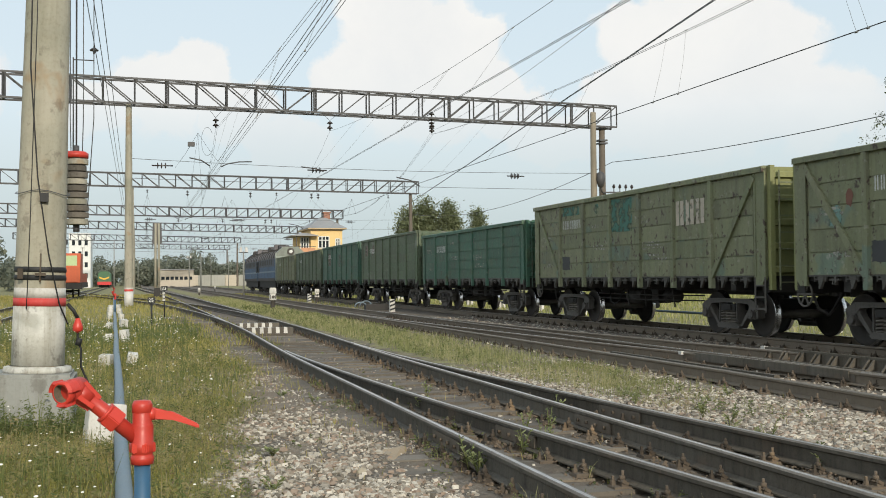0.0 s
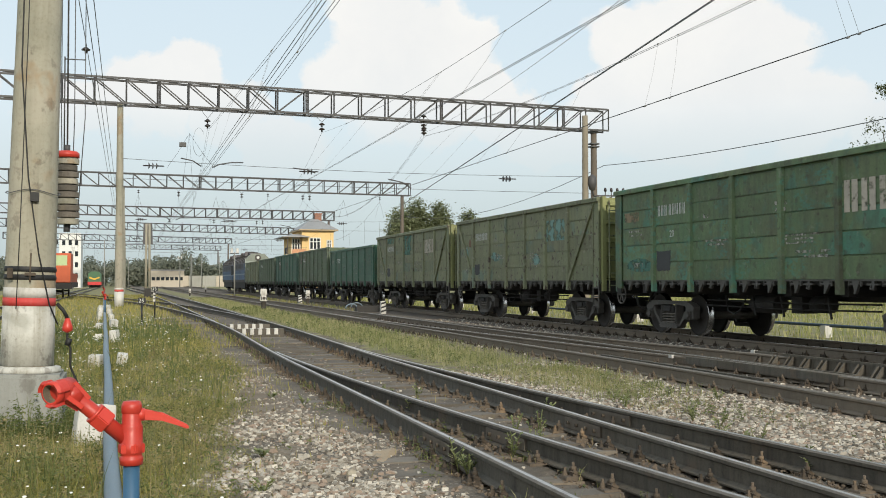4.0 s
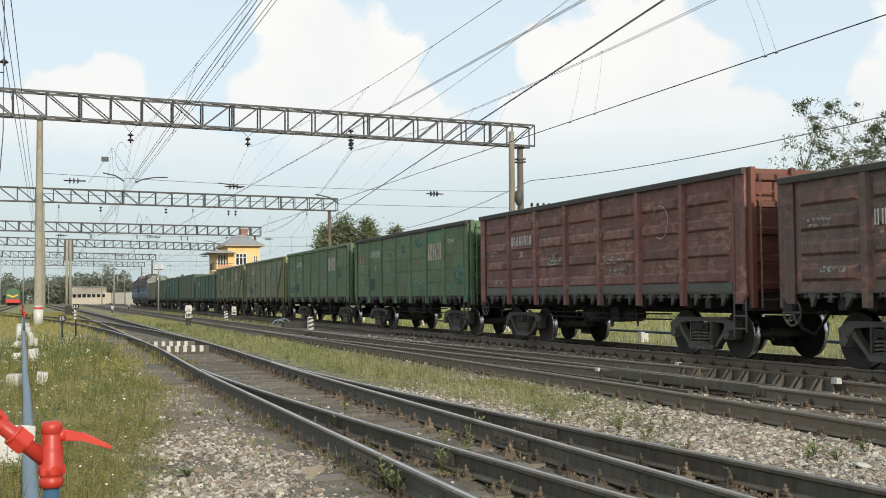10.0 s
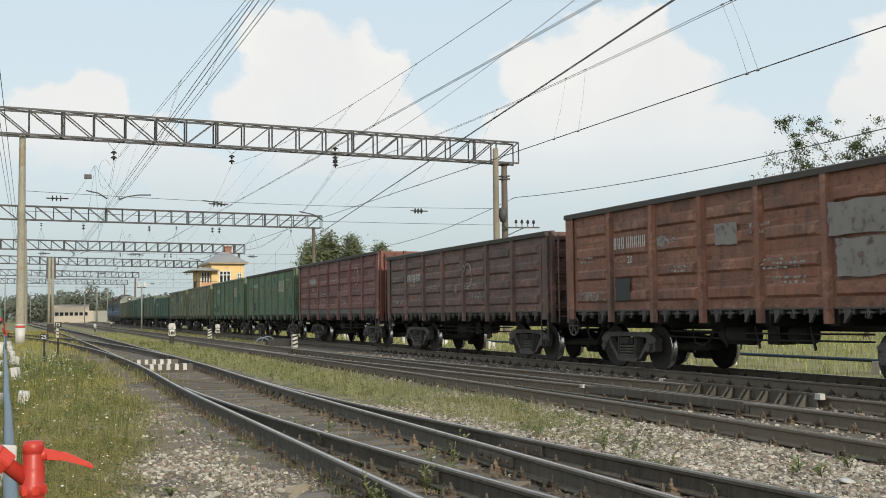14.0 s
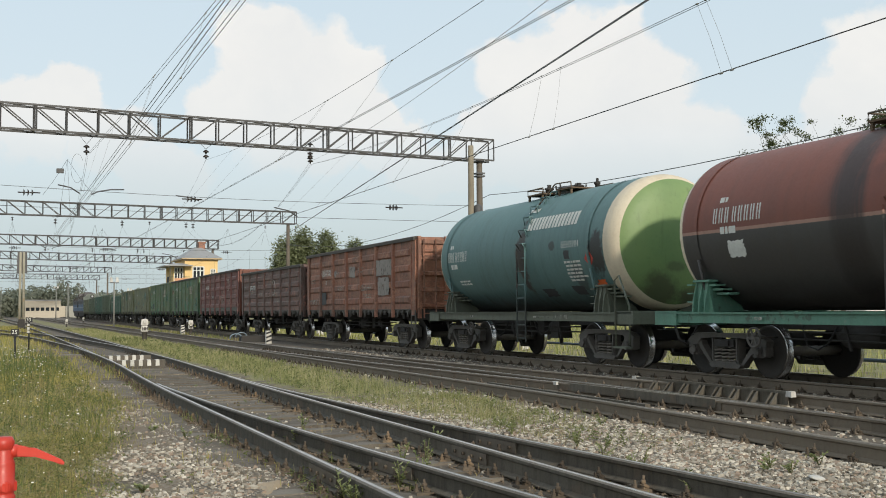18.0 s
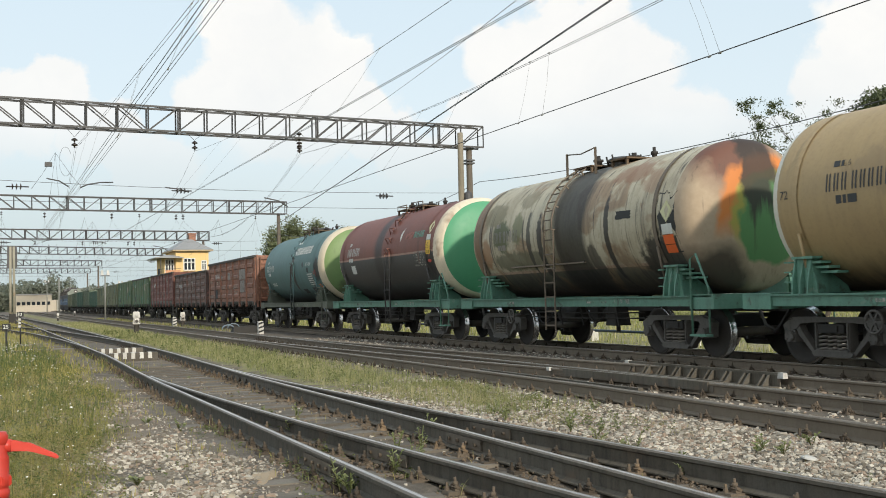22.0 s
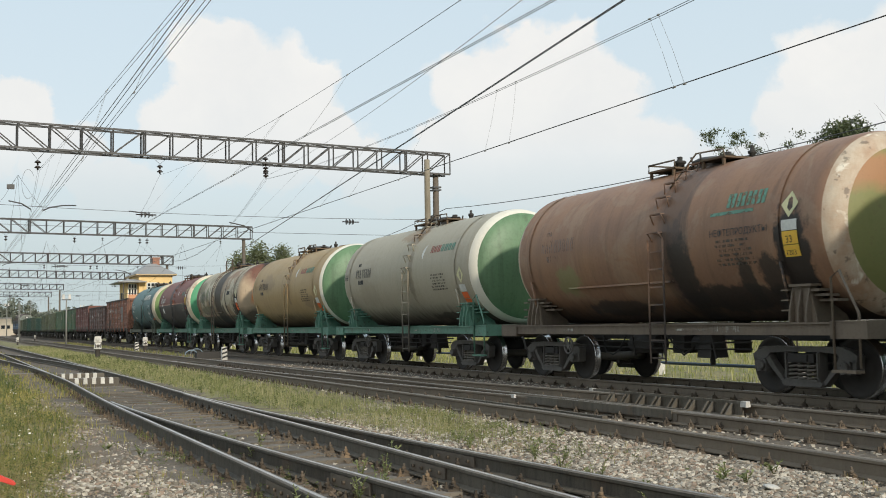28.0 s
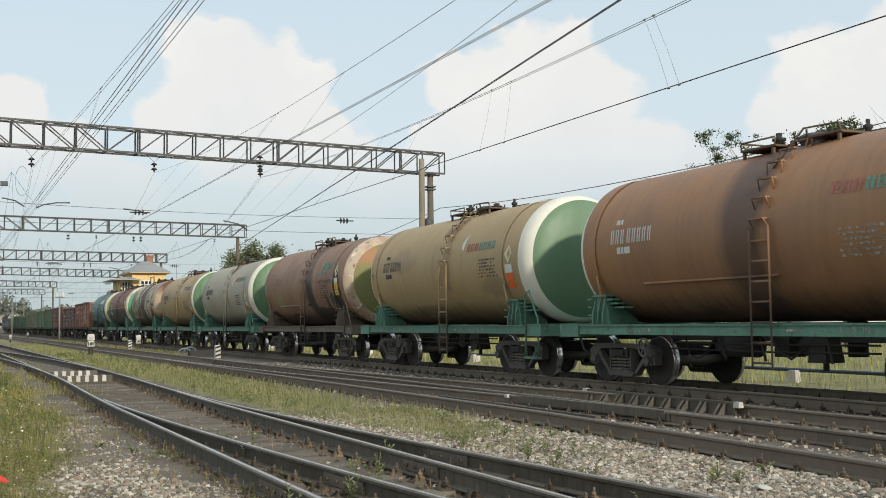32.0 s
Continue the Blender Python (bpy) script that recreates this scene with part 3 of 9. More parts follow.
def make_ground():
    """One sheet: fine near the tracks, wide beyond, to the horizon."""
    def axis(fine0, fine1, step, far):
        a = list(np.arange(fine0, fine1 + 1e-6, step))
        s, lo = step, fine0
        while lo > -far:
            s *= 1.35
            lo -= s
            a.insert(0, lo)
        s, hi = step, fine1
        while hi < far:
            s *= 1.35
            hi += s
            a.append(hi)
        return a
    xs, ys = axis(-6, 18, 0.16, 2500), axis(3, 40, 0.2, 2500)
    verts = [(x, y, bed(x, y) if abs(x) < 60 and -60 < y < 160 else 0.08) for y in ys for x in xs]
    nx = len(xs)
    faces = [(j * nx + i, j * nx + i + 1, (j + 1) * nx + i + 1, (j + 1) * nx + i) for j in range(len(ys) - 1) for i in range(nx - 1)]
    me = bpy.data.meshes.new("ground")
    me.from_pydata(verts, [], faces)
    me.polygons.foreach_set("use_smooth", [True] * len(faces))
    me.materials.append(ground_material())
    tagged(new("ground", me), "rail yard ground of soil, ash, gravel and rough grass", "ground", kind="structure")


make_ground()

# ---------------------------------------------------------------- tracks
GA = 0.797          # half of the distance between rail centres


def rail_mesh(name, pts, shiny=True, parent=None, side="rail_side"):
    """A flat-bottomed rail swept along plan points (x, y)."""
    prof = [(-0.066, -0.18), (0.066, -0.18), (0.066, -0.168), (0.012, -0.145), (0.011, -0.05), (0.036, -0.036), (0.0365, -0.012), (0.028, -0.001), (0.013, 0.0), (-0.019, 0.0), (-0.028, -0.001), (-0.0365, -0.012), (-0.036, -0.036), (-0.011, -0.05), (-0.012, -0.145), (-0.066, -0.168)]
    bm = B()
    rings = []
    for i, (x, y) in enumerate(pts):
        a, b = pts[max(i - 1, 0)], pts[min(i + 1, len(pts) - 1)]
        d = Vector((b[0] - a[0], b[1] - a[1], 0)).normalized()
        s = Vector((d.y, -d.x, 0))
        rings.append([bm.verts.new(Vector((x, y, RT + h)) + s * w) for w, h in prof])
    n = len(prof)
    for a, b in zip(rings, rings[1:]):
        for k in range(n):
            f = bm.faces.new([a[k], a[(k + 1) % n], b[(k + 1) % n], b[k]])
            f.material_index = 1 if k == 8 else 2 if k in (6, 7, 9, 10) else 0
    bm.faces.new(rings[0][::-1])
    bm.faces.new(rings[-1])
    return part(name, bm, [M[side], M["rail_top"] if shiny else M["rail_dull"], M["rail_edge"]], parent)


def spread(lo, hi, near=3.0, far=45.0):
    """Plan stations, close together where the camera is near."""
    out, y = [], lo
    while y < hi:
        out.append(y)
        y += 1.0 if near - 14 < y < far else 12.0 if y < 200 else 60.0
    return out + [hi]


K1, S1 = 0.0028, 24.0


def d1(y):
    return K1 * max(0.0, S1 - y) ** 2


def line1(y):
    """Left rail of the near through track: straight, then easing left."""
    return 2.53 + 0.20 * smooth01(y, 17, 30) - 0.00012 * max(0.0, y - 45) ** 2 * (1 if y < 130 else 0) - (0.87 + 0.0204 * (y - 130) if y >= 130 else 0)


S2, D2 = 47.0, 1.44 / 32.5 ** 2


def d2(y):
    return D2 * max(0.0, S2 - y) ** 2 if y > 15.0 else 1.40 + 0.035 * (15.0 - y)


def line2(y):
    return 7.70 - 0.04 * max(0.0, 13.0 - y)


def branch(y):
    """Left rail of the siding that leaves the near track to the left."""
    return line1(y) - 0.0013 * max(0.0, y - 30) ** 2 if y < 80 else line1(80) - 3.25 - 0.13 * (y - 80)


def main_x(y):
    """Centre line of the main track: straight beside the camera, then turning a little to the right."""
    d = y - 44.0
    return XC + 0.0105 * (math.hypot(d, 8.0) + d) / 2


class Track:
    def __init__(self, number, label, rails):
        self.top = thing("track_%d" % number, (0, 0, 0), label, "railway track", kind="structure")
        for pts, shiny in rails:
            rail_mesh("rail", pts, shiny, self.top, "rail_brown" if number in (2, 3) else "rail_side")


ys_all = spread(-200, 900)
t1 = Track(1, "near track and turnout with rusty rails", [
    ([(line1(y), y) for y in ys_all], True),
    ([(line1(y) + 2 * GA, y) for y in spread(-60, 21.0)], True),
    ([(line1(y) + 2 * GA + d1(y) + 0.0, y) for y in ys_all], True),
    ([(line1(y) + d1(y), y) for y in spread(-60, 19.5)], True)])
t2 = Track(2, "middle track and turnout with check rail", [
    ([(line2(y), y) for y in ys_all], False),
    ([(line2(y) + 2 * GA, y) for y in spread(-60, 42)], True),
    ([(line2(y) + 2 * GA + d2(y), y) for y in ys_all], False),
    ([(line2(y) + d2(y), y) for y in spread(-60, 42)], True)])
t3 = Track(3, "main track under the freight train", [
    ([(main_x(y) - GA, y) for y in ys_all], True), ([(main_x(y) + GA, y) for y in ys_all], True)])
Track(4, "siding curving away through the grass", [
    ([(branch(y), y) for y in spread(33, 400)], True), ([(branch(y) + 2 * GA, y) for y in spread(36, 400)], True)])


def make_sleepers():
    rnd = random.Random(3)
    meshes = []
    for k in range(4):
        bm = B()
        box(bm, -1.37, 1.37, -0.125, 0.125, -0.16, 0.0, top=(0.012, 0.012))
        for v in bm.verts:
            v.co += Vector((rnd.uniform(-0.02, 0.02), rnd.uniform(-0.012, 0.012), rnd.uniform(-0.01, 0.01)))
        bmesh.ops.recalc_face_normals(bm, faces=bm.faces)
        me = bpy.data.meshes.new("sleeper")
        bm.to_mesh(me)
        bm.free()
        me.materials.append(M["sleeper"])
        meshes.append(me)
    fast = {1: B(), 2: B(), 3: B()}

    def clip(bm, x, y):
        """Tie plate with a bolted clip and a screw spike on each side of the rail."""
        y += rnd.uniform(-0.015, 0.015)
        box(bm, x - 0.19, x + 0.19, y - 0.07, y + 0.07, RT - 0.205, RT - 0.178, top=(0.01, 0.01))
        for s in (-1, 1):
            h = rnd.uniform(-0.02, 0.015)
            o = x + s * rnd.uniform(0.095, 0.105)
            box(bm, o - 0.024, o + 0.024, y - 0.045, y + 0.045, RT - 0.18, RT - 0.15, top=(0.006, 0.012))
            rod(bm, (o, y, RT - 0.15), (o + rnd.uniform(-0.012, 0.012), y + rnd.uniform(-0.01, 0.01), RT - 0.075 + h), 0.013, 0.011, n=6)
            rod(bm, (o, y, RT - 0.152), (o, y, RT - 0.142), 0.034, 0.03, n=8)
            rod(bm, (o, y, RT - 0.142), (o, y, RT - 0.110), 0.025, 0.022, n=6)
            for e in (-1, 1):
                bar(bm, (o - s * 0.03, y + e * 0.032, RT - 0.166), (o + s * 0.02, y + e * 0.04, RT - 0.140), 0.02, 0.022)
            o += s * 0.055
            e = y + rnd.choice((-0.035, 0.035))
            rod(bm, (o, e, RT - 0.18), (o, e, RT - 0.145 + h), 0.022, 0.018, n=6, smooth=False)
            rod(bm, (o, e, RT - 0.145 + h), (o, e, RT - 0.115 + h), 0.012, n=4, smooth=False)
    shared = []
    for k in range(5):
        bm = B()
        clip(bm, 0.0, 0.0)
        bmesh.ops.recalc_face_normals(bm, faces=bm.faces)
        me = bpy.data.meshes.new("fastening")
        bm.to_mesh(me)
        bm.free()
        me.materials.append(M["fast"])
        shared.append(me)
    for num, tr, line, div, lo, hi in ((1, t1, line1, d1, -6.0, 62), (2, t2, line2, d2, -5.0, 62), (3, t3, lambda y: main_x(y) - GA, lambda y: 0, -5.0, 62)):
        y = lo
        while y < hi:
            c = line(y) + GA + div(y) / 2
            ob = place("sleeper", meshes[rnd.randrange(4)], tr.top, "", pose(c + rnd.uniform(-0.03, 0.03), y, RT - 0.198 + rnd.uniform(-0.006, 0.004), 0, 0, rnd.uniform(-0.6, 0.6)))
            ob.scale.x = (2.74 + div(y)) / 2.74
            if y < 40:
                for x in sorted({line(y), line(y) + 2 * GA, line(y) + div(y), line(y) + 2 * GA + div(y)}):
                    if (num == 1 and 3.5 < y < 30) or (num == 2 and 5 < y < 20):
                        place("fastening", shared[rnd.randrange(5)], tr.top, "", (x, y + rnd.uniform(-0.015, 0.015), 0.0))
                    else:
                        clip(fast[num], x, y)
            y += 0.56 + rnd.uniform(-0.02, 0.02)
    for num, tr in ((1, t1), (2, t2), (3, t3)):
        tagged(part("rail_fastenings", fast[num], M["fast"], tr.top), kind="stuff")


make_sleepers()

# ---------------------------------------------------------------- running gear
WR = 0.475


def wheel_profile():
    # tread, flange, web and hub of one wheel, (radius, offset along the axle); outer side first
    return [(0.0, -0.10), (0.12, -0.10), (0.13, -0.06), (0.36, -0.02), (0.40, -0.065), (WR - 0.008, -0.065), (WR, -0.05), (WR + 0.004, 0.03), (WR + 0.028, 0.045), (WR + 0.028, 0.062), (WR, 0.07), (0.40, 0.07), (0.36, 0.03), (0.13, 0.08), (0.09, 0.10)]


def wheelset_mesh():
    bm = B()
    prof = wheel_profile()
    mis = [0] * (len(prof) - 1)
    for i in (5, 6, 7):
        mis[i] = 1
    lathe(bm, prof, 28, "x", (-GA, 0, 0), mis)
    lathe(bm, [(r, -h) for r, h in prof], 28, "x", (GA, 0, 0), mis)
    seen = len(bm.faces)
    rod(bm, (-GA + 0.1, 0, 0), (GA - 0.1, 0, 0), 0.09, n=12)
    for f in list(bm.faces)[seen:]:
        f.material_index = 2
    rod(bm, (-1.12, 0, 0), (-GA, 0, 0), 0.07, n=10)
    rod(bm, (GA, 0, 0), (1.12, 0, 0), 0.07, n=10)
    me = bpy.data.meshes.new("wheelset")
    bmesh.ops.recalc_face_normals(bm, faces=bm.faces)
    bm.to_mesh(me)
    bm.free()
    me.materials.append(M["wheel"])
    me.materials.append(M["tread"])
    me.materials.append(M["axle"])
    return me


def side_frame_mesh():
    """Cast bogie side frame: arched top chord, spring basket, two struts with windows, pedestal jaws."""
    bm = B()
    t0, t1 = -0.085, 0.085
    # top chord: level over the springs, stepping down to the axle boxes
    prism(bm, [(-1.12, 0.55), (-1.15, 0.66), (-1.02, 0.735), (-0.74, 0.795), (0.74, 0.795), (1.02, 0.735), (1.15, 0.66), (1.12, 0.55), (0.82, 0.60), (0.74, 0.685), (0.40, 0.71), (-0.40, 0.71), (-0.74, 0.685), (-0.82, 0.60)], "x", t0, t1)
    box(bm, t0 - 0.025, t0, -1.00, 1.00, 0.765, 0.795, top=(0.0, 0.18))
    # spring basket with a raised lip
    prism(bm, [(-0.40, 0.16), (0.40, 0.16), (0.46, 0.215), (0.40, 0.25), (-0.40, 0.25), (-0.46, 0.215)], "x", t0 - 0.03, t1 + 0.02)
    box(bm, t0 - 0.045, t0 - 0.02, -0.36, 0.36, 0.245, 0.275)
    for s in (-1, 1):
        # raking lower strut and slim upright column; the gap between them is the window
        pts = [(s * 0.36, 0.17), (s * 0.46, 0.19), (s * 0.80, 0.50), (s * 0.86, 0.61), (s * 0.77, 0.66), (s * 0.73, 0.57)]
        prism(bm, pts if s > 0 else pts[::-1], "x", t0 * 0.8, t1 * 0.8)
        box(bm, t0, t1, min(s * 0.325, s * 0.375), max(s * 0.325, s * 0.375), 0.24, 0.72)
        box(bm, t0 - 0.03, t0, min(s * 0.335, s * 0.365), max(s * 0.335, s * 0.365), 0.30, 0.70)
        # axle box with its bolted cover, held by the jaws
        box(bm, -0.12, 0.10, s * 0.925 - 0.11, s * 0.925 + 0.11, 0.375, 0.58, top=(0.02, 0.03))
        rod(bm, (-0.165, s * 0.925, 0.475), (-0.11, s * 0.925, 0.475), 0.092, n=12)
        for q in range(4):
            a = math.pi / 4 + q * math.pi / 2
            rod(bm, (-0.18, s * 0.925 + 0.065 * math.cos(a), 0.475 + 0.065 * math.sin(a)), (-0.16, s * 0.925 + 0.065 * math.cos(a), 0.475 + 0.065 * math.sin(a)), 0.014, n=6)
        box(bm, t0, t1, s * 1.085 - 0.035, s * 1.085 + 0.035, 0.40, 0.60, top=(0, 0.0))
    me = bpy.data.meshes.new("side_frame")
    bmesh.ops.recalc_face_normals(bm, faces=bm.faces)
    bm.to_mesh(me)
    bm.free()
    me.materials.append(M["bogie"])
    return me


def spring_mesh():
    bm = B()
    turns = 4.5
    pts = [(0.092 * math.cos(a), 0.092 * math.sin(a), 0.26 + 0.285 * a / (2 * math.pi * turns)) for a in np.arange(0, 2 * math.pi * turns, math.pi / 5)]
    path_rod(bm, pts, 0.021, 6)
    me = bpy.data.meshes.new("spring")
    bmesh.ops.recalc_face_normals(bm, faces=bm.faces)
    bm.to_mesh(me)
    bm.free()
    me.materials.append(M["spring"])
    return me


def bolster_mesh():
    bm = B()
    prism(bm, [(-0.90, 0.54), (0.90, 0.54), (0.90, 0.66), (0.6, 0.78), (-0.6, 0.78), (-0.90, 0.66)], "y", -0.22, 0.22)
    for s in (-1, 1):
        box(bm, min(s * 0.88, s * 1.14), max(s * 0.88, s * 1.14), -0.28, 0.28, 0.54, 0.68)
        box(bm, min(s * 1.14, s * 1.17), max(s * 1.14, s * 1.17), -0.16, 0.16, 0.56, 0.66)
    rod(bm, (0, 0, 0.76), (0, 0, 0.90), 0.22, n=16)
    for s in (-1, 1):
        # brake beams and shoes
        bar(bm, (-0.8, s * 0.40, 0.42), (0.8, s * 0.40, 0.42), 0.08, 0.10)
        for q in (-GA, GA):
            box(bm, q - 0.05, q + 0.05, s * 0.41 - 0.03, s * 0.41 + 0.03, 0.30, 0.62)
    me = bpy.data.meshes.new("bolster")
    bmesh.ops.recalc_face_normals(bm, faces=bm.faces)
    bm.to_mesh(me)
    bm.free()
    me.materials.append(M["bolster"])
    return me


WHEELSET, SIDE_FRAME, SPRINGS, BOLSTER = wheelset_mesh(), side_frame_mesh(), spring_mesh(), bolster_mesh()
WHEELS = []         # every wheelset with its place on its bogie


def bogie(parent, y):
    b = place("bogie", BOLSTER, parent, "dark cast steel bogie", (0, y, 0))
    for s in (-1, 1):
        place("side_frame", SIDE_FRAME, b, "", Matrix.Translation((s * 1.02, 0, 0)) @ Matrix.Rotation(0 if s < 0 else math.pi, 4, "Z"))
        for cy in (-0.2, 0.0, 0.2):
            place("spring", SPRINGS, b, "", (s * 1.055, cy, 0))
        w = place("wheelset", WHEELSET, b, "steel wheels with polished treads", (0, s * 0.925, WR))
        WHEELS.append((w, s * 0.925))
    return b


def coupler(parent, y, s):
    bm = B()
    box(bm, -0.12, 0.12, min(y, y + s * 0.32), max(y, y + s * 0.32), 0.93, 1.16, top=(0.02, 0.02))
    prism(bm, [(-0.2, y + s * 0.28), (0.2, y + s * 0.28), (0.22, y + s * 0.5), (0.05, y + s * 0.56), (-0.22, y + s * 0.46)], "z", 0.86, 1.2)
    path_rod(bm, [(-0.45, y, 0.95), (-0.5, y + s * 0.25, 0.62), (-0.42, y + s * 0.5, 0.5)], 0.03, 6)
    part("coupler", bm, M["under"], parent)


def under_gear(parent, span):
    """Brake cylinder, reservoir, levers and pipes below the floor."""
    bm = B()
    rod(bm, (-0.75, 0.3, 0.78), (-0.75, 1.15, 0.78), 0.19, n=14)
    rod(bm, (-0.75, 1.15, 0.78), (-0.75, 1.35, 0.78), 0.08, n=10)
    part("air_reservoir", bm, M["under"], parent)
    bm = B()
    rod(bm, (-0.65, -1.2, 0.80), (-0.65, -0.7, 0.80), 0.16, n=12)
    box(bm, -0.85, -0.5, -0.55, -0.2, 0.62, 0.95)
    part("brake_cylinder", bm, M["under"], parent)
    for z in (0.72, 0.84):
        bm = B()
        path_rod(bm, [(-0.9, -span / 2 + 1.4, z), (-0.95, -0.4, z - 0.02), (-0.9, span / 2 - 1.4, z)], 0.018, 5)
        part("brake_rod", bm, M["under"], parent)
    for y in (-0.1, 0.9, -1.6):
        bm = B()
        bar(bm, (-0.95, y, 0.55), (-0.92, y + 0.15, 0.95), 0.03, 0.05)
        part("brake_lever", bm, M["under"], parent)
    bm = B()
    path_rod(bm, [(-1.05, 1.9, 0.95), (-1.08, 1.75, 0.62), (-1.08, 1.5, 0.56), (-1.06, 1.3, 0.66), (-1.02, 1.1, 0.95)], 0.016, 5)
    part("hose", bm, M["black"], parent)


def ladder(parent, x, y, z0, z1, w, mat, rungs, name="ladder", lean=0.0):
    bm = B()
    for s in (-1, 1):
        bar(bm, (x, y + s * w / 2, z0), (x + lean, y + s * w / 2, z1), 0.05, 0.03)
    for i in range(rungs):
        t = (i + 0.3) / rungs
        bar(bm, (x + lean * t, y - w / 2, z0 + (z1 - z0) * t), (x + lean * t, y + w / 2, z0 + (z1 - z0) * t), 0.03, 0.03)
    return part(name, bm, mat, parent)


def handwheel(parent, x, y, z, mat, r=0.23):
    bm = B()
    path_rod(bm, [(x, y + r * math.cos(a), z + r * math.sin(a)) for a in np.linspace(0, 2 * math.pi, 19)], 0.022, 6)
    for k in range(3):
        a = math.pi * k / 3
        bar(bm, (x, y - r * math.cos(a), z - r * math.sin(a)), (x, y + r * math.cos(a), z + r * math.sin(a)), 0.025, 0.03)
    rod(bm, (x, y, z), (x + 0.5, y, z), 0.025, n=6)
    part("handbrake_wheel", bm, mat, parent)


# ---------------------------------------------------------------- writing

def text_mesh(body, size):
    """Letters in the built-in font as a flat mesh in the (along, up) plane."""
    cu = bpy.data.curves.new("letters", "FONT")
    cu.body, cu.size, cu.resolution_u = body, size, 2
    ob = bpy.data.objects.new("letters", cu)
    scene.collection.objects.link(ob)
    me = bpy.data.meshes.new_from_object(ob.evaluated_get(bpy.context.evaluated_depsgraph_get()))
    bpy.data.objects.remove(ob)
    bpy.data.curves.remove(cu)
    return me


def lettering(parent, body, y, z, size, mat, where, stretch=1.0, name="lettering"):
    """Letters on the side that faces -x; y is where they begin, reading towards -y. where(z) gives the surface x and the true height."""
    me = text_mesh(body, size)
    for v in me.vertices:
        px, pz = where(z + v.co.y)
        v.co = Vector((px, y - v.co.x * stretch, pz))
    me.materials.clear()
    me.materials.append(mat)
    return place(name, me, parent)


def patches(parent, rects, mat, where, name="marking"):
    """Painted rectangles (y0, y1, z0, z1) that follow the surface."""
    bm = B()
    for y0, y1, z0, z1 in rects:
        rows = []
        for k in range(5):
            x, z = where(z0 + (z1 - z0) * k / 4)
            rows.append((bm.verts.new((x, y0, z)), bm.verts.new((x, y1, z))))
        for a, b in zip(rows, rows[1:]):
            bm.faces.new([a[0], a[1], b[1], b[0]])
    ob = part(name, bm, mat, parent)
    return tagged(ob, kind="stuff") if len(rects) > 1 else ob


def ragged(parent, y0, y1, z0, z1, mat, where, seed=0, rough=0.03, name="paint_patch", oval=False):
    """One brushed-on patch of paint with an uneven edge."""
    bm = B()
    rnd = random.Random(seed * 31 + int(y0 * 100))
    pts = []
    n = 32
    for k in range(n):
        a = 2 * math.pi * k / n
        c, s = math.cos(a), math.sin(a)
        q = 1.0 if oval else 1 / max(abs(c), abs(s))
        lump = noise.noise((c * 1.3, s * 1.3, seed + y0)) + 0.5 * noise.noise((c * 3.1, s * 3.1, seed + z0))
        j = 1 + (0.35 * lump if oval else rough * rnd.uniform(-1, 1) / max(0.15, min(y1 - y0, z1 - z0) / 2))
        x, z = where((z0 + z1) / 2 + s * q * j * (z1 - z0) / 2)
        pts.append((x, (y0 + y1) / 2 + c * q * j * (y1 - y0) / 2, z))
    rows = [bm.verts.new(p) for p in pts]
    x, z = where((z0 + z1) / 2)
    mid = bm.verts.new((x, (y0 + y1) / 2, z))
    for k in range(n):
        bm.faces.new([rows[k], rows[(k + 1) % n], mid])
    return part(name, bm, mat, parent)


def words(y, z, lines, width, h=0.05, seed=1):
    """Lines of unreadable stencilled words as short bars."""
    rnd = random.Random(seed)
    out = []
    for k in range(lines):
        a = y - rnd.uniform(0, 0.12) * width
        while a > y - width * rnd.uniform(0.75, 1.0):
            w = rnd.uniform(0.06, 0.2)
            out.append((a - w, a, z - k * h * 1.8, z - k * h * 1.8 + h))
            a -= w + 0.03
    return out


def digits(y, z, h, n, w=None, gap=0.3):
    """Plain upright bars that stand for a running number."""
    w = w or h * 0.62
    out = []
    for i in range(n):
        a = y - i * w - (gap * w if i > 2 else 0)
        out += [(a - w * 0.19, a, z, z + h), (a - w * 0.60, a - w * 0.41, z, z + h)]
    return out


# ---------------------------------------------------------------- open wagons
PIECES = {}


def piece(mat, kind, s, length, h):
    """Shared mesh of one plank, pressed rib or seam of a wagon side."""
    key = (mat.name, kind, s, round(length, 3), round(h, 3))
    if key not in PIECES:
        bm = B()
        l = length / 2
        if kind == "rib":
            pts = [(s * 0.02, -0.13), (s * 0.075, -0.075), (s * 0.075, 0.075), (s * 0.02, 0.13)]
            lo = [bm.verts.new((a, -l + 0.06 + (0.08 if k in (1, 2) else 0), b)) for k, (a, b) in enumerate(pts)]
            hi = [bm.verts.new((a, l - 0.06 - (0.08 if k in (1, 2) else 0), b)) for k, (a, b) in enumerate(pts)]
            bm.faces.new(lo)
            bm.faces.new(hi[::-1])
            for k in range(4):
                bm.faces.new([lo[k], hi[k], hi[(k + 1) % 4], lo[(k + 1) % 4]])
        else:
            d = 0.045 if kind == "plank" else 0.032
            box(bm, min(0, s * d), max(0, s * d), -l, l, 0, h)
        bmesh.ops.recalc_face_normals(bm, faces=bm.faces)
        me = bpy.data.meshes.new(kind)
        bm.to_mesh(me)
        bm.free()
        me.materials.append(mat)
        PIECES[key] = me
    return PIECES[key]


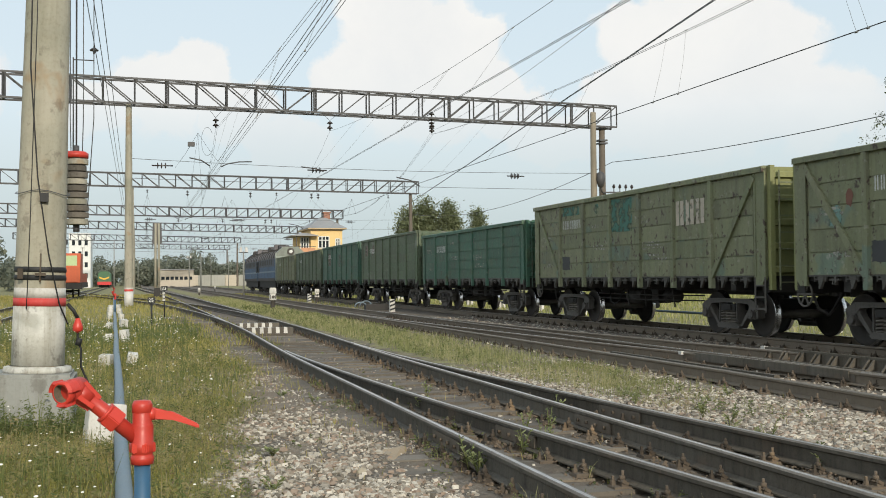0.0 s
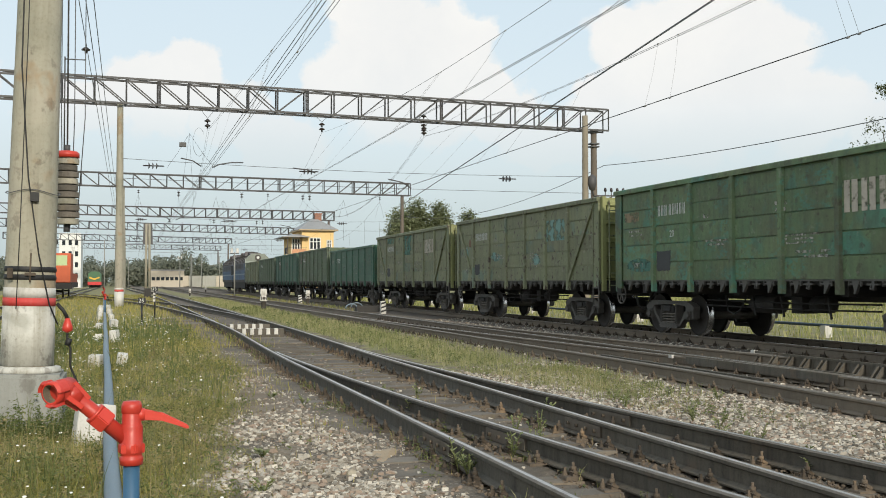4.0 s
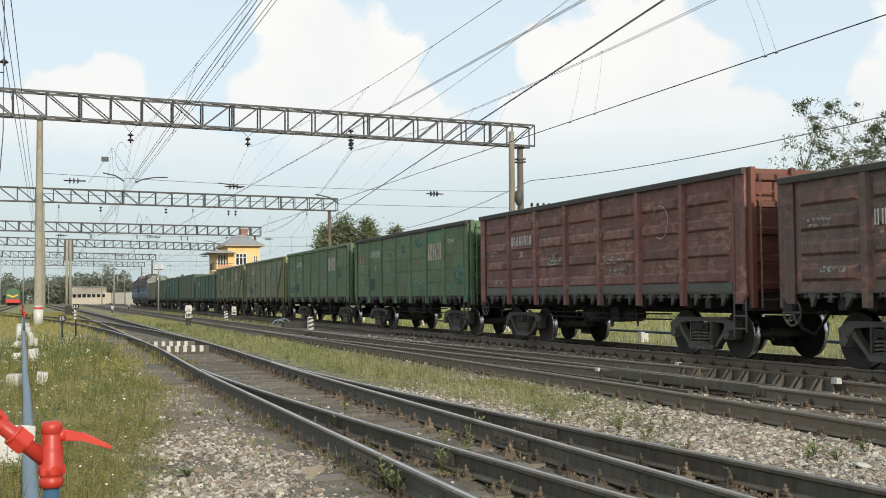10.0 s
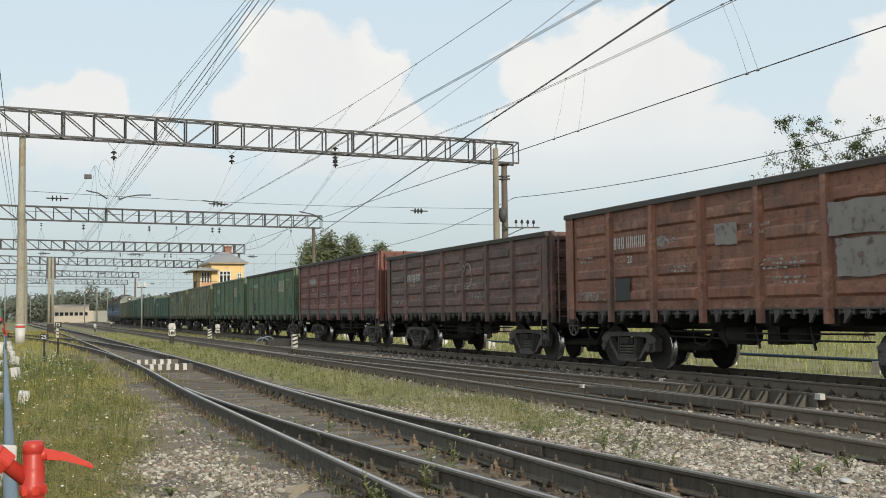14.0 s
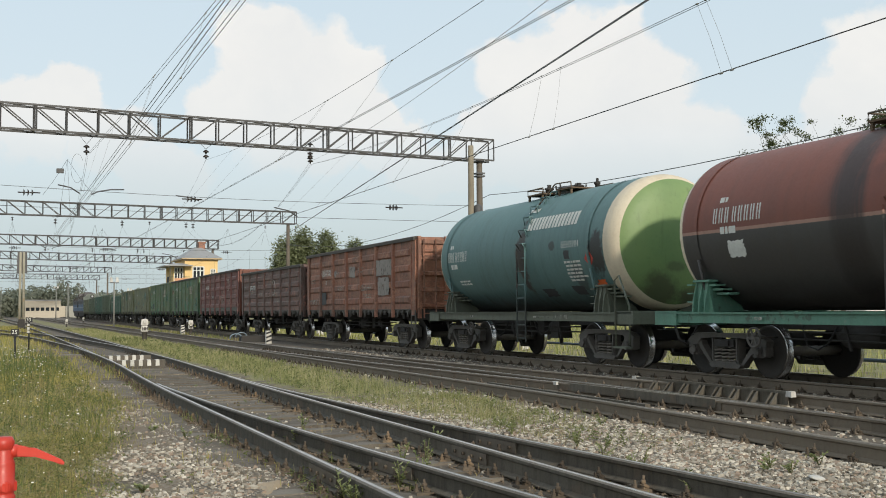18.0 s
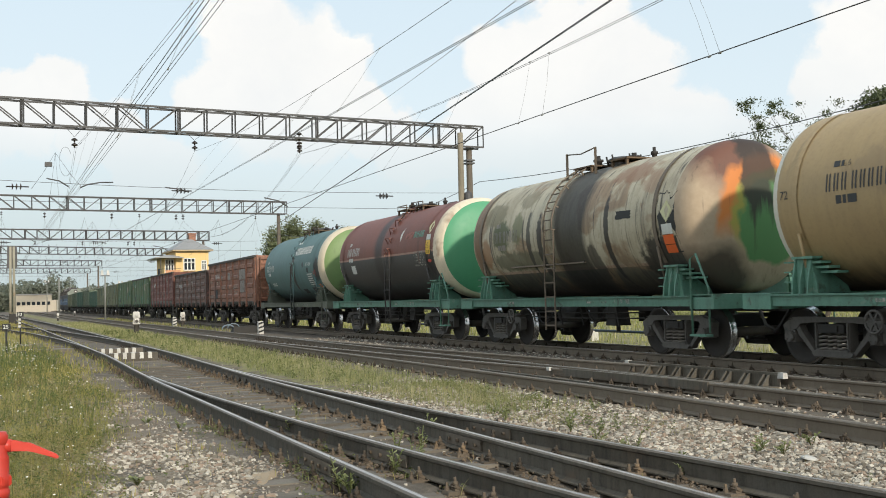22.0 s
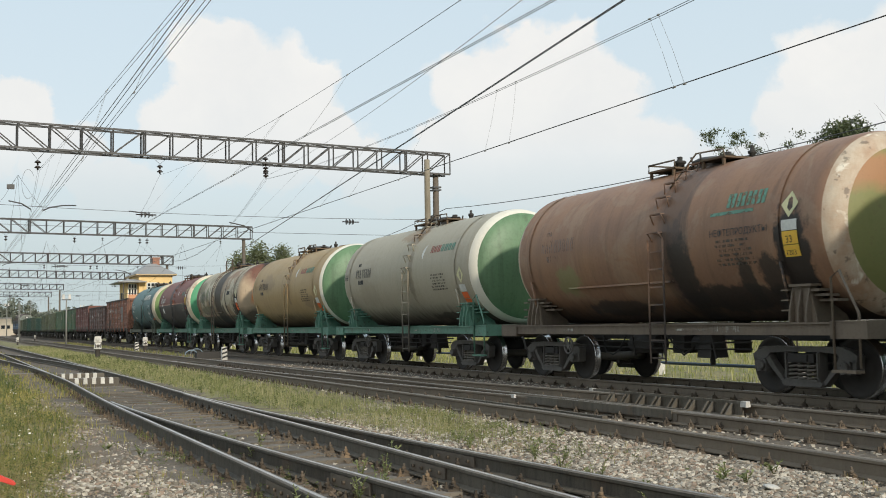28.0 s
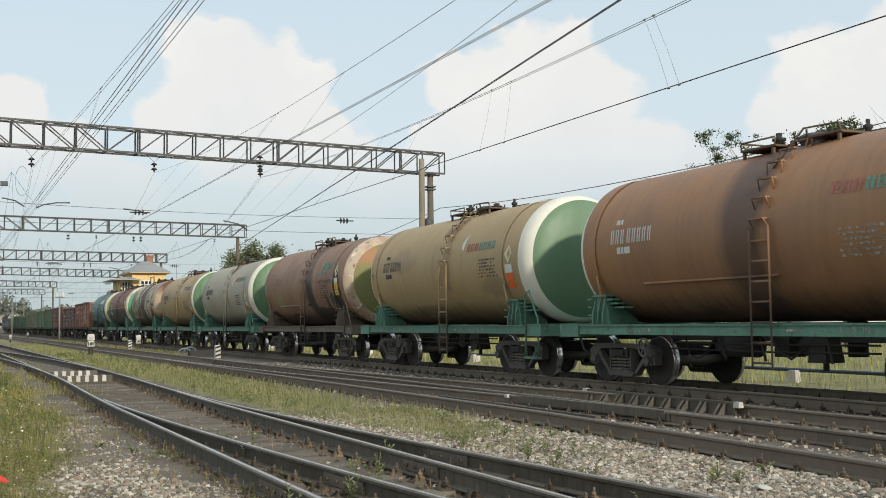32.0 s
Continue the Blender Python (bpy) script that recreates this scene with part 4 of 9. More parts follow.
def gondola(label, mat, H=3.5, stamped=False, braced=False, marks=None, number=True, endmat=None, patches_of=(), low=None, num_z=None):
    """Four-axle open wagon; origin on the rails amidships, front towards +y."""
    top = thing("open_wagon", (0, 0, 0), label, "freight wagon", "wagons of the freight train")
    L = 6.375
    n = 7
    edge = 0.42
    pitch = 1.725
    off = -0.235        # lettering is set out from a point ahead of amidships
    posts = [-6.035 + 1.725 * i for i in range(n)] + [6.04]
    zb = 1.28
    bm = B()
    box(bm, -1.42, 1.42, -L + 0.05, L - 0.05, 1.18, 1.30)
    box(bm, -0.28, 0.28, -L - 0.05, L + 0.05, 0.86, 1.18)
    for y in (-5.0, -4.325, -2.6, -0.9, 0.9, 2.6, 4.325, 5.0):
        box(bm, -1.4, 1.4, y - 0.1, y + 0.1, 0.98, 1.18)
    part("underframe", bm, M["under"], top)
    for s in (-1, 1):
        xo = s * 1.455
        wall = B()
        box(wall, xo - 0.025, xo + 0.025, -L, L, zb, H - 0.1)
        w = part("side_wall", wall, mat, top)
        for i in range(n):
            y0, y1 = posts[i] + 0.09, posts[i + 1] - 0.09
            if stamped:
                for r in range(4):
                    zc = zb + 0.30 + r * (H - zb - 0.45) / 3.65
                    place("pressed_rib", piece(mat, "rib", s, y1 - y0, 0.26), w, "", (xo, (y0 + y1) / 2, zc))
                    if r < 3:
                        place("seam", piece(mat, "seam", s, y1 - y0, 0.015), w, "", (xo, (y0 + y1) / 2, zc + 0.21))
            else:
                hgt = (H - 0.14 - zb) / 5
                for r in range(5):
                    place("plank", piece(mat, "plank", s, y1 - y0, hgt - 0.03), w, "", (xo, (y0 + y1) / 2, zb + r * hgt + 0.012))
        for i, y in enumerate(posts):
            bm = B()
            if i in (0, n):
                e = -1 if i == 0 else 1
                a, b = sorted((y, e * L))
                if i == n:
                    pts = [(a, 1.08), (b - 0.14, 1.08), (b, 1.22), (b, H - 0.05), (a, H - 0.05)]
                else:
                    pts = [(a, 1.22), (a + 0.14, 1.08), (b, 1.08), (b, H - 0.05), (a, H - 0.05)]
                prism(bm, pts, "x", min(xo, xo + s * 0.055), max(xo, xo + s * 0.055))
            if i not in (0, n):
                pts = [(xo + s * 0.025, y - 0.10), (xo + s * 0.10, y - 0.065), (xo + s * 0.10, y + 0.065), (xo + s * 0.025, y + 0.10)]
                prism(bm, pts if s > 0 else pts[::-1], "z", 1.02, H - 0.1)
            else:
                box(bm, min(xo + s * 0.05, xo + s * 0.07), max(xo + s * 0.05, xo + s * 0.07), y - 0.03, y + 0.03, 1.25, H - 0.1)
            part("post", bm, mat, w)
        if braced:
            for a, b in ((-L + 0.35, -L + edge + pitch * 0.95), (L - 0.35, L - edge - pitch * 0.95)):
                bm = B()
                bar(bm, (xo + s * 0.07, b, 1.25), (xo + s * 0.07, a, H - 0.2), 0.05, 0.13)
                part("brace", bm, mat, w)
        bm = B()
        pts = [(xo - s * 0.04, H - 0.12), (xo + s * 0.11, H - 0.12), (xo + s * 0.11, H - 0.02), (xo + s * 0.07, H), (xo - s * 0.04, H)]
        prism(bm, pts if s > 0 else pts[::-1], "y", -L, L)
        part("top_rail", bm, M["rim"] if stamped or H == 3.57 else mat, w)
        # hatch hinges, hooked locks and stops along the bottom edge
        bm = B()
        rnd = random.Random(len(label) + s)
        o = lambda a, b: (min(xo + s * a, xo + s * b), max(xo + s * a, xo + s * b))
        for i in range(n):
            for q in (0.24, 0.5, 0.76):
                y = posts[i] + pitch * q + rnd.uniform(-0.03, 0.03)
                if q == 0.5:
                    box(bm, *o(0.0, 0.06), y - 0.13, y + 0.15, 1.185, 1.215)
                    box(bm, *o(0.0, 0.05), y - 0.03, y + 0.03, 1.10, 1.26)
                    path_rod(bm, [(xo + s * 0.05, y - 0.05, 1.22), (xo + s * 0.07, y - 0.04, 1.12), (xo + s * 0.07, y + 0.04, 1.12), (xo + s * 0.05, y + 0.05, 1.22)], 0.012, 5)
                else:
                    # hook that swings under the hatch edge, with its hinge pin
                    tilt = rnd.uniform(-0.02, 0.03)
                    pts = [(y - 0.12, 1.27), (y - 0.075, 1.17), (y - 0.02 + tilt, 1.08), (y + 0.015 + tilt, 1.03), (y + 0.05 + tilt, 1.035), (y + 0.04 + tilt, 1.09), (y + 0.055, 1.18), (y + 0.10, 1.27)]
                    prism(bm, pts, "x", *o(-0.01, 0.045))
                    rod(bm, (xo + s * 0.03, y - 0.16, 1.205), (xo + s * 0.03, y + 0.16, 1.205), 0.018, n=6)
                    for e in (-0.17, 0.15):
                        box(bm, *o(0.0, 0.05), y + e, y + e + 0.025, 1.165, 1.26)
        box(bm, *o(0.0, 0.045), -L + 0.3, L - 0.3, 1.255, 1.285)
        part("hatch_gear", bm, M["hatch"], top)
        if low:
            for i in range(n):
                bm = B()
                box(bm, min(xo + s * 0.02, xo + s * 0.04), max(xo + s * 0.02, xo + s * 0.04), posts[i] + 0.1, posts[i + 1] - 0.1, 1.30, 1.47)
                part("bottom_strip", bm, low, w)
    for s in (-1, 1):
        bm = B()
        box(bm, -1.45, 1.45, s * L - 0.03, s * L + 0.03, zb, H - 0.02)
        e = part("end_wall", bm, endmat or mat, top)
        for k in range(5):
            z = zb + 0.12 + k * (H - zb - 0.3) / 4
            bm = B()
            pts = [(s * (L + 0.03), z - 0.08), (s * (L + 0.10), z - 0.05), (s * (L + 0.10), z + 0.05), (s * (L + 0.03), z + 0.08)]
            prism(bm, pts if s > 0 else pts[::-1], "x", -1.42, 1.42)
            part("rib", bm, endmat or mat, e)
        for x in (-1.40, -0.5, 0.5, 1.40):
            bm = B()
            box(bm, x - 0.05, x + 0.05, min(s * (L + 0.02), s * (L + 0.13)), max(s * (L + 0.02), s * (L + 0.13)), 1.0, H)
            part("end_post", bm, endmat or mat, e)
        # end ladder
        bm = B()
        yl = s * (L + 0.17)
        for x in (-1.28, -0.88):
            bar(bm, (x, yl, 1.0), (x, yl, H - 0.1), 0.04, 0.03)
        for k in range(7):
            bar(bm, (-1.28, yl, 1.15 + k * 0.33), (-0.88, yl, 1.15 + k * 0.33), 0.028, 0.028)
        part("end_ladder", bm, M["under"] if k % 2 else mat, e)
        coupler(top, s * (L + 0.02), s)
        bm = B()
        box(bm, -1.45, 1.45, min(s * (L - 0.2), s * (L + 0.05)), max(s * (L - 0.2), s * (L + 0.05)), 0.95, 1.25)
        part("headstock", bm, M["under"], top)
        bogie(top, s * 4.325)
    ladder(top, -1.50, -L + 0.2, 0.55, 1.25, 0.36, M["bogie"], 3, "step")
    ladder(top, 1.50, L - 0.2, 0.55, 1.25, 0.36, mat, 3, "step")
    handwheel(top, -1.42, L - 0.15, 0.93, M["bogie"])
    under_gear(top, 8.65)
    face = -1.5345 if stamped else -1.5045
    flat = lambda z: (face, z)
    for k, (y0, y1, z0, z1, key, oval) in enumerate(patches_of):
        ragged(top, y0 + off, y1 + off, z0, z1, M[key], flat, k, 0.10 if oval else 0.015, oval=oval)
    if number:
        patches(top, digits(4.32 + off, num_z or H - 0.80, 0.25, 8, 0.16), M["mark_white"], lambda z: (face - 0.003, z), "running_number")
    for k, (rects, key) in enumerate(marks or []):
        patches(top, [(a + off, b + off, c, d) for a, b, c, d in rects], M["mark_fade"] if key == "mark_white" and len(rects) > 8 else M[key], lambda z: (face - 0.003, z), "stencil_text")
    return top


# ---------------------------------------------------------------- tank wagons
TR, TZ, TL = 1.50, 2.70, 4.96      # shell radius, axis height, half length


def on_tank(z):
    """Surface of the shell at a girth position measured as a height from the axis."""
    a = (z - TZ) / TR
    return -(TR + 0.004) * math.cos(a), TZ + (TR + 0.004) * math.sin(a)


def placard(parent, y, z, plates, backing=None, diamond="mark_pale_yellow"):
    """Danger diamond with the plates below it."""
    if backing:
        ragged(parent, y - 0.28, y + 0.28, z - 0.75, z + 0.34, M[backing], lambda q: [c * k for c, k in zip(on_tank(q), (0.9995, 1.0))], 5, 0.05, "dark_stain")
    if diamond:
        bm = B()
        v = []
        for a, b in ((0, 0.22), (0.19, 0), (0, -0.22), (-0.19, 0)):
            x, zz = on_tank(z + b)
            v.append(bm.verts.new((x - 0.006, y + a, zz)))
        bm.faces.new(v)
        part("danger_label", bm, M[diamond], parent)
    zz = z - 0.25
    for key, h in plates:
        patches(parent, [(y - 0.17, y + 0.17, zz - h, zz)], M[key], lambda q: (on_tank(q)[0] - 0.006, on_tank(q)[1]), "plate")
        zz -= h + 0.012


def tank_wagon(label, shell, ring, disc, frame, straps=None, ladder_mat=None, marks=(), letters=(), rail=True, ring0=4.5, rear=5.06, disc_r=0.905, number="mark_white", num=(3.6, 2.75), plates=None, spots=(), side_bar=False, tall=False, end_text=True):
    top = thing("tank_wagon", (0, 0, 0), label, "tank wagon", "wagons of the freight train")
    straps = straps or shell
    ladder_mat = ladder_mat or straps
    c = Vector((0, 0, TZ))
    # shell with dished ends; the ring and the disc of each end are painted apart

    def endcap(sg, e, r0):
        pts = [(TR, r0), (TR, e - 0.42), (TR * 0.996, e - 0.33), (TR * 0.982, e - 0.25), (TR * 0.955, e - 0.16), (TR * 0.91, e - 0.08), (TR * 0.80, e + 0.01), (TR * 0.6, e + 0.09), (TR * 0.3, e + 0.135), (0.0, e + 0.15)]
        return [(r, sg * h) for r, h in pts]
    bm = B()
    seq = endcap(1, TL, TL - 0.44)[::-1] + [(TR, y) for y in (3.2, 1.6, 0.0, -1.6, -3.2)] + endcap(-1, rear, min(ring0, rear - 0.43))
    idx = []
    for (r0, h0), (r1, h1) in zip(seq, seq[1:]):
        hm, rm = (h0 + h1) / 2, (r0 + r1) / 2
        idx.append(2 if rm < TR * disc_r else 1 if hm < -ring0 - 0.001 or hm > TL - 0.3 else 0)
    lathe(bm, seq, 64, "y", c, idx)
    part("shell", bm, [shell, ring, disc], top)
    # straps over the saddles
    for y in (-3.86, 4.2):
        bm = B()
        a0 = [math.radians(a) for a in np.linspace(-35, 215, 41)]
        for q0, q1 in zip(a0, a0[1:]):
            v = [bm.verts.new((r * math.cos(q), y + o, TZ + r * math.sin(q))) for q in (q0, q1) for r in (TR + 0.018,) for o in (-0.06, 0.06)]
            bm.faces.new([v[0], v[1], v[3], v[2]])
        bmesh.ops.remove_doubles(bm, verts=bm.verts, dist=1e-4)
        part("strap", bm, straps, top)
        for s in (-1, 1):
            bm = B()
            rod(bm, (s * 1.24, y, 1.32), (s * 1.44, y, 2.15), 0.028, n=6)
            part("strap_bolt", bm, straps, top)
    # frame
    bm = B()
    box(bm, -0.3, 0.3, -5.6, 5.6, 0.86, 1.16)
    for y in (-3.9, 0, 3.9):
        box(bm, -1.3, 1.3, y - 0.13, y + 0.13, 0.98, 1.16)
    part("centre_sill", bm, M["under"], top)
    for s in (-1, 1):
        bm = B()
        x0, x1 = sorted((s * 1.28, s * 1.44))
        box(bm, x0, x1, -5.55, 5.55, 0.98, 1.17)
        box(bm, min(s * 1.44, s * 1.48), max(s * 1.44, s * 1.48), -5.55, 5.55, 1.15, 1.18)
        part("side_sill", bm, frame, top)
        bm = B()
        ya, yb = sorted((s * 4.9, s * 5.62))
        box(bm, -1.48, 1.48, ya, yb, 0.93, 1.20, top=(0.0, 0.0))
        part("headstock", bm, frame, top)
    side = lambda z: (-1.4835, z)
    patches(top, digits(-2.2, 1.03, 0.10, 7, 0.10) + [(-1.5, -1.15, 1.05, 1.09), (-2.0, -1.75, 1.05, 1.09), (2.4, 2.7, 1.04, 1.10)], M["mark_fade"], side, "stencil_text")
    bm = B()
    rod(bm, (0, -1.2, 0.62), (0, -1.2, 1.3), 0.16, n=12)
    part("drain_pipe", bm, M["under"], top)
    bm = B()
    box(bm, -0.95, -0.55, -1.45, -1.05, 0.55, 0.98, top=(0.05, 0.05))
    rod(bm, (-0.75, -1.25, 0.42), (-0.75, -1.25, 0.6), 0.05, n=8)
    part("drain_valve", bm, M["under"], top)
    bm = B()
    path_rod(bm, [(-0.95, -1.0, 0.75), (-1.05, -0.8, 0.6), (-1.0, -0.5, 0.72), (-0.95, -0.2, 0.95)], 0.02, 6)
    part("drain_hose", bm, M["under"], top)
    # saddles: upright gusset, side ribs and stepped bearing plates under the shell
    for y in (-4.18, 4.25):
        for s in (-1, 1):
            bm = B()
            pts = [(s * 0.55, 1.2), (s * 1.44, 1.18), (s * 1.42, 1.40), (s * 1.33, 1.76), (s * 1.20, 1.76), (s * 0.95, 1.52), (s * 0.6, 1.30)]
            for o in (-0.20, -0.02, 0.16):
                prism(bm, pts if s > 0 else pts[::-1], "y", y + o, y + o + 0.035)
            pts2 = [(y - 0.32, 1.18), (y + 0.32, 1.18), (y + 0.15, 1.74), (y - 0.17, 1.74)]
            prism(bm, pts2, "x", min(s * 1.30, s * 1.33), max(s * 1.30, s * 1.33))
            for k in range(4):
                zz = 1.74 - 0.08 * k
                x1 = 1.40 - 0.07 * k
                a, b = sorted((s * (x1 - 0.22), s * x1))
                box(bm, a, b, y - 0.28 - 0.11 * k, y - 0.14 - 0.03 * k if k else y + 0.2, zz, zz + 0.04)
            for zz in (1.36, 1.52, 1.68):
                box(bm, min(s * 1.30, s * 1.42), max(s * 1.30, s * 1.42), y + 0.20, y + 0.36, zz, zz + 0.025)
            part("saddle", bm, frame, top)
    for s in (-1, 1):
        coupler(top, s * 5.58, s)
        bogie(top, s * 3.9)
    under_gear(top, 7.8)
    # side ladders with hoop steps up the shell
    for s in (-1, 1):
        ly = 0.35 if tall else -0.70
        ladder(top, s * 1.56, ly, 0.45, 2.75, 0.46, ladder_mat, 7)
        r = TR + (0.10 if tall else 0.13)
        at = lambda a, y, rr: (s * rr * math.cos(a), y, TZ + rr * math.sin(a))
        if tall:
            bm = B()
            arc = [math.radians(a) for a in range(2, 79, 4)]
            for y in (ly - 0.20, ly + 0.20):
                path_rod(bm, [at(a, y, r) for a in arc], 0.02, 5)
                for a in arc[::5]:
                    bar(bm, at(a, y, TR - 0.01), at(a, y, r), 0.03, 0.03)
            sl = part("shell_ladder", bm, ladder_mat, top)
            for a in arc[::2]:
                bm = B()
                bar(bm, at(a, ly - 0.20, r), at(a, ly + 0.20, r), 0.045, 0.022)
                part("rung", bm, ladder_mat, sl)
        else:
            for k in range(6):
                a = math.radians(6 + k * 12.5)
                x, _, z = at(a, 0, r)
                bm = B()
                box(bm, min(x, x - s * 0.10), max(x, x - s * 0.10), ly - 0.17, ly + 0.17, z - 0.012, z + 0.012)
                for y in (ly - 0.17, ly + 0.17):
                    path_rod(bm, [(x, y, z), at(a - 0.03, y, TR + 0.075), at(a - 0.10, y, TR - 0.01)], 0.014, 5)
                part("hoop_step", bm, ladder_mat, top)
    # hatch, walkway and rails on top
    zt = TZ + TR - 0.02
    hy = -0.5
    bm = B()
    lathe(bm, [(0.30, zt - 0.08), (0.30, zt + 0.10), (0.36, zt + 0.10), (0.36, zt + 0.15), (0.26, zt + 0.20), (0.0, zt + 0.22)], 20, "z", (0, hy, 0))
    part("hatch", bm, M["steel"], top)
    for y0, y1 in ((hy + 0.4, hy + 1.25), (hy - 1.1, hy - 0.4)):
        bm = B()
        box(bm, -0.62, 0.62, y0, y1, zt + 0.03, zt + 0.065)
        for y in (y0 + 0.06, y1 - 0.06):
            for s in (-1, 1):
                box(bm, s * 0.58 - 0.025, s * 0.58 + 0.025, y - 0.025, y + 0.025, zt - 0.16, zt + 0.04)
        part("walkway", bm, M["walk"], top)
    # valves, vent and pressure lid beside the hatch
    for k, (vx, vy, vr, vh) in enumerate(((-0.30, hy + 0.62, 0.09, 0.30), (0.22, hy + 0.85, 0.07, 0.24), (-0.12, hy - 0.62, 0.10, 0.22), (0.3, hy - 0.8, 0.06, 0.34))):
        bm = B()
        lathe(bm, [(vr, zt - 0.05), (vr, zt + vh * 0.5), (vr * 1.35, zt + vh * 0.55), (vr * 1.35, zt + vh * 0.7), (vr * 0.6, zt + vh * 0.75), (vr * 0.6, zt + vh), (0.0, zt + vh)], 10, "z", (vx, vy, 0))
        part("valve", bm, M["under"], top)
    for k in range(6):
        a = k * math.pi / 3 + 0.3
        bm = B()
        rod(bm, (0.36 * math.cos(a), hy + 0.36 * math.sin(a), zt + 0.04), (0.40 * math.cos(a), hy + 0.40 * math.sin(a), zt + 0.24), 0.022, n=6)
        part("lid_bolt", bm, M["under"], top)
    if rail:
        for s in (-1, 1):
            bm = B()
            path_rod(bm, [(s * 0.6, hy + 1.25, zt + 0.03), (s * 0.6, hy + 1.25, zt + 0.19), (s * 0.6, hy + 0.4, zt + 0.19), (s * 0.6, hy + 0.4, zt + 0.03)], 0.018, 6)
            part("handrail", bm, M["railing"], top)
            bm = B()
            path_rod(bm, [(s * 1.1, hy - 0.1, zt - 0.45), (s * 0.62, hy - 0.3, zt + 0.21), (s * 0.6, hy - 1.05, zt + 0.19), (s * 0.6, hy - 1.1, zt + 0.03)], 0.018, 6)
            part("handrail", bm, M["railing"], top)
        bm = B()
        path_rod(bm, [(-0.6, hy + 1.25, zt + 0.19), (0.6, hy + 1.25, zt + 0.19)], 0.018, 6)
        part("handrail", bm, M["railing"], top)
    # grab rails at the trailing end
    for s in (-1, 1):
        bm = B()
        path_rod(bm, [(s * 1.5, -5.0, 0.45), (s * 1.52, -5.0, 1.85), (s * 1.5, -5.15, 1.95), (s * 1.45, -5.45, 1.3), (s * 1.45, -5.45, 0.5)], 0.021, 6)
        box(bm, min(s * 1.38, s * 1.56), max(s * 1.38, s * 1.56), -5.45, -4.98, 0.43, 0.47)
        part("grab_rail", bm, frame, top)
    handwheel(top, -1.40, 2.72, 0.74, M["bogie"], 0.17)
    if side_bar:
        bm = B()
        x, z = on_tank(1.93)
        box(bm, x - 0.06, x + 0.02, -0.9, 2.7, z - 0.02, z + 0.015)
        part("drip_rail", bm, straps, top)
    if tall:
        for y in (-0.5, 0.8):
            bm = B()
            bar(bm, (-0.75, y, zt - 0.2), (-0.75, y, zt + 0.42), 0.05, 0.05)
            part("railing_post", bm, M["railing"], top)
        bm = B()
        path_rod(bm, [(-0.75, 0.8, zt + 0.40), (-0.75, 0.15, zt + 0.34), (-0.75, -0.5, zt + 0.41)], 0.016, 6)
        part("railing", bm, M["railing"], top)
    patches(top, digits(num[0], num[1], 0.28, 8, 0.165), M[number], on_tank, "running_number")
    patches(top, words(num[0] - 0.2, num[1] - 0.2, 1, 0.35, 0.13, 4), M[number], on_tank, "stencil_text")
    patches(top, words(num[0] - 0.1, num[1] + 0.38, 1, 0.3, 0.1, 6), M[number], on_tank, "stencil_text")
    for k, (y0, y1, z0, z1, key, oval) in enumerate(spots):
        ragged(top, y0, y1, z0, z1, M[key], on_tank, k, 0.05 if oval else 0.02, "paint_patch", oval)
    for rects, key in marks:
        patches(top, rects, M[key], lambda q: (on_tank(q)[0] - 0.003, on_tank(q)[1]), "stencil_text")
    # stencilled lines on the trailing end
    dish = lambda x, z: -(rear + 0.165 - 0.075 * (x * x + (z - TZ) ** 2) - 0.012 * (x * x + (z - TZ) ** 2) ** 2)
    if end_text:
        bm = B()
        rnd = random.Random(len(label))
        for k in range(6):
            z = TZ + 0.42 - 0.13 * k
            a = 0.15
            while a < rnd.uniform(0.6, 1.0):
                w = rnd.uniform(0.06, 0.16)
                q = [bm.verts.new((x, dish(x, zz) - 0.004, zz)) for x, zz in ((a, z), (a + w, z), (a + w, z + 0.05), (a, z + 0.05))]
                bm.faces.new(q)
                a += w + 0.03
        tagged(part("stencil_text", bm, M["mark_pale_green"], top), kind="stuff")
    if plates:
        placard(top, *plates)
    for body, y, z, size, key in letters:
        lettering(top, body, y, z, size, M[key], lambda q: (on_tank(q)[0] - 0.01, on_tank(q)[1]))
    return top

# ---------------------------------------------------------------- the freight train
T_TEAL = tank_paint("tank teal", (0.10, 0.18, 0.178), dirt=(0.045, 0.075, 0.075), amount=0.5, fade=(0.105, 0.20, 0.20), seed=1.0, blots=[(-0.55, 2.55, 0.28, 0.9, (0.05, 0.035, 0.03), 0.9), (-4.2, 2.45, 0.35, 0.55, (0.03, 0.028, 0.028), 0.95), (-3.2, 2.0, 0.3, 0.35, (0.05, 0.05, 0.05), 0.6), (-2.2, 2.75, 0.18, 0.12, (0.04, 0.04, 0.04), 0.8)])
T_MAROON = tank_paint("tank maroon over black", (0.205, 0.066, 0.043), lower=(0.062, 0.058, 0.056), split=2.62, amount=0.25, soot_shade=0.5, fade=(0.18, 0.062, 0.045), bandcol=(0.035, 0.028, 0.027), band=(0.35, 0.33), seed=2.0, blots=[(-4.2, 2.35, 0.3, 0.45, (0.025, 0.022, 0.022), 0.95), (-4.1, 2.75, 0.18, 0.3, (0.30, 0.10, 0.05), 0.8), (-3.3, 2.9, 0.1, 0.7, (0.13, 0.05, 0.035), 0.7)])
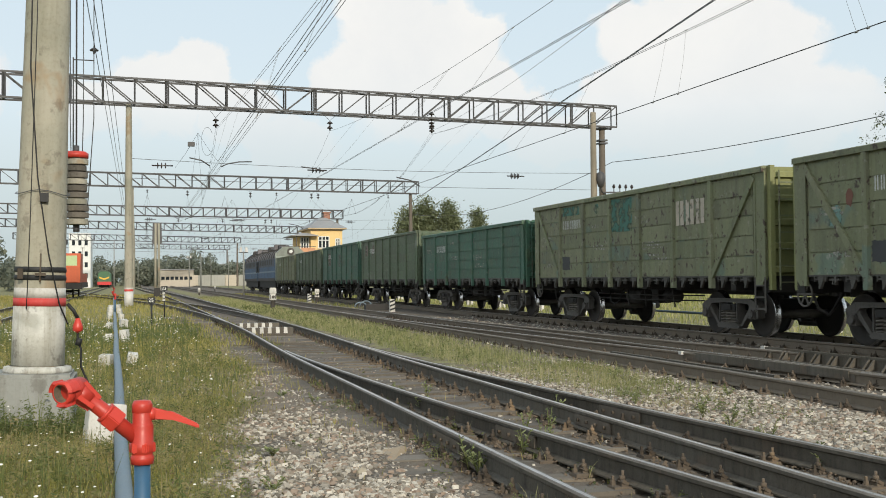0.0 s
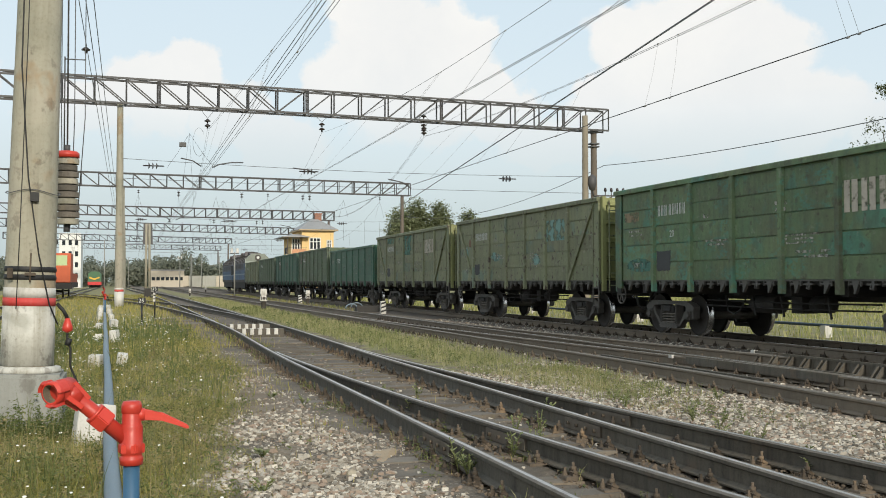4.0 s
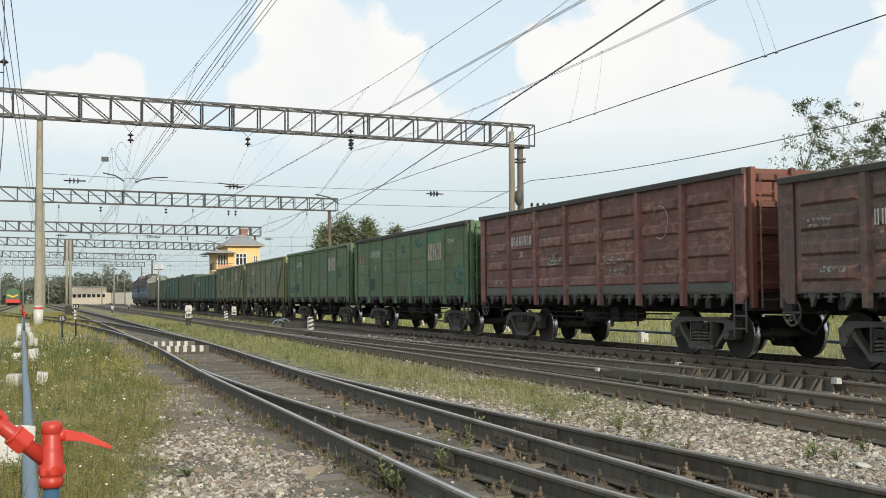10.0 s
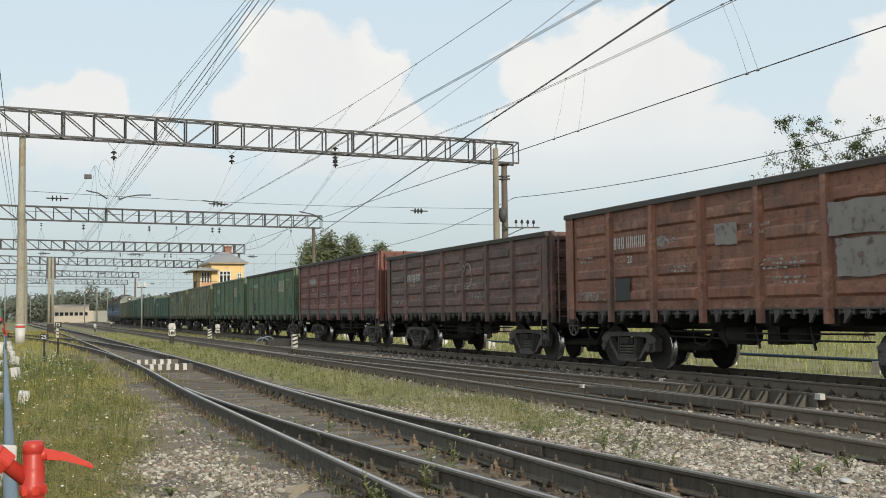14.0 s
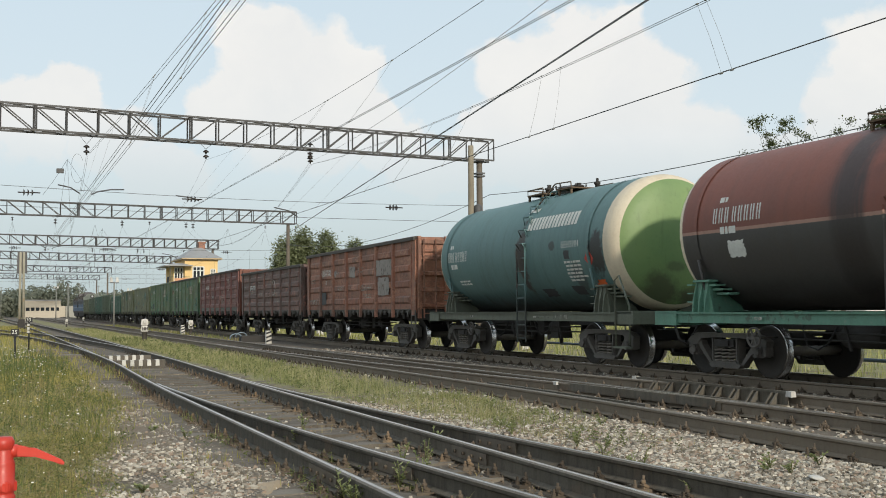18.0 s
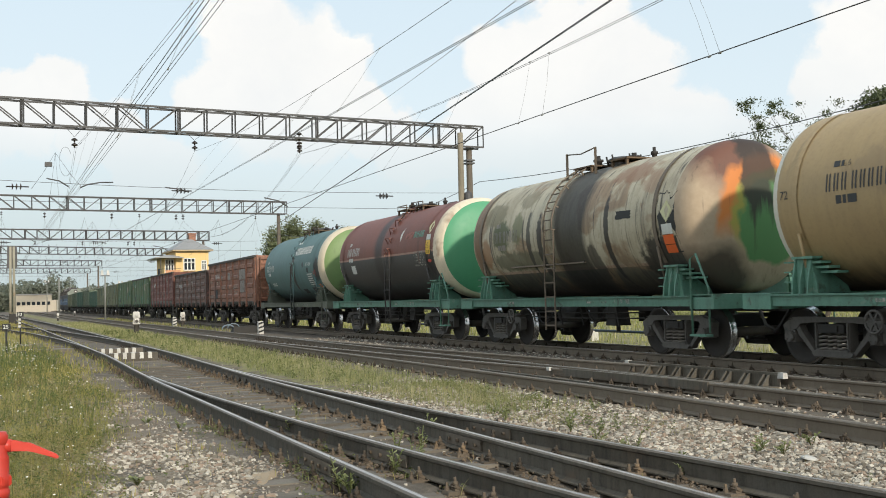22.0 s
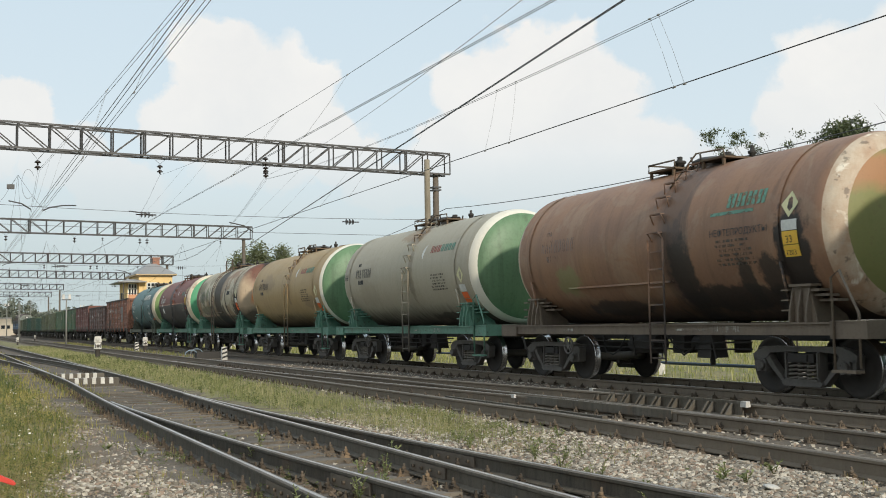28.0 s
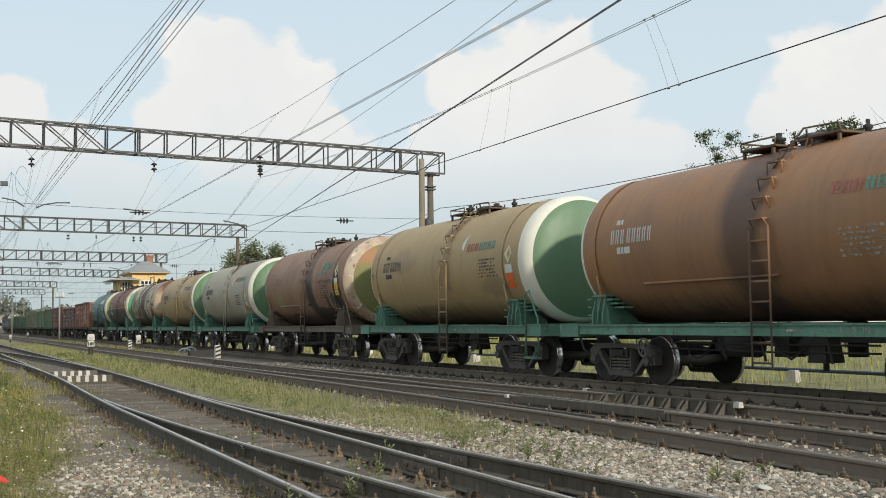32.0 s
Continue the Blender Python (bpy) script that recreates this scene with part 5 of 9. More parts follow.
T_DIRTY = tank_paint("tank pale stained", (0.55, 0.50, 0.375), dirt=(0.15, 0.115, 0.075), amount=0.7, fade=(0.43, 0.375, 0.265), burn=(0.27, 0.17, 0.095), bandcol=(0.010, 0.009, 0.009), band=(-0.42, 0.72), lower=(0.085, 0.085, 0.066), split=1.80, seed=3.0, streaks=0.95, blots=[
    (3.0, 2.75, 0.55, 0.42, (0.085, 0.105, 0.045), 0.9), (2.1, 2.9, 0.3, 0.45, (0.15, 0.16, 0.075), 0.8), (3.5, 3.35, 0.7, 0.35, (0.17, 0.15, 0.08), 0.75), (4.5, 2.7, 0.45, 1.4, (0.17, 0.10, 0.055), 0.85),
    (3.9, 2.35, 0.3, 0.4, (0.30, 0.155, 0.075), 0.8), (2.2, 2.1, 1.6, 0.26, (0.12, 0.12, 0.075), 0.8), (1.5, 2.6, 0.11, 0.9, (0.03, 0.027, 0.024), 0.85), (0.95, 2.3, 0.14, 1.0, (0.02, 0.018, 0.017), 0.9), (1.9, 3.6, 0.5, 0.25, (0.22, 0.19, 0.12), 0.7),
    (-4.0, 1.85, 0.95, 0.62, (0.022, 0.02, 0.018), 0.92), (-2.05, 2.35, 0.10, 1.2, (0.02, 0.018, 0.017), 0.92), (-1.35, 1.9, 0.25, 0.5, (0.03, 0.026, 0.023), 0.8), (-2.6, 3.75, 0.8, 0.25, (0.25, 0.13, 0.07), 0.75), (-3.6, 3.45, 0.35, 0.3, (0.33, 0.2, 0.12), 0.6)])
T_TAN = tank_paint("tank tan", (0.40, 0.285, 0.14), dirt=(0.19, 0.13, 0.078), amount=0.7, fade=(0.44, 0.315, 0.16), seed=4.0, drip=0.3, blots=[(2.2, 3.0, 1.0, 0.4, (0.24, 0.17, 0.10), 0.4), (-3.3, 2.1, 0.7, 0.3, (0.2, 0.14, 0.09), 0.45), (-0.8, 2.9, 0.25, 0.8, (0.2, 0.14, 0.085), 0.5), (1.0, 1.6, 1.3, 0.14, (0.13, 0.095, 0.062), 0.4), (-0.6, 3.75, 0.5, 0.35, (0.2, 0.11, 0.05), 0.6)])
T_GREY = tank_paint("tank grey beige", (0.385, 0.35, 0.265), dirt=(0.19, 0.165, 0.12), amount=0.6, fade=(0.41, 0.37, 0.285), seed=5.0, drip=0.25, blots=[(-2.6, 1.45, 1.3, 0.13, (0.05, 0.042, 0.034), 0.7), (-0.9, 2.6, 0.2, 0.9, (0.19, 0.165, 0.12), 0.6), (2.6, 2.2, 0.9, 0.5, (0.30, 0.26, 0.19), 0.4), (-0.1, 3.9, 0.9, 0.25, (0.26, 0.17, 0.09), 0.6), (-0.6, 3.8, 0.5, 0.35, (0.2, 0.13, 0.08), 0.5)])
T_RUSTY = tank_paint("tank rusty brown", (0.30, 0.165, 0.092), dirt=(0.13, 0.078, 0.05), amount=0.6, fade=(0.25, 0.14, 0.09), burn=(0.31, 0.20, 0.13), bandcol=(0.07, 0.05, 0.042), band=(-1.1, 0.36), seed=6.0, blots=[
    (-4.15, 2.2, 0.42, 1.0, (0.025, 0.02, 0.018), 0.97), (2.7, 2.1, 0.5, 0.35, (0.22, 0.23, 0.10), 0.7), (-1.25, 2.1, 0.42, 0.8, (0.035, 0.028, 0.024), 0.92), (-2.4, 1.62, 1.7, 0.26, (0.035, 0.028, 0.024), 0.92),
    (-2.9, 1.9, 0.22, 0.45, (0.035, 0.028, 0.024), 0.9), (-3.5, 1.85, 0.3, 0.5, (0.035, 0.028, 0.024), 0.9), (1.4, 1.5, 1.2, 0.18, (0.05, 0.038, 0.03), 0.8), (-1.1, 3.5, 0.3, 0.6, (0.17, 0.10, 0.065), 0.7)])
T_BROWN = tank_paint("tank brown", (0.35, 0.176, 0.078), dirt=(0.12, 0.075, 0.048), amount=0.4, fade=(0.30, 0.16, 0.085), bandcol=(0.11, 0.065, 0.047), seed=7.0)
M["ring_rust"] = worn("flaking ring", (0.34, 0.21, 0.13), dirt=(0.24, 0.14, 0.085), amount=0.4, patch=(0.72, 0.68, 0.58), patch_amt=0.95, fade=(0.56, 0.50, 0.40), rough=0.6, scale=5.0, chips=0.6)
M["mark_pale"] = rubbed(plain("pale teal patch", (0.16, 0.28, 0.25), 0.7, 0, 0.5, 5.0), 4.0, 0.36, 0.56)
M["mark_teal"] = rubbed(plain("teal paint patch", (0.06, 0.165, 0.13), 0.7, 0, 0.5, 5.0), 4.0, 0.36, 0.56)
M["mark_blue"] = plain("dark blue-green patch", (0.03, 0.10, 0.10), 0.7, 0, 0.5, 5.0)
M["mark_grey"] = rubbed(plain("grey primer patch", (0.26, 0.235, 0.215), 0.7, 0, 0.6, 3.0), 6.0, 0.22, 0.44)
M["mark_dark"] = plain("dark paint patch", (0.05, 0.052, 0.055), 0.7)
M["mark_tan"] = rubbed(plain("sun-bleached tan patch", (0.26, 0.20, 0.12), 0.7, 0, 0.5, 6.0), 4.0, 0.36, 0.56)
M["mark_rust"] = plain("bare rust patch", (0.17, 0.078, 0.055), 0.8, 0, 0.5, 6.0)
M["mark_chalk"] = rubbed(plain("faded whitewash", (0.25, 0.19, 0.165), 0.8, 0, 0.5, 8.0), 5.0, 0.38, 0.62)
M["mark_pale_yellow"] = plain("faded danger label", (0.62, 0.60, 0.36), 0.6)
M["mark_pale_green"] = plain("faded white stencil on green", (0.34, 0.42, 0.34), 0.7)
M["mark_redlabel"] = plain("red danger label", (0.50, 0.07, 0.05), 0.6)
M["low_green"] = worn("grey-green strip", (0.12, 0.125, 0.105), amount=0.5, scale=2.0)
M["end_yellow"] = worn("yellow-green end wall", (0.24, 0.25, 0.10), amount=0.4, scale=2.0)
M["end_orange"] = worn("orange-red end wall", (0.17, 0.062, 0.04), amount=0.4, scale=2.0)


def scorched():
    """Burnt tank end: beige ground, maroon crown, orange arc round a green field, black runs."""
    m, g = material("scorched tank end")
    tc = g.n("ShaderNodeTexCoord").outputs["Object"]
    wob = g.vm("SUBTRACT", g.n("ShaderNodeTexNoise", {"Vector": tc, "Scale": 2.2, "Detail": 5.0}).outputs["Color"], (0.5, 0.5, 0.5))
    x, y, z = g.xyz(g.vm("ADD", tc, g.scaled(wob, (0.55, 0.3, 0.4))))
    fine = g.noise(tc, 9, 6, 0.65)
    runs = g.noise(g.vm("MULTIPLY", tc, (1.0, 1.0, 0.08)), 8.0, 5, 0.6)

    def disc_at(cx, cz, kz=1.0):
        dx, dz = g.m("SUBTRACT", x, cx), g.m("MULTIPLY", g.m("SUBTRACT", z, cz), kz)
        return g.m("POWER", g.m("ADD", g.m("MULTIPLY", dx, dx), g.m("MULTIPLY", dz, dz)), 0.5)
    c = g.mix(fine, (0.36, 0.27, 0.18, 1), (0.50, 0.39, 0.28, 1))
    c = g.mix(g.m("MULTIPLY", g.ramp(disc_at(-0.35, 3.95), 1.15, 0.6), 0.92), c, (0.13, 0.045, 0.03, 1))
    r = disc_at(0.3, 2.55)
    c = g.mix(g.m("MULTIPLY", g.ramp(r, 1.38, 1.24), g.ramp(z, 2.2, 2.7)), c, (0.62, 0.21, 0.05, 1))
    c = g.mix(g.m("MULTIPLY", g.ramp(r, 1.02, 0.92), g.ramp(z, 2.0, 2.5)), c, (0.36, 0.33, 0.07, 1))
    c = g.mix(g.ramp(r, 0.86, 0.76), c, (0.10, 0.25, 0.09, 1))
    c = g.mix(g.m("MULTIPLY", g.ramp(disc_at(-0.9, 1.4), 0.85, 0.5), 0.9), c, (0.05, 0.038, 0.03, 1))
    bl = g.m("MULTIPLY", g.m("MULTIPLY", g.ramp(x, -0.42, -0.32), g.ramp(x, 0.45, 0.3)), g.ramp(g.m("ADD", z, g.m("MULTIPLY", runs, 1.4)), 3.25, 3.6))
    c = g.mix(g.m("MULTIPLY", bl, 0.92), c, (0.035, 0.028, 0.024, 1))
    c = g.mix(g.m("MULTIPLY", g.ramp(runs, 0.58, 0.72), 0.55), c, (0.06, 0.045, 0.035, 1))
    finish(g, c, 0.65, 0.0, fine, 0.2, 0.01)
    return m


def rusty_end():
    """Brown tank end with a worn green field below."""
    m, g = material("brown and green tank end")
    tc = g.n("ShaderNodeTexCoord").outputs["Object"]
    x, y, z = g.xyz(tc)
    fine = g.noise(tc, 8, 6, 0.65)
    big = g.noise(tc, 1.1, 4, 0.6)
    zz = g.m("ADD", z, g.m("MULTIPLY", g.m("SUBTRACT", big, 0.5), 0.5))
    c = g.mix(fine, (0.16, 0.17, 0.055, 1), (0.23, 0.22, 0.08, 1))
    c = g.mix(g.ramp(zz, 3.1, 3.35), c, (0.34, 0.17, 0.075, 1))
    c = g.mix(g.m("MULTIPLY", g.ramp(zz, 3.65, 3.8), 0.8), c, (0.20, 0.21, 0.07, 1))
    c = g.mix(g.m("MULTIPLY", g.ramp(fine, 0.55, 0.75), 0.4), c, (0.12, 0.08, 0.04, 1))
    finish(g, c, 0.6, 0.0, fine, 0.2, 0.01)
    return m


M["burnt"] = scorched()
M["end_rusty"] = rusty_end()


def letter_blocks(y, z, h, w, gap, n):
    """Plain upright blocks that stand for a painted company mark."""
    out = []
    for i in range(n):
        a = y - i * (w + gap)
        out += [(a - w * 0.42, a, z, z + h), (a - w, a - w * 0.56, z, z + h)]
    return out


def leaf_mark(parent, y, z, key):
    """Slanted drop-shaped emblem."""
    bm = B()
    v = []
    for a, b in ((0.0, 0.0), (0.10, 0.10), (0.12, 0.24), (0.03, 0.36), (-0.10, 0.46), (-0.06, 0.32), (-0.03, 0.16)):
        x, q = on_tank(z + b)
        v.append(bm.verts.new((x - 0.004, y + a, q)))
    bm.faces.new(v)
    part("emblem", bm, M[key], parent)


TRAIN = []          # (thing, y of its centre at the clip's start)


def build_train():
    text = lambda sd: [(words(5.9, 2.45, 2, 0.7, 0.05, sd) + words(2.3, 2.62, 1, 0.3, 0.09, sd + 1) + words(2.2, 2.1, 2, 0.9, 0.045, sd + 2) + words(-0.4, 2.72, 2, 0.5, 0.07, sd + 3) + words(-0.7, 2.1, 3, 1.1, 0.04, sd + 4) + words(-1.0, 1.78, 2, 1.0, 0.05, sd + 5) + words(5.6, 1.6, 1, 0.6, 0.1, sd + 6), "mark_white")]
    blocks = [(letter_blocks(-2.51, 2.45, 0.56, 0.36, 0.1, 3), "mark_cream")]
    dark = (3.75, 4.4, 1.5, 1.96, "mark_dark", False)
    defs = {
        -4: ("olive-brown open freight wagon behind the locomotive", "olive", dict(H=3.35)),
        -3: ("dull olive open freight wagon with ribbed sides", "green_grey", dict(H=3.4)),
        -2: ("bright teal-green open freight wagon with pale patches", "green_teal", dict(H=3.45, patches_of=[(3.4, 4.3, 2.2, 3.0, "mark_chalk", False), (-0.9, 0.1, 2.1, 2.8, "mark_chalk", False)])),
        -1: ("grey-green open freight wagon with two pale squares", "green_grey", dict(H=3.45, patches_of=[(4.6, 5.6, 2.55, 3.1, "mark_chalk", False), (2.9, 3.8, 2.55, 3.1, "mark_chalk", False)])),
        0: ("dark teal-green open freight wagon with plank sides", "green_teal", dict(H=3.15, marks=text(3))),
        1: ("faded olive open freight wagon with diagonal end braces and block mark", "olive", dict(H=3.47, braced=True, endmat=M["end_yellow"], marks=text(1) + blocks, patches_of=[(-0.2, 1.0, 2.45, 3.3, "mark_teal", False), (3.83, 4.37, 1.5, 1.88, "mark_dark", False), (-6.15, -5.8, 1.56, 2.25, "mark_blue", True), (3.15, 4.3, 3.05, 3.3, "mark_teal", False), (1.8, 2.1, 3.0, 3.25, "mark_teal", True)])),
        2: ("faded olive braced open freight wagon with pale teal patch", "olive", dict(H=3.5, braced=True, endmat=M["end_yellow"], marks=text(2), patches_of=[(-3.8, -2.42, 2.45, 3.05, "mark_pale", False), (3.9, 4.43, 1.5, 1.86, "mark_dark", False), (1.7, 2.65, 1.94, 2.24, "mark_pale", True), (-1.9, -1.2, 1.75, 2.1, "mark_pale", True), (5.2, 5.6, 2.1, 2.5, "mark_pale", True), (4.9, 5.1, 2.5, 2.8, "mark_rust", True)])),
        3: ("dark green open freight wagon with white block mark", "green", dict(H=3.55, num_z=2.78, marks=text(5) + blocks, patches_of=[dark, (4.63, 6.1, 1.49, 1.79, "mark_teal", True), (5.32, 6.1, 2.72, 2.95, "mark_tan", False), (-4.9, -4.2, 2.0, 2.6, "mark_teal", True)])),
        4: ("green open freight wagon with teal patches and white block mark", "green", dict(H=3.57, num_z=2.78, marks=text(6) + blocks, patches_of=[dark, (-0.06, 0.42, 2.77, 3.12, "mark_teal", True), (5.0, 6.1, 2.6, 2.85, "mark_tan", False), (-5.9, -4.9, 1.6, 2.2, "mark_teal", True), (-1.9, -1.2, 2.9, 3.25, "mark_teal", True), (1.4, 2.2, 2.75, 2.95, "mark_pale", True)])),
        5: ("oxide red open freight wagon with stamped panels and grey-green lower edge", "red", dict(H=3.58, stamped=True, num_z=2.6, low=M["low_green"], endmat=M["end_orange"], marks=text(7), patches_of=[(1.35, 2.3, 2.0, 2.3, "mark_chalk", True), (-2.2, -1.6, 1.7, 2.0, "mark_chalk", True)])),
        6: ("dark brown open freight wagon with stamped panels, weathered", "brown", dict(H=3.27, stamped=True, num_z=2.3, marks=text(8), patches_of=[(-0.42, 0.34, 1.85, 2.2, "mark_chalk", True), (3.0, 4.2, 2.16, 2.22, "mark_fade", False)])),
        7: ("rust orange open freight wagon with grey painted squares", "rust", dict(H=3.56, stamped=True, num_z=2.6, marks=text(9), patches_of=[(-3.96, -2.42, 2.42, 2.96, "mark_grey", False), (-3.75, -2.6, 1.76, 2.36, "mark_grey", False), (-0.05, 0.62, 2.46, 2.86, "mark_grey", False), (3.69, 4.3, 1.48, 1.97, "mark_dark", False), (4.75, 6.1, 1.50, 1.70, "mark_chalk", False), (2.3, 2.6, 2.55, 2.8, "mark_grey", True)])),
    }
    for i, (label, key, kw) in defs.items():
        ob = gondola(label, M[key], **kw)
        TRAIN.append((ob, 25.06 - 13.77 * (i - 1)))
        face = -1.538 if kw.get("stamped") else -1.508
        if i == 4:
            lettering(ob, "ЛИЗИНГ", -4.585, 2.95, 0.16, M["mark_white"], lambda z: (face, z))
        if i >= 3:
            lettering(ob, "20", 3.545, 2.28, 0.22, M["mark_white"], lambda z: (face, z))
        if i in (5, 6):
            # chalked ring
            bm = B()
            path_rod(bm, [(face, (-3.535 if i == 5 else -1.25) + 0.3 * math.cos(a), (2.75 if i == 5 else 2.35) + 0.34 * math.sin(a)) for a in np.linspace(0.3, 5.2, 16)], 0.012, 4)
            part("chalk_mark", bm, M["mark_line"], ob)
    memo = lambda key, y=-2.3, z=2.55: [(words(y, z, 6, 1.0, 0.045, 12), key)]
    logo = lambda y=-2.15, z=3.1: [(letter_blocks(y, z, 0.21, 0.17, 0.05, 3), "mark_redfade"), (letter_blocks(y - 0.68, z, 0.21, 0.17, 0.05, 4), "mark_green")]
    yellow = [("mark_white", 0.17), ("mark_yellow", 0.21), ("mark_yellow", 0.19)]
    orange = [("mark_white", 0.2), ("mark_orange", 0.19), ("mark_orange", 0.17)]
    tanks = [
        ("teal tank wagon with cream ring, white block mark and green end", dict(shell=T_TEAL, ring=M["ring"], disc=M["end_green"], frame=M["frame_olive"], num=(4.1, 2.6), spots=[(-0.95, -0.4, 3.74, 3.86, "mark_white", False), (-1.7, -1.1, 1.4, 1.66, "mark_dark", False), (-3.1, -2.6, 1.45, 1.72, "mark_dark", False), (-3.0, -2.75, 2.4, 2.6, "mark_dark", False), (-4.2, -3.8, 1.66, 1.86, "mark_orange", False)], marks=[(letter_blocks(-0.79, 3.19, 0.34, 0.265, 0.05, 8), "mark_white"), (words(-2.7, 2.3, 6, 0.75, 0.05, 3), "mark_white"), (words(3.6, 2.0, 2, 0.8, 0.05, 5), "mark_white")], letters=[("БЕНЗИН", -2.66, 2.66, 0.2, "mark_white")], plates=(-3.86, 2.37, [], None, "mark_redlabel"))),
        ("maroon and black tank wagon with cream ring and emerald end", dict(shell=T_MAROON, ring=M["ring"], disc=M["end_emerald"], frame=M["frame_green"], num=(3.67, 2.78), marks=logo() + memo("mark_fade", -2.9, 2.62), spots=[(2.85, 3.3, 2.15, 2.45, "mark_white", False), (-4.3, -4.0, 2.3, 2.4, "mark_redlabel", True)], plates=(-4.12, 3.4, yellow), letters=[("33", -4.02, 2.785, 0.16, "mark_black"), ("1203", -3.98, 2.585, 0.12, "mark_black")])),
        ("pale stained tank wagon with black spill and scorched end", dict(shell=T_DIRTY, ring=M["burnt"], disc=M["burnt"], frame=M["frame_green"], straps=M["frame_brown"], number="mark_grey", num=(3.4, 2.6), side_bar=True, tall=True, rail=False, end_text=False, spots=[(-3.0, -2.45, 2.78, 2.95, "mark_black", False)], plates=(-4.26, 2.82, orange, "mark_black"))),
        ("tan tank wagon with white ring and deep green end", dict(shell=T_TAN, ring=M["ring_white"], disc=M["end_dark"], frame=M["frame_green"], marks=logo(-2.2, 3.2) + memo("mark_memo"), number="mark_dark", num=(3.5, 2.75), letters=[("72", 4.55, 2.72, 0.2, "mark_dark"), ("66", 3.15, 3.12, 0.15, "mark_memo")], ring0=4.66, disc_r=0.955, rear=5.0, plates=(-4.2, 2.5, orange))),
        ("grey-beige tank wagon with white ring and green end", dict(shell=T_GREY, ring=M["ring_white"], disc=M["end_dark"], frame=M["frame_green"], marks=logo(-2.2, 3.2) + memo("mark_memo"), number="mark_dark", num=(3.55, 2.73), letters=[("66", 4.55, 2.7, 0.26, "mark_dark")], ring0=4.7, plates=(-4.2, 2.5, orange))),
        ("rusty brown tank wagon with flaking ring and olive end", dict(shell=T_RUSTY, ring=M["ring_rust"], disc=M["end_rusty"], frame=M["frame_brown"], marks=memo("mark_memo") + [([(-3.3, -2.2, 3.02, 3.08)] + letter_blocks(-2.6, 3.14, 0.26, 0.2, 0.05, 4), "mark_green")], number="mark_chalk", side_bar=True, ring0=4.85, disc_r=0.78, plates=(-4.15, 3.05, yellow), letters=[("НЕФТЕПРОДУКТЫ", -2.2, 2.66, 0.16, "mark_dark"), ("33", -4.05, 2.435, 0.16, "mark_black"), ("1203", -4.01, 2.235, 0.12, "mark_black")])),
        ("tan tank wagon with white ring and mid-green end", dict(shell=T_TAN, ring=M["ring_white"], disc=M["end_mid"], frame=M["frame_green"], marks=logo(-1.95, 3.02) + memo("mark_memo", -2.6, 2.75), number="mark_dark", letters=[("72", 4.55, 2.6, 0.2, "mark_dark"), ("66", 3.3, 3.12, 0.15, "mark_dark")], ring0=4.66, rear=5.2, plates=(-4.2, 2.85, orange))),
        ("brown tank wagon with white running number", dict(shell=T_BROWN, ring=M["ring_white"], disc=M["end_dark"], frame=M["frame_green"], marks=memo("mark_fade") + logo(), ring0=4.75, side_bar=True)),
    ]
    for i, (label, kw) in enumerate(tanks):
        ob = tank_wagon(label, **kw)
        if i in (1, 3, 4, 6):
            leaf_mark(ob, -1.75, 3.05, "mark_white")
        TRAIN.append((ob, -64.66 - 12.05 * i - 6.0))
    TRAIN.append((locomotive(), 101.2 + 17.0))


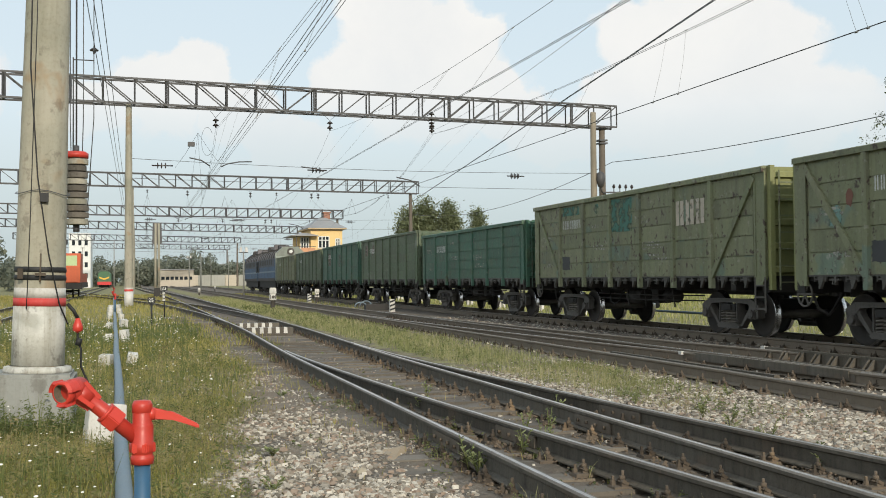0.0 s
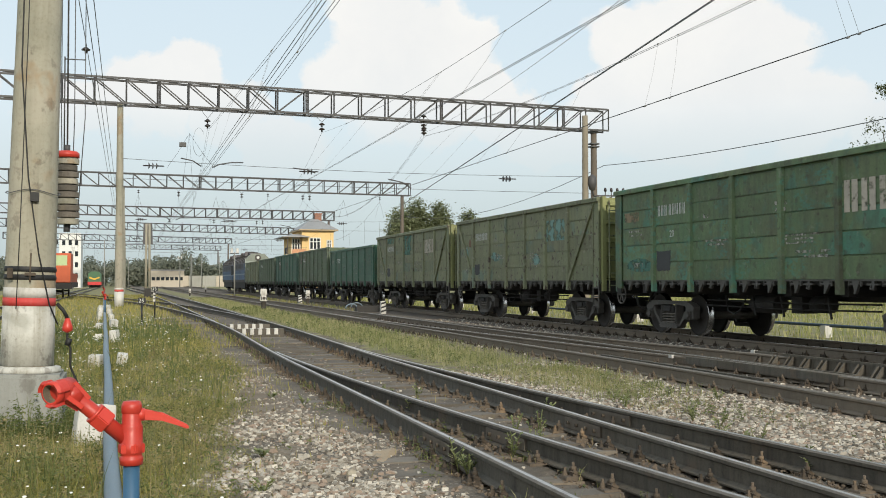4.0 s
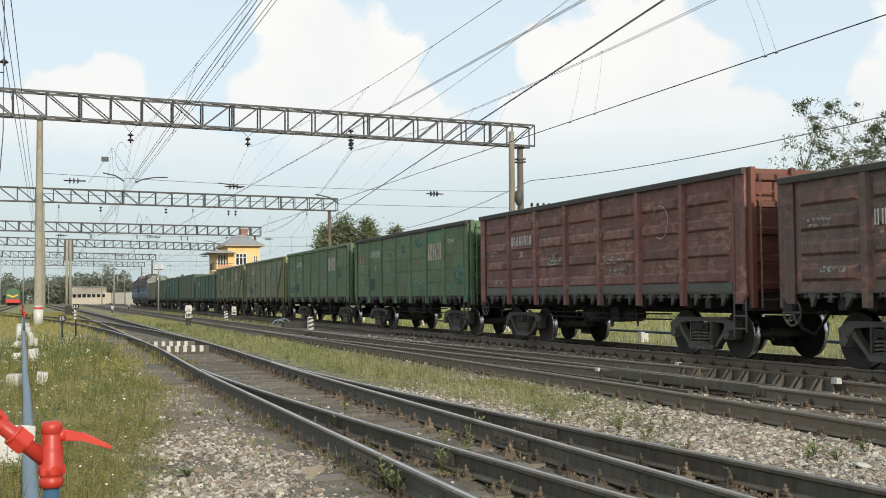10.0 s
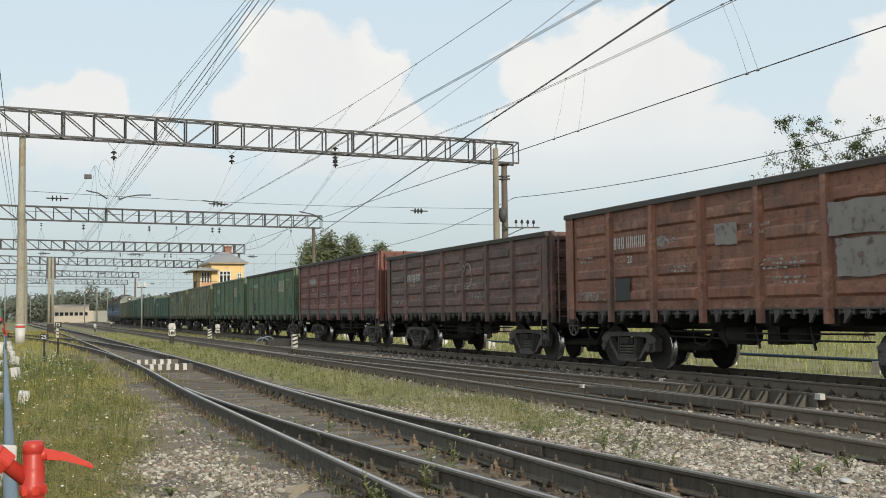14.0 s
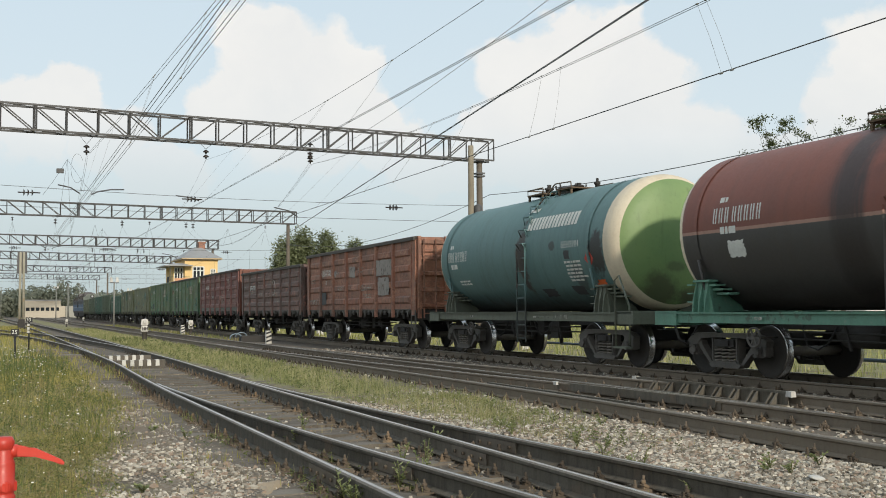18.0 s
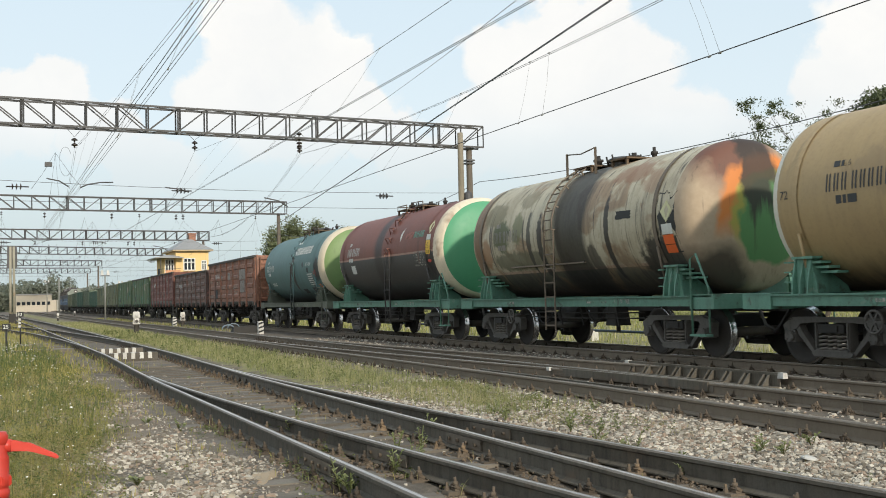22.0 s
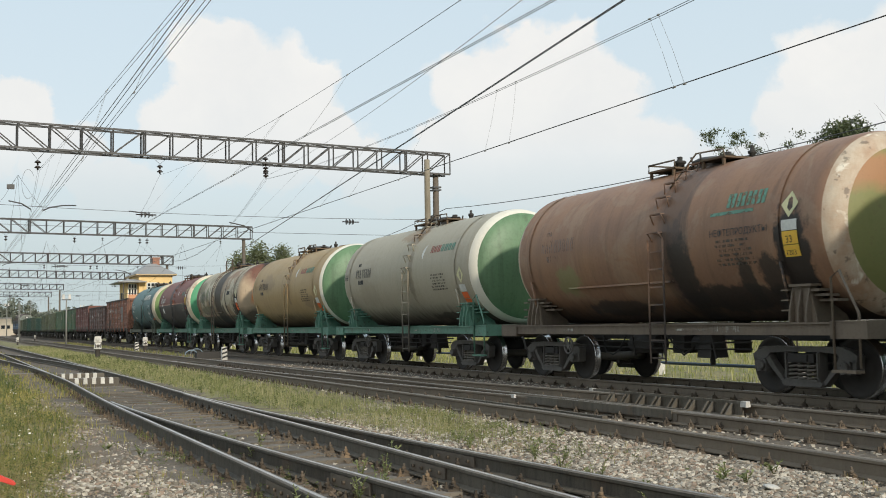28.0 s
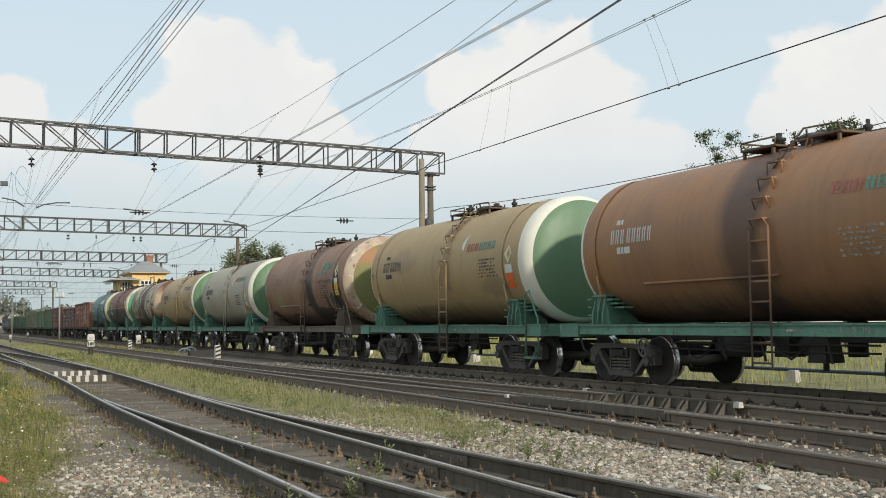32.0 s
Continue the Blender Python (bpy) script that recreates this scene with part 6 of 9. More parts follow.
def locomotive():
    """Two-section diesel locomotive."""
    blue = worn("locomotive blue", (0.06, 0.125, 0.225), dirt=(0.03, 0.036, 0.048), amount=0.95, scale=1.2, streak=0.9)
    front = worn("locomotive grey-green cab paint", (0.23, 0.255, 0.215), dirt=(0.08, 0.08, 0.07), amount=0.6, scale=1.5)
    upper = worn("locomotive sooty upper side", (0.085, 0.10, 0.13), dirt=(0.03, 0.03, 0.034), amount=0.9, scale=1.2, streak=0.9)
    pale = worn("locomotive pale stripe", (0.24, 0.31, 0.38), amount=0.6, scale=2.0)
    roof = worn("locomotive roof", (0.125, 0.112, 0.118), dirt=(0.035, 0.032, 0.032), amount=0.9, scale=1.2, streak=0.9)
    top = thing("locomotive", (0, 0, 0), "blue two-section diesel locomotive with grey roof", "locomotive")
    for s in (-1, 1):
        c = s * 8.35
        half = [(1.48, 3.35), (1.42, 3.66), (1.27, 3.93), (1.02, 4.15), (0.7, 4.32), (0.3, 4.42)]
        half = half + [(-x, z) for x, z in half[::-1]]
        bm = B()
        box(bm, -1.48, 1.48, c - 8.0, c + 8.0, 1.25, 3.35)
        body = part("body", bm, blue, top)
        bm = B()
        prism(bm, half, "y", c - 7.9, c + 7.9)
        part("roof", bm, roof, top)
        bm = B()
        box(bm, -1.5, 1.5, c - 8.02, c + 8.02, 2.05, 2.2)
        part("stripe", bm, pale, body)
        bm = B()
        box(bm, -1.495, 1.495, c - 7.6, c + 7.6, 2.62, 3.36)
        part("upper_band", bm, upper, body)
        for k in range(7):
            for q in (-1, 1):
                bm = B()
                box(bm, min(q * 1.48, q * 1.51), max(q * 1.48, q * 1.51), c - 5.6 + k * 1.7, c - 4.7 + k * 1.7, 2.8, 3.3)
                part("window", bm, M["rim"], body)
        bm = B()
        box(bm, -1.505, 1.505, min(c - s * 8.0, c - s * 6.6), max(c - s * 8.0, c - s * 6.6), 2.1, 3.3)
        part("end_louvre", bm, M["under"], body)
        bm = B()
        box(bm, -1.49, 1.49, c - 7.9, c + 7.9, 1.2, 1.5)
        part("skirt", bm, M["rim"], body)
        for k in range(8):
            bm = B()
            q = c - 7.0 + k * 2.0
            prism(bm, [(1.04 * x, 0.05 + z) for x, z in half], "y", q - 0.07, q + 0.07)
            part("roof_hoop", bm, M["under"], top)
        for k in range(3):
            bm = B()
            rod(bm, (0, c - 4 + k * 3.4, 4.3), (0, c - 4 + k * 3.4, 4.62), 0.62, n=18)
            part("roof_fan", bm, roof, top)
        bm = B()
        box(bm, -0.5, 0.5, c + s * 2.0 - 1.2, c + s * 2.0 + 1.2, 4.4, 4.75)
        part("exhaust_housing", bm, M["under"], top)
        # cab front with sloping windscreen
        bm = B()
        y0 = c + s * 8.0
        pts = [(y0, 1.25), (y0 + s * 0.5, 1.3), (y0 + s * 0.6, 2.6), (y0 + s * 0.25, 3.5), (y0, 3.9)]
        prism(bm, pts if s > 0 else pts[::-1], "x", -1.45, 1.45)
        cab = part("cab_front", bm, blue if s > 0 else front, top)
        bm = B()
        pts = [(-1.42, 3.35), (1.42, 3.35), (1.25, 3.95), (0.7, 4.45), (-0.7, 4.45), (-1.25, 3.95)]
        prism(bm, pts, "y", min(y0 - s * 1.2, y0 + s * 0.2), max(y0 - s * 1.2, y0 + s * 0.2))
        part("cab_brow", bm, blue if s > 0 else front, cab)
        bm = B()
        rod(bm, (0, y0 + s * 0.15, 4.0), (0, y0 + s * 0.30, 4.0), 0.36, 0.34, n=16)
        part("headlight_hood", bm, M["rim"], cab)
        bm = B()
        rod(bm, (0, y0 + s * 0.28, 4.0), (0, y0 + s * 0.36, 4.0), 0.17, 0.15, n=14)
        part("headlight", bm, M["mark_white"], cab, "round white headlight")
        bm = B()
        box(bm, -1.1, 1.1, min(y0 + s * 0.42, y0 + s * 0.52), max(y0 + s * 0.42, y0 + s * 0.52), 2.75, 3.25)
        part("windscreen", bm, M["under"], cab)
        for k in range(9):
            bm = B()
            q = c - 7 + k * 1.75
            hh = 4.45 + 0.13 * ((k * 5) % 4)
            box(bm, -0.9 + 0.2 * (k % 3), 0.8 - 0.15 * (k % 4), q - 0.5, q + 0.35, 4.3, hh, top=(0.08, 0.08))
            part("roof_box", bm, roof if k % 2 else M["under"], top)
        bm = B()
        box(bm, -1.35, 1.35, c - 7.4, c + 7.4, 0.55, 1.25)
        part("fuel_tank", bm, M["under"], top)
        for q in (-5.2, 5.2):
            bm = B()
            for sx in (-1, 1):
                box(bm, sx * 1.02 - 0.08, sx * 1.02 + 0.08, c + q - 2.2, c + q + 2.2, 0.35, 0.8, top=(0, 0.3))
            bg = part("bogie", bm, M["under"], top)
            for w in (-1.8, 0.0, 1.8):
                ws = place("wheelset", WHEELSET, bg, "", (0, c + q + w, WR))
                WHEELS.append((ws, c + q + w))
    return top


build_train()


# ---------------------------------------------------------------- overhead line portals
ZT, ZB = 13.37, 11.92
GANTRY = [(65.0, 67.9, 31.8), (121.5, 125.5, 32.8), (174.5, 180.0, 33.8), (222.0, 237.0, 36.0), (285.0, 298.0, 27.6), (350.0, 362.0, 30.0)]


def concrete_mast(parent, x, y, z1, r0, r1, name="mast", banded=False, mat="concrete"):
    bm = B()
    prof = [(r0, -0.3)] + [(r0 + (r1 - r0) * k / 10, z1 * k / 10) for k in range(1, 11)] + [(0.0, z1)]
    mis = [0] * (len(prof) - 1)
    lathe(bm, prof, 18, "z", (x, y, 0.0), mis)
    ob = part(name, bm, M[mat], parent)
    if banded:
        for z0, z2, key in ((0.05, 1.0, "white"), (1.0, 1.12, "bandred"), (1.12, 1.22, "white")):
            bm = B()
            rr = lambda z: r0 + (r1 - r0) * z / z1 + 0.006
            lathe(bm, [(rr(z0) - 0.02, z0), (rr(z0), z0), (rr(z2), z2), (rr(z2) - 0.02, z2)], 18, "z", (x, y, 0.0))
            part("band", bm, M[key], ob)
    return ob


def portal(i, yl, yr, xr):
    left = -16.0 - i * 3
    top = thing("gantry", (0, 0, 0), "grey steel lattice portal over the tracks on concrete masts", "gantry", "overhead line gantries")
    slope = (yr - yl) / (xr + 0.4)
    at = lambda x, dy, z: Vector((x, yl + (x + 0.4) * slope + dy, z))
    w = 0.45
    t = 0.055 if i < 2 else 0.075
    for dy in (-w, w):
        for z in (ZB, ZT):
            bm = B()
            bar(bm, at(left, dy, z), at(xr, dy, z), t * 2, t * 2)
            part("chord", bm, M["steel"], top)
    n = int((xr - left) / 1.75)
    for face, dy in (("front", -w), ("back", w)):
        bm = B()
        for k in range(n + 1):
            x = left + (xr - left) * k / n
            bar(bm, at(x, dy, ZB), at(x, dy, ZT), t * 1.3, t * 1.3)
            if k < n:
                x2 = left + (xr - left) * (k + 1) / n
                a, b = (ZT, ZB) if x < 8 else (ZB, ZT)
                bar(bm, at(x, dy, a), at(x2, dy, b), t * 1.2, t * 1.2)
                if face == "front" and i < 2:
                    bar(bm, at(x, -w, ZB), at(x2, w, ZB), t, t)
                    bar(bm, at(x, -w, ZT), at(x2, w, ZT), t, t)
        part("lattice", bm, M["steel"], top)
    for k in range(0, n + 1, 5):
        x = left + (xr - left) * k / n
        bm = B()
        bar(bm, at(x, -w, ZT), at(x, w, ZT), t * 1.5, t * 1.5)
        bar(bm, at(x, -w, ZB), at(x, w, ZB), t * 1.5, t * 1.5)
        bar(bm, at(x + 0.12, -w, ZB), at(x + 0.12, -w, ZT), t * 1.5, t * 1.5)
        part("splice", bm, M["steel"], top)
    p = at(-0.4, 0, 0)
    concrete_mast(top, p.x, p.y, ZB + 0.02, 0.26, 0.17, banded=(i == 0))
    p = at(xr - 0.95, 0, 0)
    m = concrete_mast(top, p.x, p.y, ZB + 0.02, 0.27, 0.2, mat="mast_dark")
    if i == 0:
        for z in (ZB - 0.1, ZB - 0.9, ZB - 1.1):
            bm = B()
            box(bm, p.x - 0.3, p.x + 0.3, p.y - 0.3, p.y + 0.3, z - 0.06, z + 0.04)
            part("collar", bm, M["steel"], m)
        p2 = at(xr - 1.9, -0.6, 0)
        concrete_mast(top, p2.x, p2.y, ZB + 0.9, 0.25, 0.19, mat="mast_tan")
    return top


for gi, (a, b, c) in enumerate(GANTRY):
    portal(gi, a, b, c)

GX = lambda i, x: GANTRY[i][0] + (x + 0.4) * (GANTRY[i][1] - GANTRY[i][0]) / (GANTRY[i][2] + 0.4)


def insulator(parent, p, n=3, s=1.0, name="insulator"):
    bm = B()
    for k in range(n):
        z = -0.30 * s * (k + 0.5)
        lathe(bm, [(0.0, z + 0.12 * s), (0.06 * s, z + 0.10 * s), (0.19 * s, z), (0.17 * s, z - 0.04 * s), (0.05 * s, z - 0.05 * s), (0.05 * s, z - 0.16 * s), (0.0, z - 0.17 * s)], 12, "z", p)
    return part(name, bm, M["insul"], parent)


# suspension points of the carrying wires at the further portals
HANG = [(5.5, 12.5, 19.6, 20.4), (6.5, 13.5, 20.5, 21.5)]


def line_of(label, x0, zc, plan, curve, rank, pairs=1, twin=1, contact=True, discs=2, name="overhead_line", drops=()):
    """Contact wires of one track with the carrying wire, hung in a curve from the portals, and its droppers."""
    top = thing(name, (0, 0, 0), label, "overhead wire", "overhead wires")
    px = lambda y: plan[0] + plan[1] * y
    pz = lambda y: curve[0] + max(0.0, curve[1] * y) + curve[2] * y * y
    if contact:
        for q in range(pairs):
            bm = B()
            path_rod(bm, [(x0 + 0.09 * q, y, zc + 0.02 * q) for y in (-48, 20, 60, 120, 200, 362)], 0.0065, 5)
            part("contact_wire", bm, M["wire"], top)
    yp = GX(0, px(66.0))
    for q in range(twin):
        bm = B()
        pts = [(px(y) + 0.09 * q, y, pz(y)) for y in np.linspace(-45, yp, 40)]
        a = Vector(pts[-1])
        for i, row in enumerate(HANG):
            b = Vector((row[rank], GX(i + 1, row[rank]), ZB - 0.95))
            for k in range(1, 15):
                t = k / 14
                p = a.lerp(b, t)
                pts.append((p.x, p.y, p.z - 3.4 * 4 * t * (1 - t)))
            a = b
        path_rod(bm, pts, 0.0068, 5)
        part("carrying_wire", bm, M["wire"], top)
    if contact:
        for y in drops:
            bm = B()
            a, b = Vector((x0, y, zc - 0.02)), Vector((px(y), y + 0.12, pz(y)))
            path_rod(bm, [a, a.lerp(b, 0.5) + Vector((0.03, 0, 0)), b], 0.0035, 4)
            rod(bm, a - Vector((0, 0.04, 0)), a + Vector((0, 0.04, 0)), 0.022, n=6)
            rod(bm, b - Vector((0, 0.03, 0)), b + Vector((0, 0.03, 0)), 0.02, n=6)
            part("dropper", bm, M["dropper"], top)
    ends = [(px(yp), yp, pz(yp))] + [(row[rank], GX(i + 1, row[rank]), ZB - 0.95) for i, row in enumerate(HANG)]
    for k, (x, y, z) in enumerate(ends):
        n = discs if k == 0 else 2
        insulator(top, Vector((x, y, z + 0.05 + 0.30 * n)), n)
        bm = B()
        for s in (-1, 1):
            rod(bm, (x + s * 0.45, y, ZB), (x, y, z + 0.05 + 0.30 * n), 0.012, n=5)
        part("hanger", bm, M["wire"], top)
    return top


line_of("contact and twin carrying wires above the train", XC, 6.33, (11.065, 0.11), (7.295, 0.0129, 0.00063), 2, 2, 2, drops=(10.9, 17.4, 17.75, 24.9, 26.3, 32.6, 37.4, 40.8, 48.0, 55.0))
line_of("contact and carrying wires above the middle track", 8.1, 6.33, (7.811, 0.0578), (7.459, 0.0018, 0.00075), 1, 2, drops=(7.5, 13.0, 25.7, 33.0, 33.4, 46.0, 55.0))
line_of("contact and carrying wires above the near track", 3.36, 6.33, (3.5, 0.0169), (6.405, 0.0572, 0.00013), 0, 2, 2, drops=(14.0, 22.0, 31.0, 31.4, 45.0, 54.0))
line_of("crossing carrying wire above the turnout", 0, 0, (6.98, 0.171), (7.24, 0.0205, 0.00057), 3, 1, 1, False, 4)

# cross-span wires hung below each portal
for i in range(4):
    top = thing("cross_span", (0, 0, 0), "cross-span wires with strain insulators below the gantry", "overhead wire", "cross-span wires")
    for z, sg in ((8.75, 0.25), (7.6, 0.1)):
        bm = B()
        pts = [(-0.4 + (GANTRY[i][2] - 0.6) * t, 0, 0) for t in np.linspace(0, 1, 17)]
        pts = [(p[0], GX(i, p[0]), z - sg * math.sin(math.pi * k / 16)) for k, p in enumerate(pts)]
        path_rod(bm, pts, 0.014 if i < 2 else 0.02, 5)
        part("span_wire", bm, M["wire"], top)
    for x in (1.2, 10.5, 24.0):
        bm = B()
        for k in range(3):
            rod(bm, (x + k * 0.22, GX(i, x), 8.38), (x + k * 0.22 + 0.07, GX(i, x), 8.38), 0.2, 0.12, n=10)
        rod(bm, (x - 0.3, GX(i, x), 8.38), (x + 0.9, GX(i, x), 8.38), 0.04, n=6)
        part("strain_insulator", bm, M["insul"], top)
    if i < 2:
        # bent registration arms on the cross span
        k = 1.0 if i == 0 else 1.06
        for pts in ([(3.05, 8.89), (3.75, 8.76), (4.25, 8.44)], [(6.74, 8.77), (6.0, 8.74), (5.3, 8.6), (4.9, 8.4)], [(9.79, 8.55), (10.7, 8.47), (11.2, 8.3)], [(15.96, 8.07), (16.9, 7.9), (17.5, 7.54)]):
            bm = B()
            path_rod(bm, [(x * k, GX(i, x) - 0.1, z) for x, z in pts], 0.04, 6)
            part("registration_arm", bm, M["steel"], top)

# feeder wires that run along the yard
def loose_wires():
    def wire(label, pts, r=0.012):
        bm = B()
        path_rod(bm, pts, r, 5)
        ob = part("wire", bm, M["wire"])
        tagged(ob, label, "wire", "loose wires")
    sagged = lambda x, a, b, z, s: [(x, a + (b - a) * k / 14, z - s * 4 * (k / 14) * (1 - k / 14)) for k in range(15)]
    wire("slack black power line between concrete masts", sagged(31.7, 68, 12, 9.57, 0.95), 0.022)
    wire("slack black power line beyond the portal mast", sagged(31.7, 68, 126, 9.57, 1.6), 0.022)
    for dx in (0.0, 0.22):
        wire("crossing contact wire above the turnout", [(9.5 + 0.142 * (y - 16) + dx * 0.3, y, 6.33 + dx * 0.1) for y in (-30, 16, 47, 68)], 0.009)
    for x, z in ((3.14, 6.33), (3.22, 6.33), (-0.69, 6.33), (-0.56, 6.33), (-0.83, 6.5)):
        wire("overhead wire along the near tracks", [(x, -40, z), (x, 30, z), (x, 66, z), (x, 190, z)], 0.008)


loose_wires()


def far_catenary():
    """Carrying wires with droppers over the further spans of the yard."""
    for i, xs in ((1, (-6.0, 1.2, 9.6, 15.5, 24.5, 29.0)), (2, (-8.0, 2.0, 8.5, 16.5, 23.0, 28.0)), (3, (-6.0, 3.5, 11.0, 17.0, 22.5))):
        for k, x in enumerate(xs):
            top = thing("far_line", (0, 0, 0), "carrying wire with droppers over the far yard", "overhead wire", "far overhead wires")
            a, b = Vector((x, GX(i, x), ZB - 0.8)), Vector((x * 0.97 + 0.3, GX(i + 1, x), ZB - 0.8))
            sag = lambda t: a.lerp(b, t) - Vector((0, 0, 3.6 * 4 * t * (1 - t)))
            bm = B()
            path_rod(bm, [sag(t) for t in np.linspace(0, 1, 15)], 0.011, 4)
            part("carrying_wire", bm, M["wire"], top)
            for t in (0.15, 0.32, 0.68, 0.85):
                p = sag(t)
                bm = B()
                path_rod(bm, [p, (p.x, p.y, 6.4)], 0.008, 4)
                part("dropper", bm, M["wire"], top)
            if k % 2:
                insulator(top, a + Vector((0, 0, 0.55)), 2, 0.7)
            bm = B()
            for q in (-0.5, 0.5):
                rod(bm, (a.x + q, a.y, 9.2), a, 0.009, n=4)
            rod(bm, (a.x, a.y, 6.4), (a.x, a.y, 8.5), 0.014, n=4)
            part("bridle", bm, M["wire"], top)


far_catenary()


def hanging_gear():
    """Bridles, jumper loops and small boxes below the first two portals."""
    for i, x, z in ((0, 3.55, 9.0), (1, 10.4, 9.3)):
        y = GX(i, x)
        top = thing("wire_bridle", (0, 0, 0), "thin bridle wires below the gantry", "overhead wire", "wire bridles")
        for k, (dx, zb) in enumerate(((-1.3, 8.3), (1.5, 8.35), (0.25, 6.4), (-0.35, 7.6))):
            bm = B()
            path_rod(bm, [(x, y, z + 1.4), (x + dx * 0.55, y + 0.05, (z + zb) / 2 + 0.5), (x + dx, y, zb)], 0.0085, 4)
            part("bridle", bm, M["wire"], top)
        if x > 5:
            continue
        bm = B()
        path_rod(bm, [(x + 0.55 + 0.35 * math.cos(a), y - 0.05, z + 0.9 + 0.85 * math.sin(a)) for a in np.linspace(0.6, 5.6, 14)], 0.009, 4)
        part("jumper_loop", bm, M["wire"], top)
    box_at = thing("feeder_box", (0, 0, 0), "small grey switch box hung among the wires", "switch box")
    bm = B()
    box(bm, 2.95, 3.35, 64.9, 65.15, 9.55, 9.8)
    part("case", bm, M["steel"], box_at)


hanging_gear()


# ---------------------------------------------------------------- check rail, frog and switch details
def turnout_details():
    top = thing("check_rail", (0, 0, 0), "check rail with spacer blocks and white painted ends", "check rail")
    bm = B()
    box(bm, 10.60, 10.66, 12.6, 16.6, RT + 0.0, RT + 0.04)
    box(bm, 10.62, 10.64, 12.6, 16.6, RT - 0.17, RT + 0.0)
    box(bm, 10.44, 10.62, 12.6, 16.6, RT - 0.19, RT - 0.16)
    part("bar", bm, M["rail_side"], top)
    for k in range(9):
        bm = B()
        y = 12.85 + k * 0.44
        for o in (-0.05, 0.06):
            prism(bm, [(10.45, RT - 0.16), (10.62, RT - 0.16), (10.62, RT + 0.005), (10.58, RT + 0.005)], "y", y + o - 0.014, y + o + 0.014)
        part("spacer", bm, M["rail_side"], top)
    for y in (12.5, 16.6):
        bm = B()
        box(bm, 10.585, 10.675, y - 0.02, y + 0.11, RT - 0.04, RT + 0.045, top=(0.008, 0.008))
        part("end_piece", bm, M["white"], top, "white painted end")
    top = thing("check_rail", (0, 0, 0), "second check rail beside the outer rail", "check rail")
    bm = B()
    box(bm, 7.84, 7.90, 12.3, 17.0, RT - 0.14, RT + 0.005)
    part("bar", bm, M["rail_side"], top)
    bm = B()
    box(bm, 7.83, 7.91, 12.05, 12.3, RT - 0.10, RT + 0.008)
    part("end_piece", bm, M["sleeper"], top)
    top = thing("frog", (0, 0, 0), "cast crossing frog with wing rails", "rail crossing")
    for s, x0, x1 in ((-1, 8.95, 9.12), (1, 9.30, 9.38)):
        bm = B()
        v = [(x0, 16.5), (x0 + 0.06, 16.5), (x1 + 0.06, 12.3), (x1, 12.3)]
        prism(bm, v[::-1], "z", RT - 0.12, RT + 0.003)
        part("wing_rail", bm, [M["rail_side"]], top)
    bm = B()
    prism(bm, [(9.19, 14.6), (9.24, 14.6), (9.30, 12.2), (9.14, 12.2)][::-1], "z", RT - 0.14, RT + 0.001)
    part("nose", bm, M["rail_dull"], top)
    bm = B()
    box(bm, 8.90, 8.96, 16.45, 16.56, RT - 0.05, RT + 0.006)
    part("end_piece", bm, M["white"], top, "white painted end")
    # fishplates with bolts at rail joints of the near turnout
    for x, y, turn in ((line1(8.7), 8.7, 0), (line1(8.8) + d1(8.8), 8.8, 1), (line1(9.3) + 2 * GA, 9.3, 0), (line1(9.9) + 2 * GA + d1(9.9), 9.9, 1)):
        top = thing("fishplate", pose(x, y, RT, 0, 0, turn * math.degrees(math.atan(2 * K1 * (S1 - y)))), "bolted fishplate at a rail joint", "fishplate", "fishplates")
        for s in (-1, 1):
            bm = B()
            box(bm, min(s * 0.012, s * 0.034), max(s * 0.012, s * 0.034), -0.4, 0.4, -0.145, -0.045)
            pl = part("plate", bm, M["rail_dull"], top)
            for k in range(4):
                bm = B()
                rod(bm, (s * 0.03, -0.3 + 0.2 * k, -0.095), (s * 0.058, -0.3 + 0.2 * k, -0.095), 0.018, n=6, smooth=False)
                part("bolt", bm, M["fast"], pl)
    # painted marker beams between the switch rails
    top = thing("marker_beam", (0, 0, 0), "dark beams with white painted blocks across the track", "track marker")
    for y, z, off in ((28.7, 0.12, 0.05), (31.6, 0.13, 0.0)):
        bm = B()
        box(bm, 2.80, 4.02, y - 0.1, y + 0.12, z - 0.05, z + 0.2)
        beam = part("beam", bm, M["sleeper"], top)
        for k in range(5):
            bm = B()
            x = 2.88 + off + k * 0.21
            box(bm, x, x + 0.10, y - 0.125, y + 0.125, z + 0.05, z + 0.205, top=(0.005, 0.01))
            part("white_block", bm, M["white"], beam, "white painted block")
    # tilted timber offcut beside the rail, round iron lid in the ballast
    bm = B()
    box(bm, -0.13, 0.13, -0.40, 0.40, -0.06, 0.0, top=(0.05, 0.08))
    bmesh.ops.subdivide_edges(bm, edges=bm.edges[:], cuts=3, use_grid_fill=True)
    for v in bm.verts:
        v.co += 0.025 * noise.noise_vector(v.co * 5)
    tagged(part("sleeper_end", bm, M["plank_tan"], None, "", pose(2.02, 8.75, 0.112, 3, -4, -24)), "worn tan concrete sleeper end bared beside the rail", "sleeper end")
    bm = B()
    lathe(bm, [(0.0, 0.0), (0.065, 0.0), (0.072, 0.008), (0.05, 0.018), (0.0, 0.024)], 14, "z")
    tagged(part("lid", bm, M["white"], None, "", pose(6.35, 7.2, 0.13, 10, 4, 0)), "small pale round lid lying in the ballast", "lid")
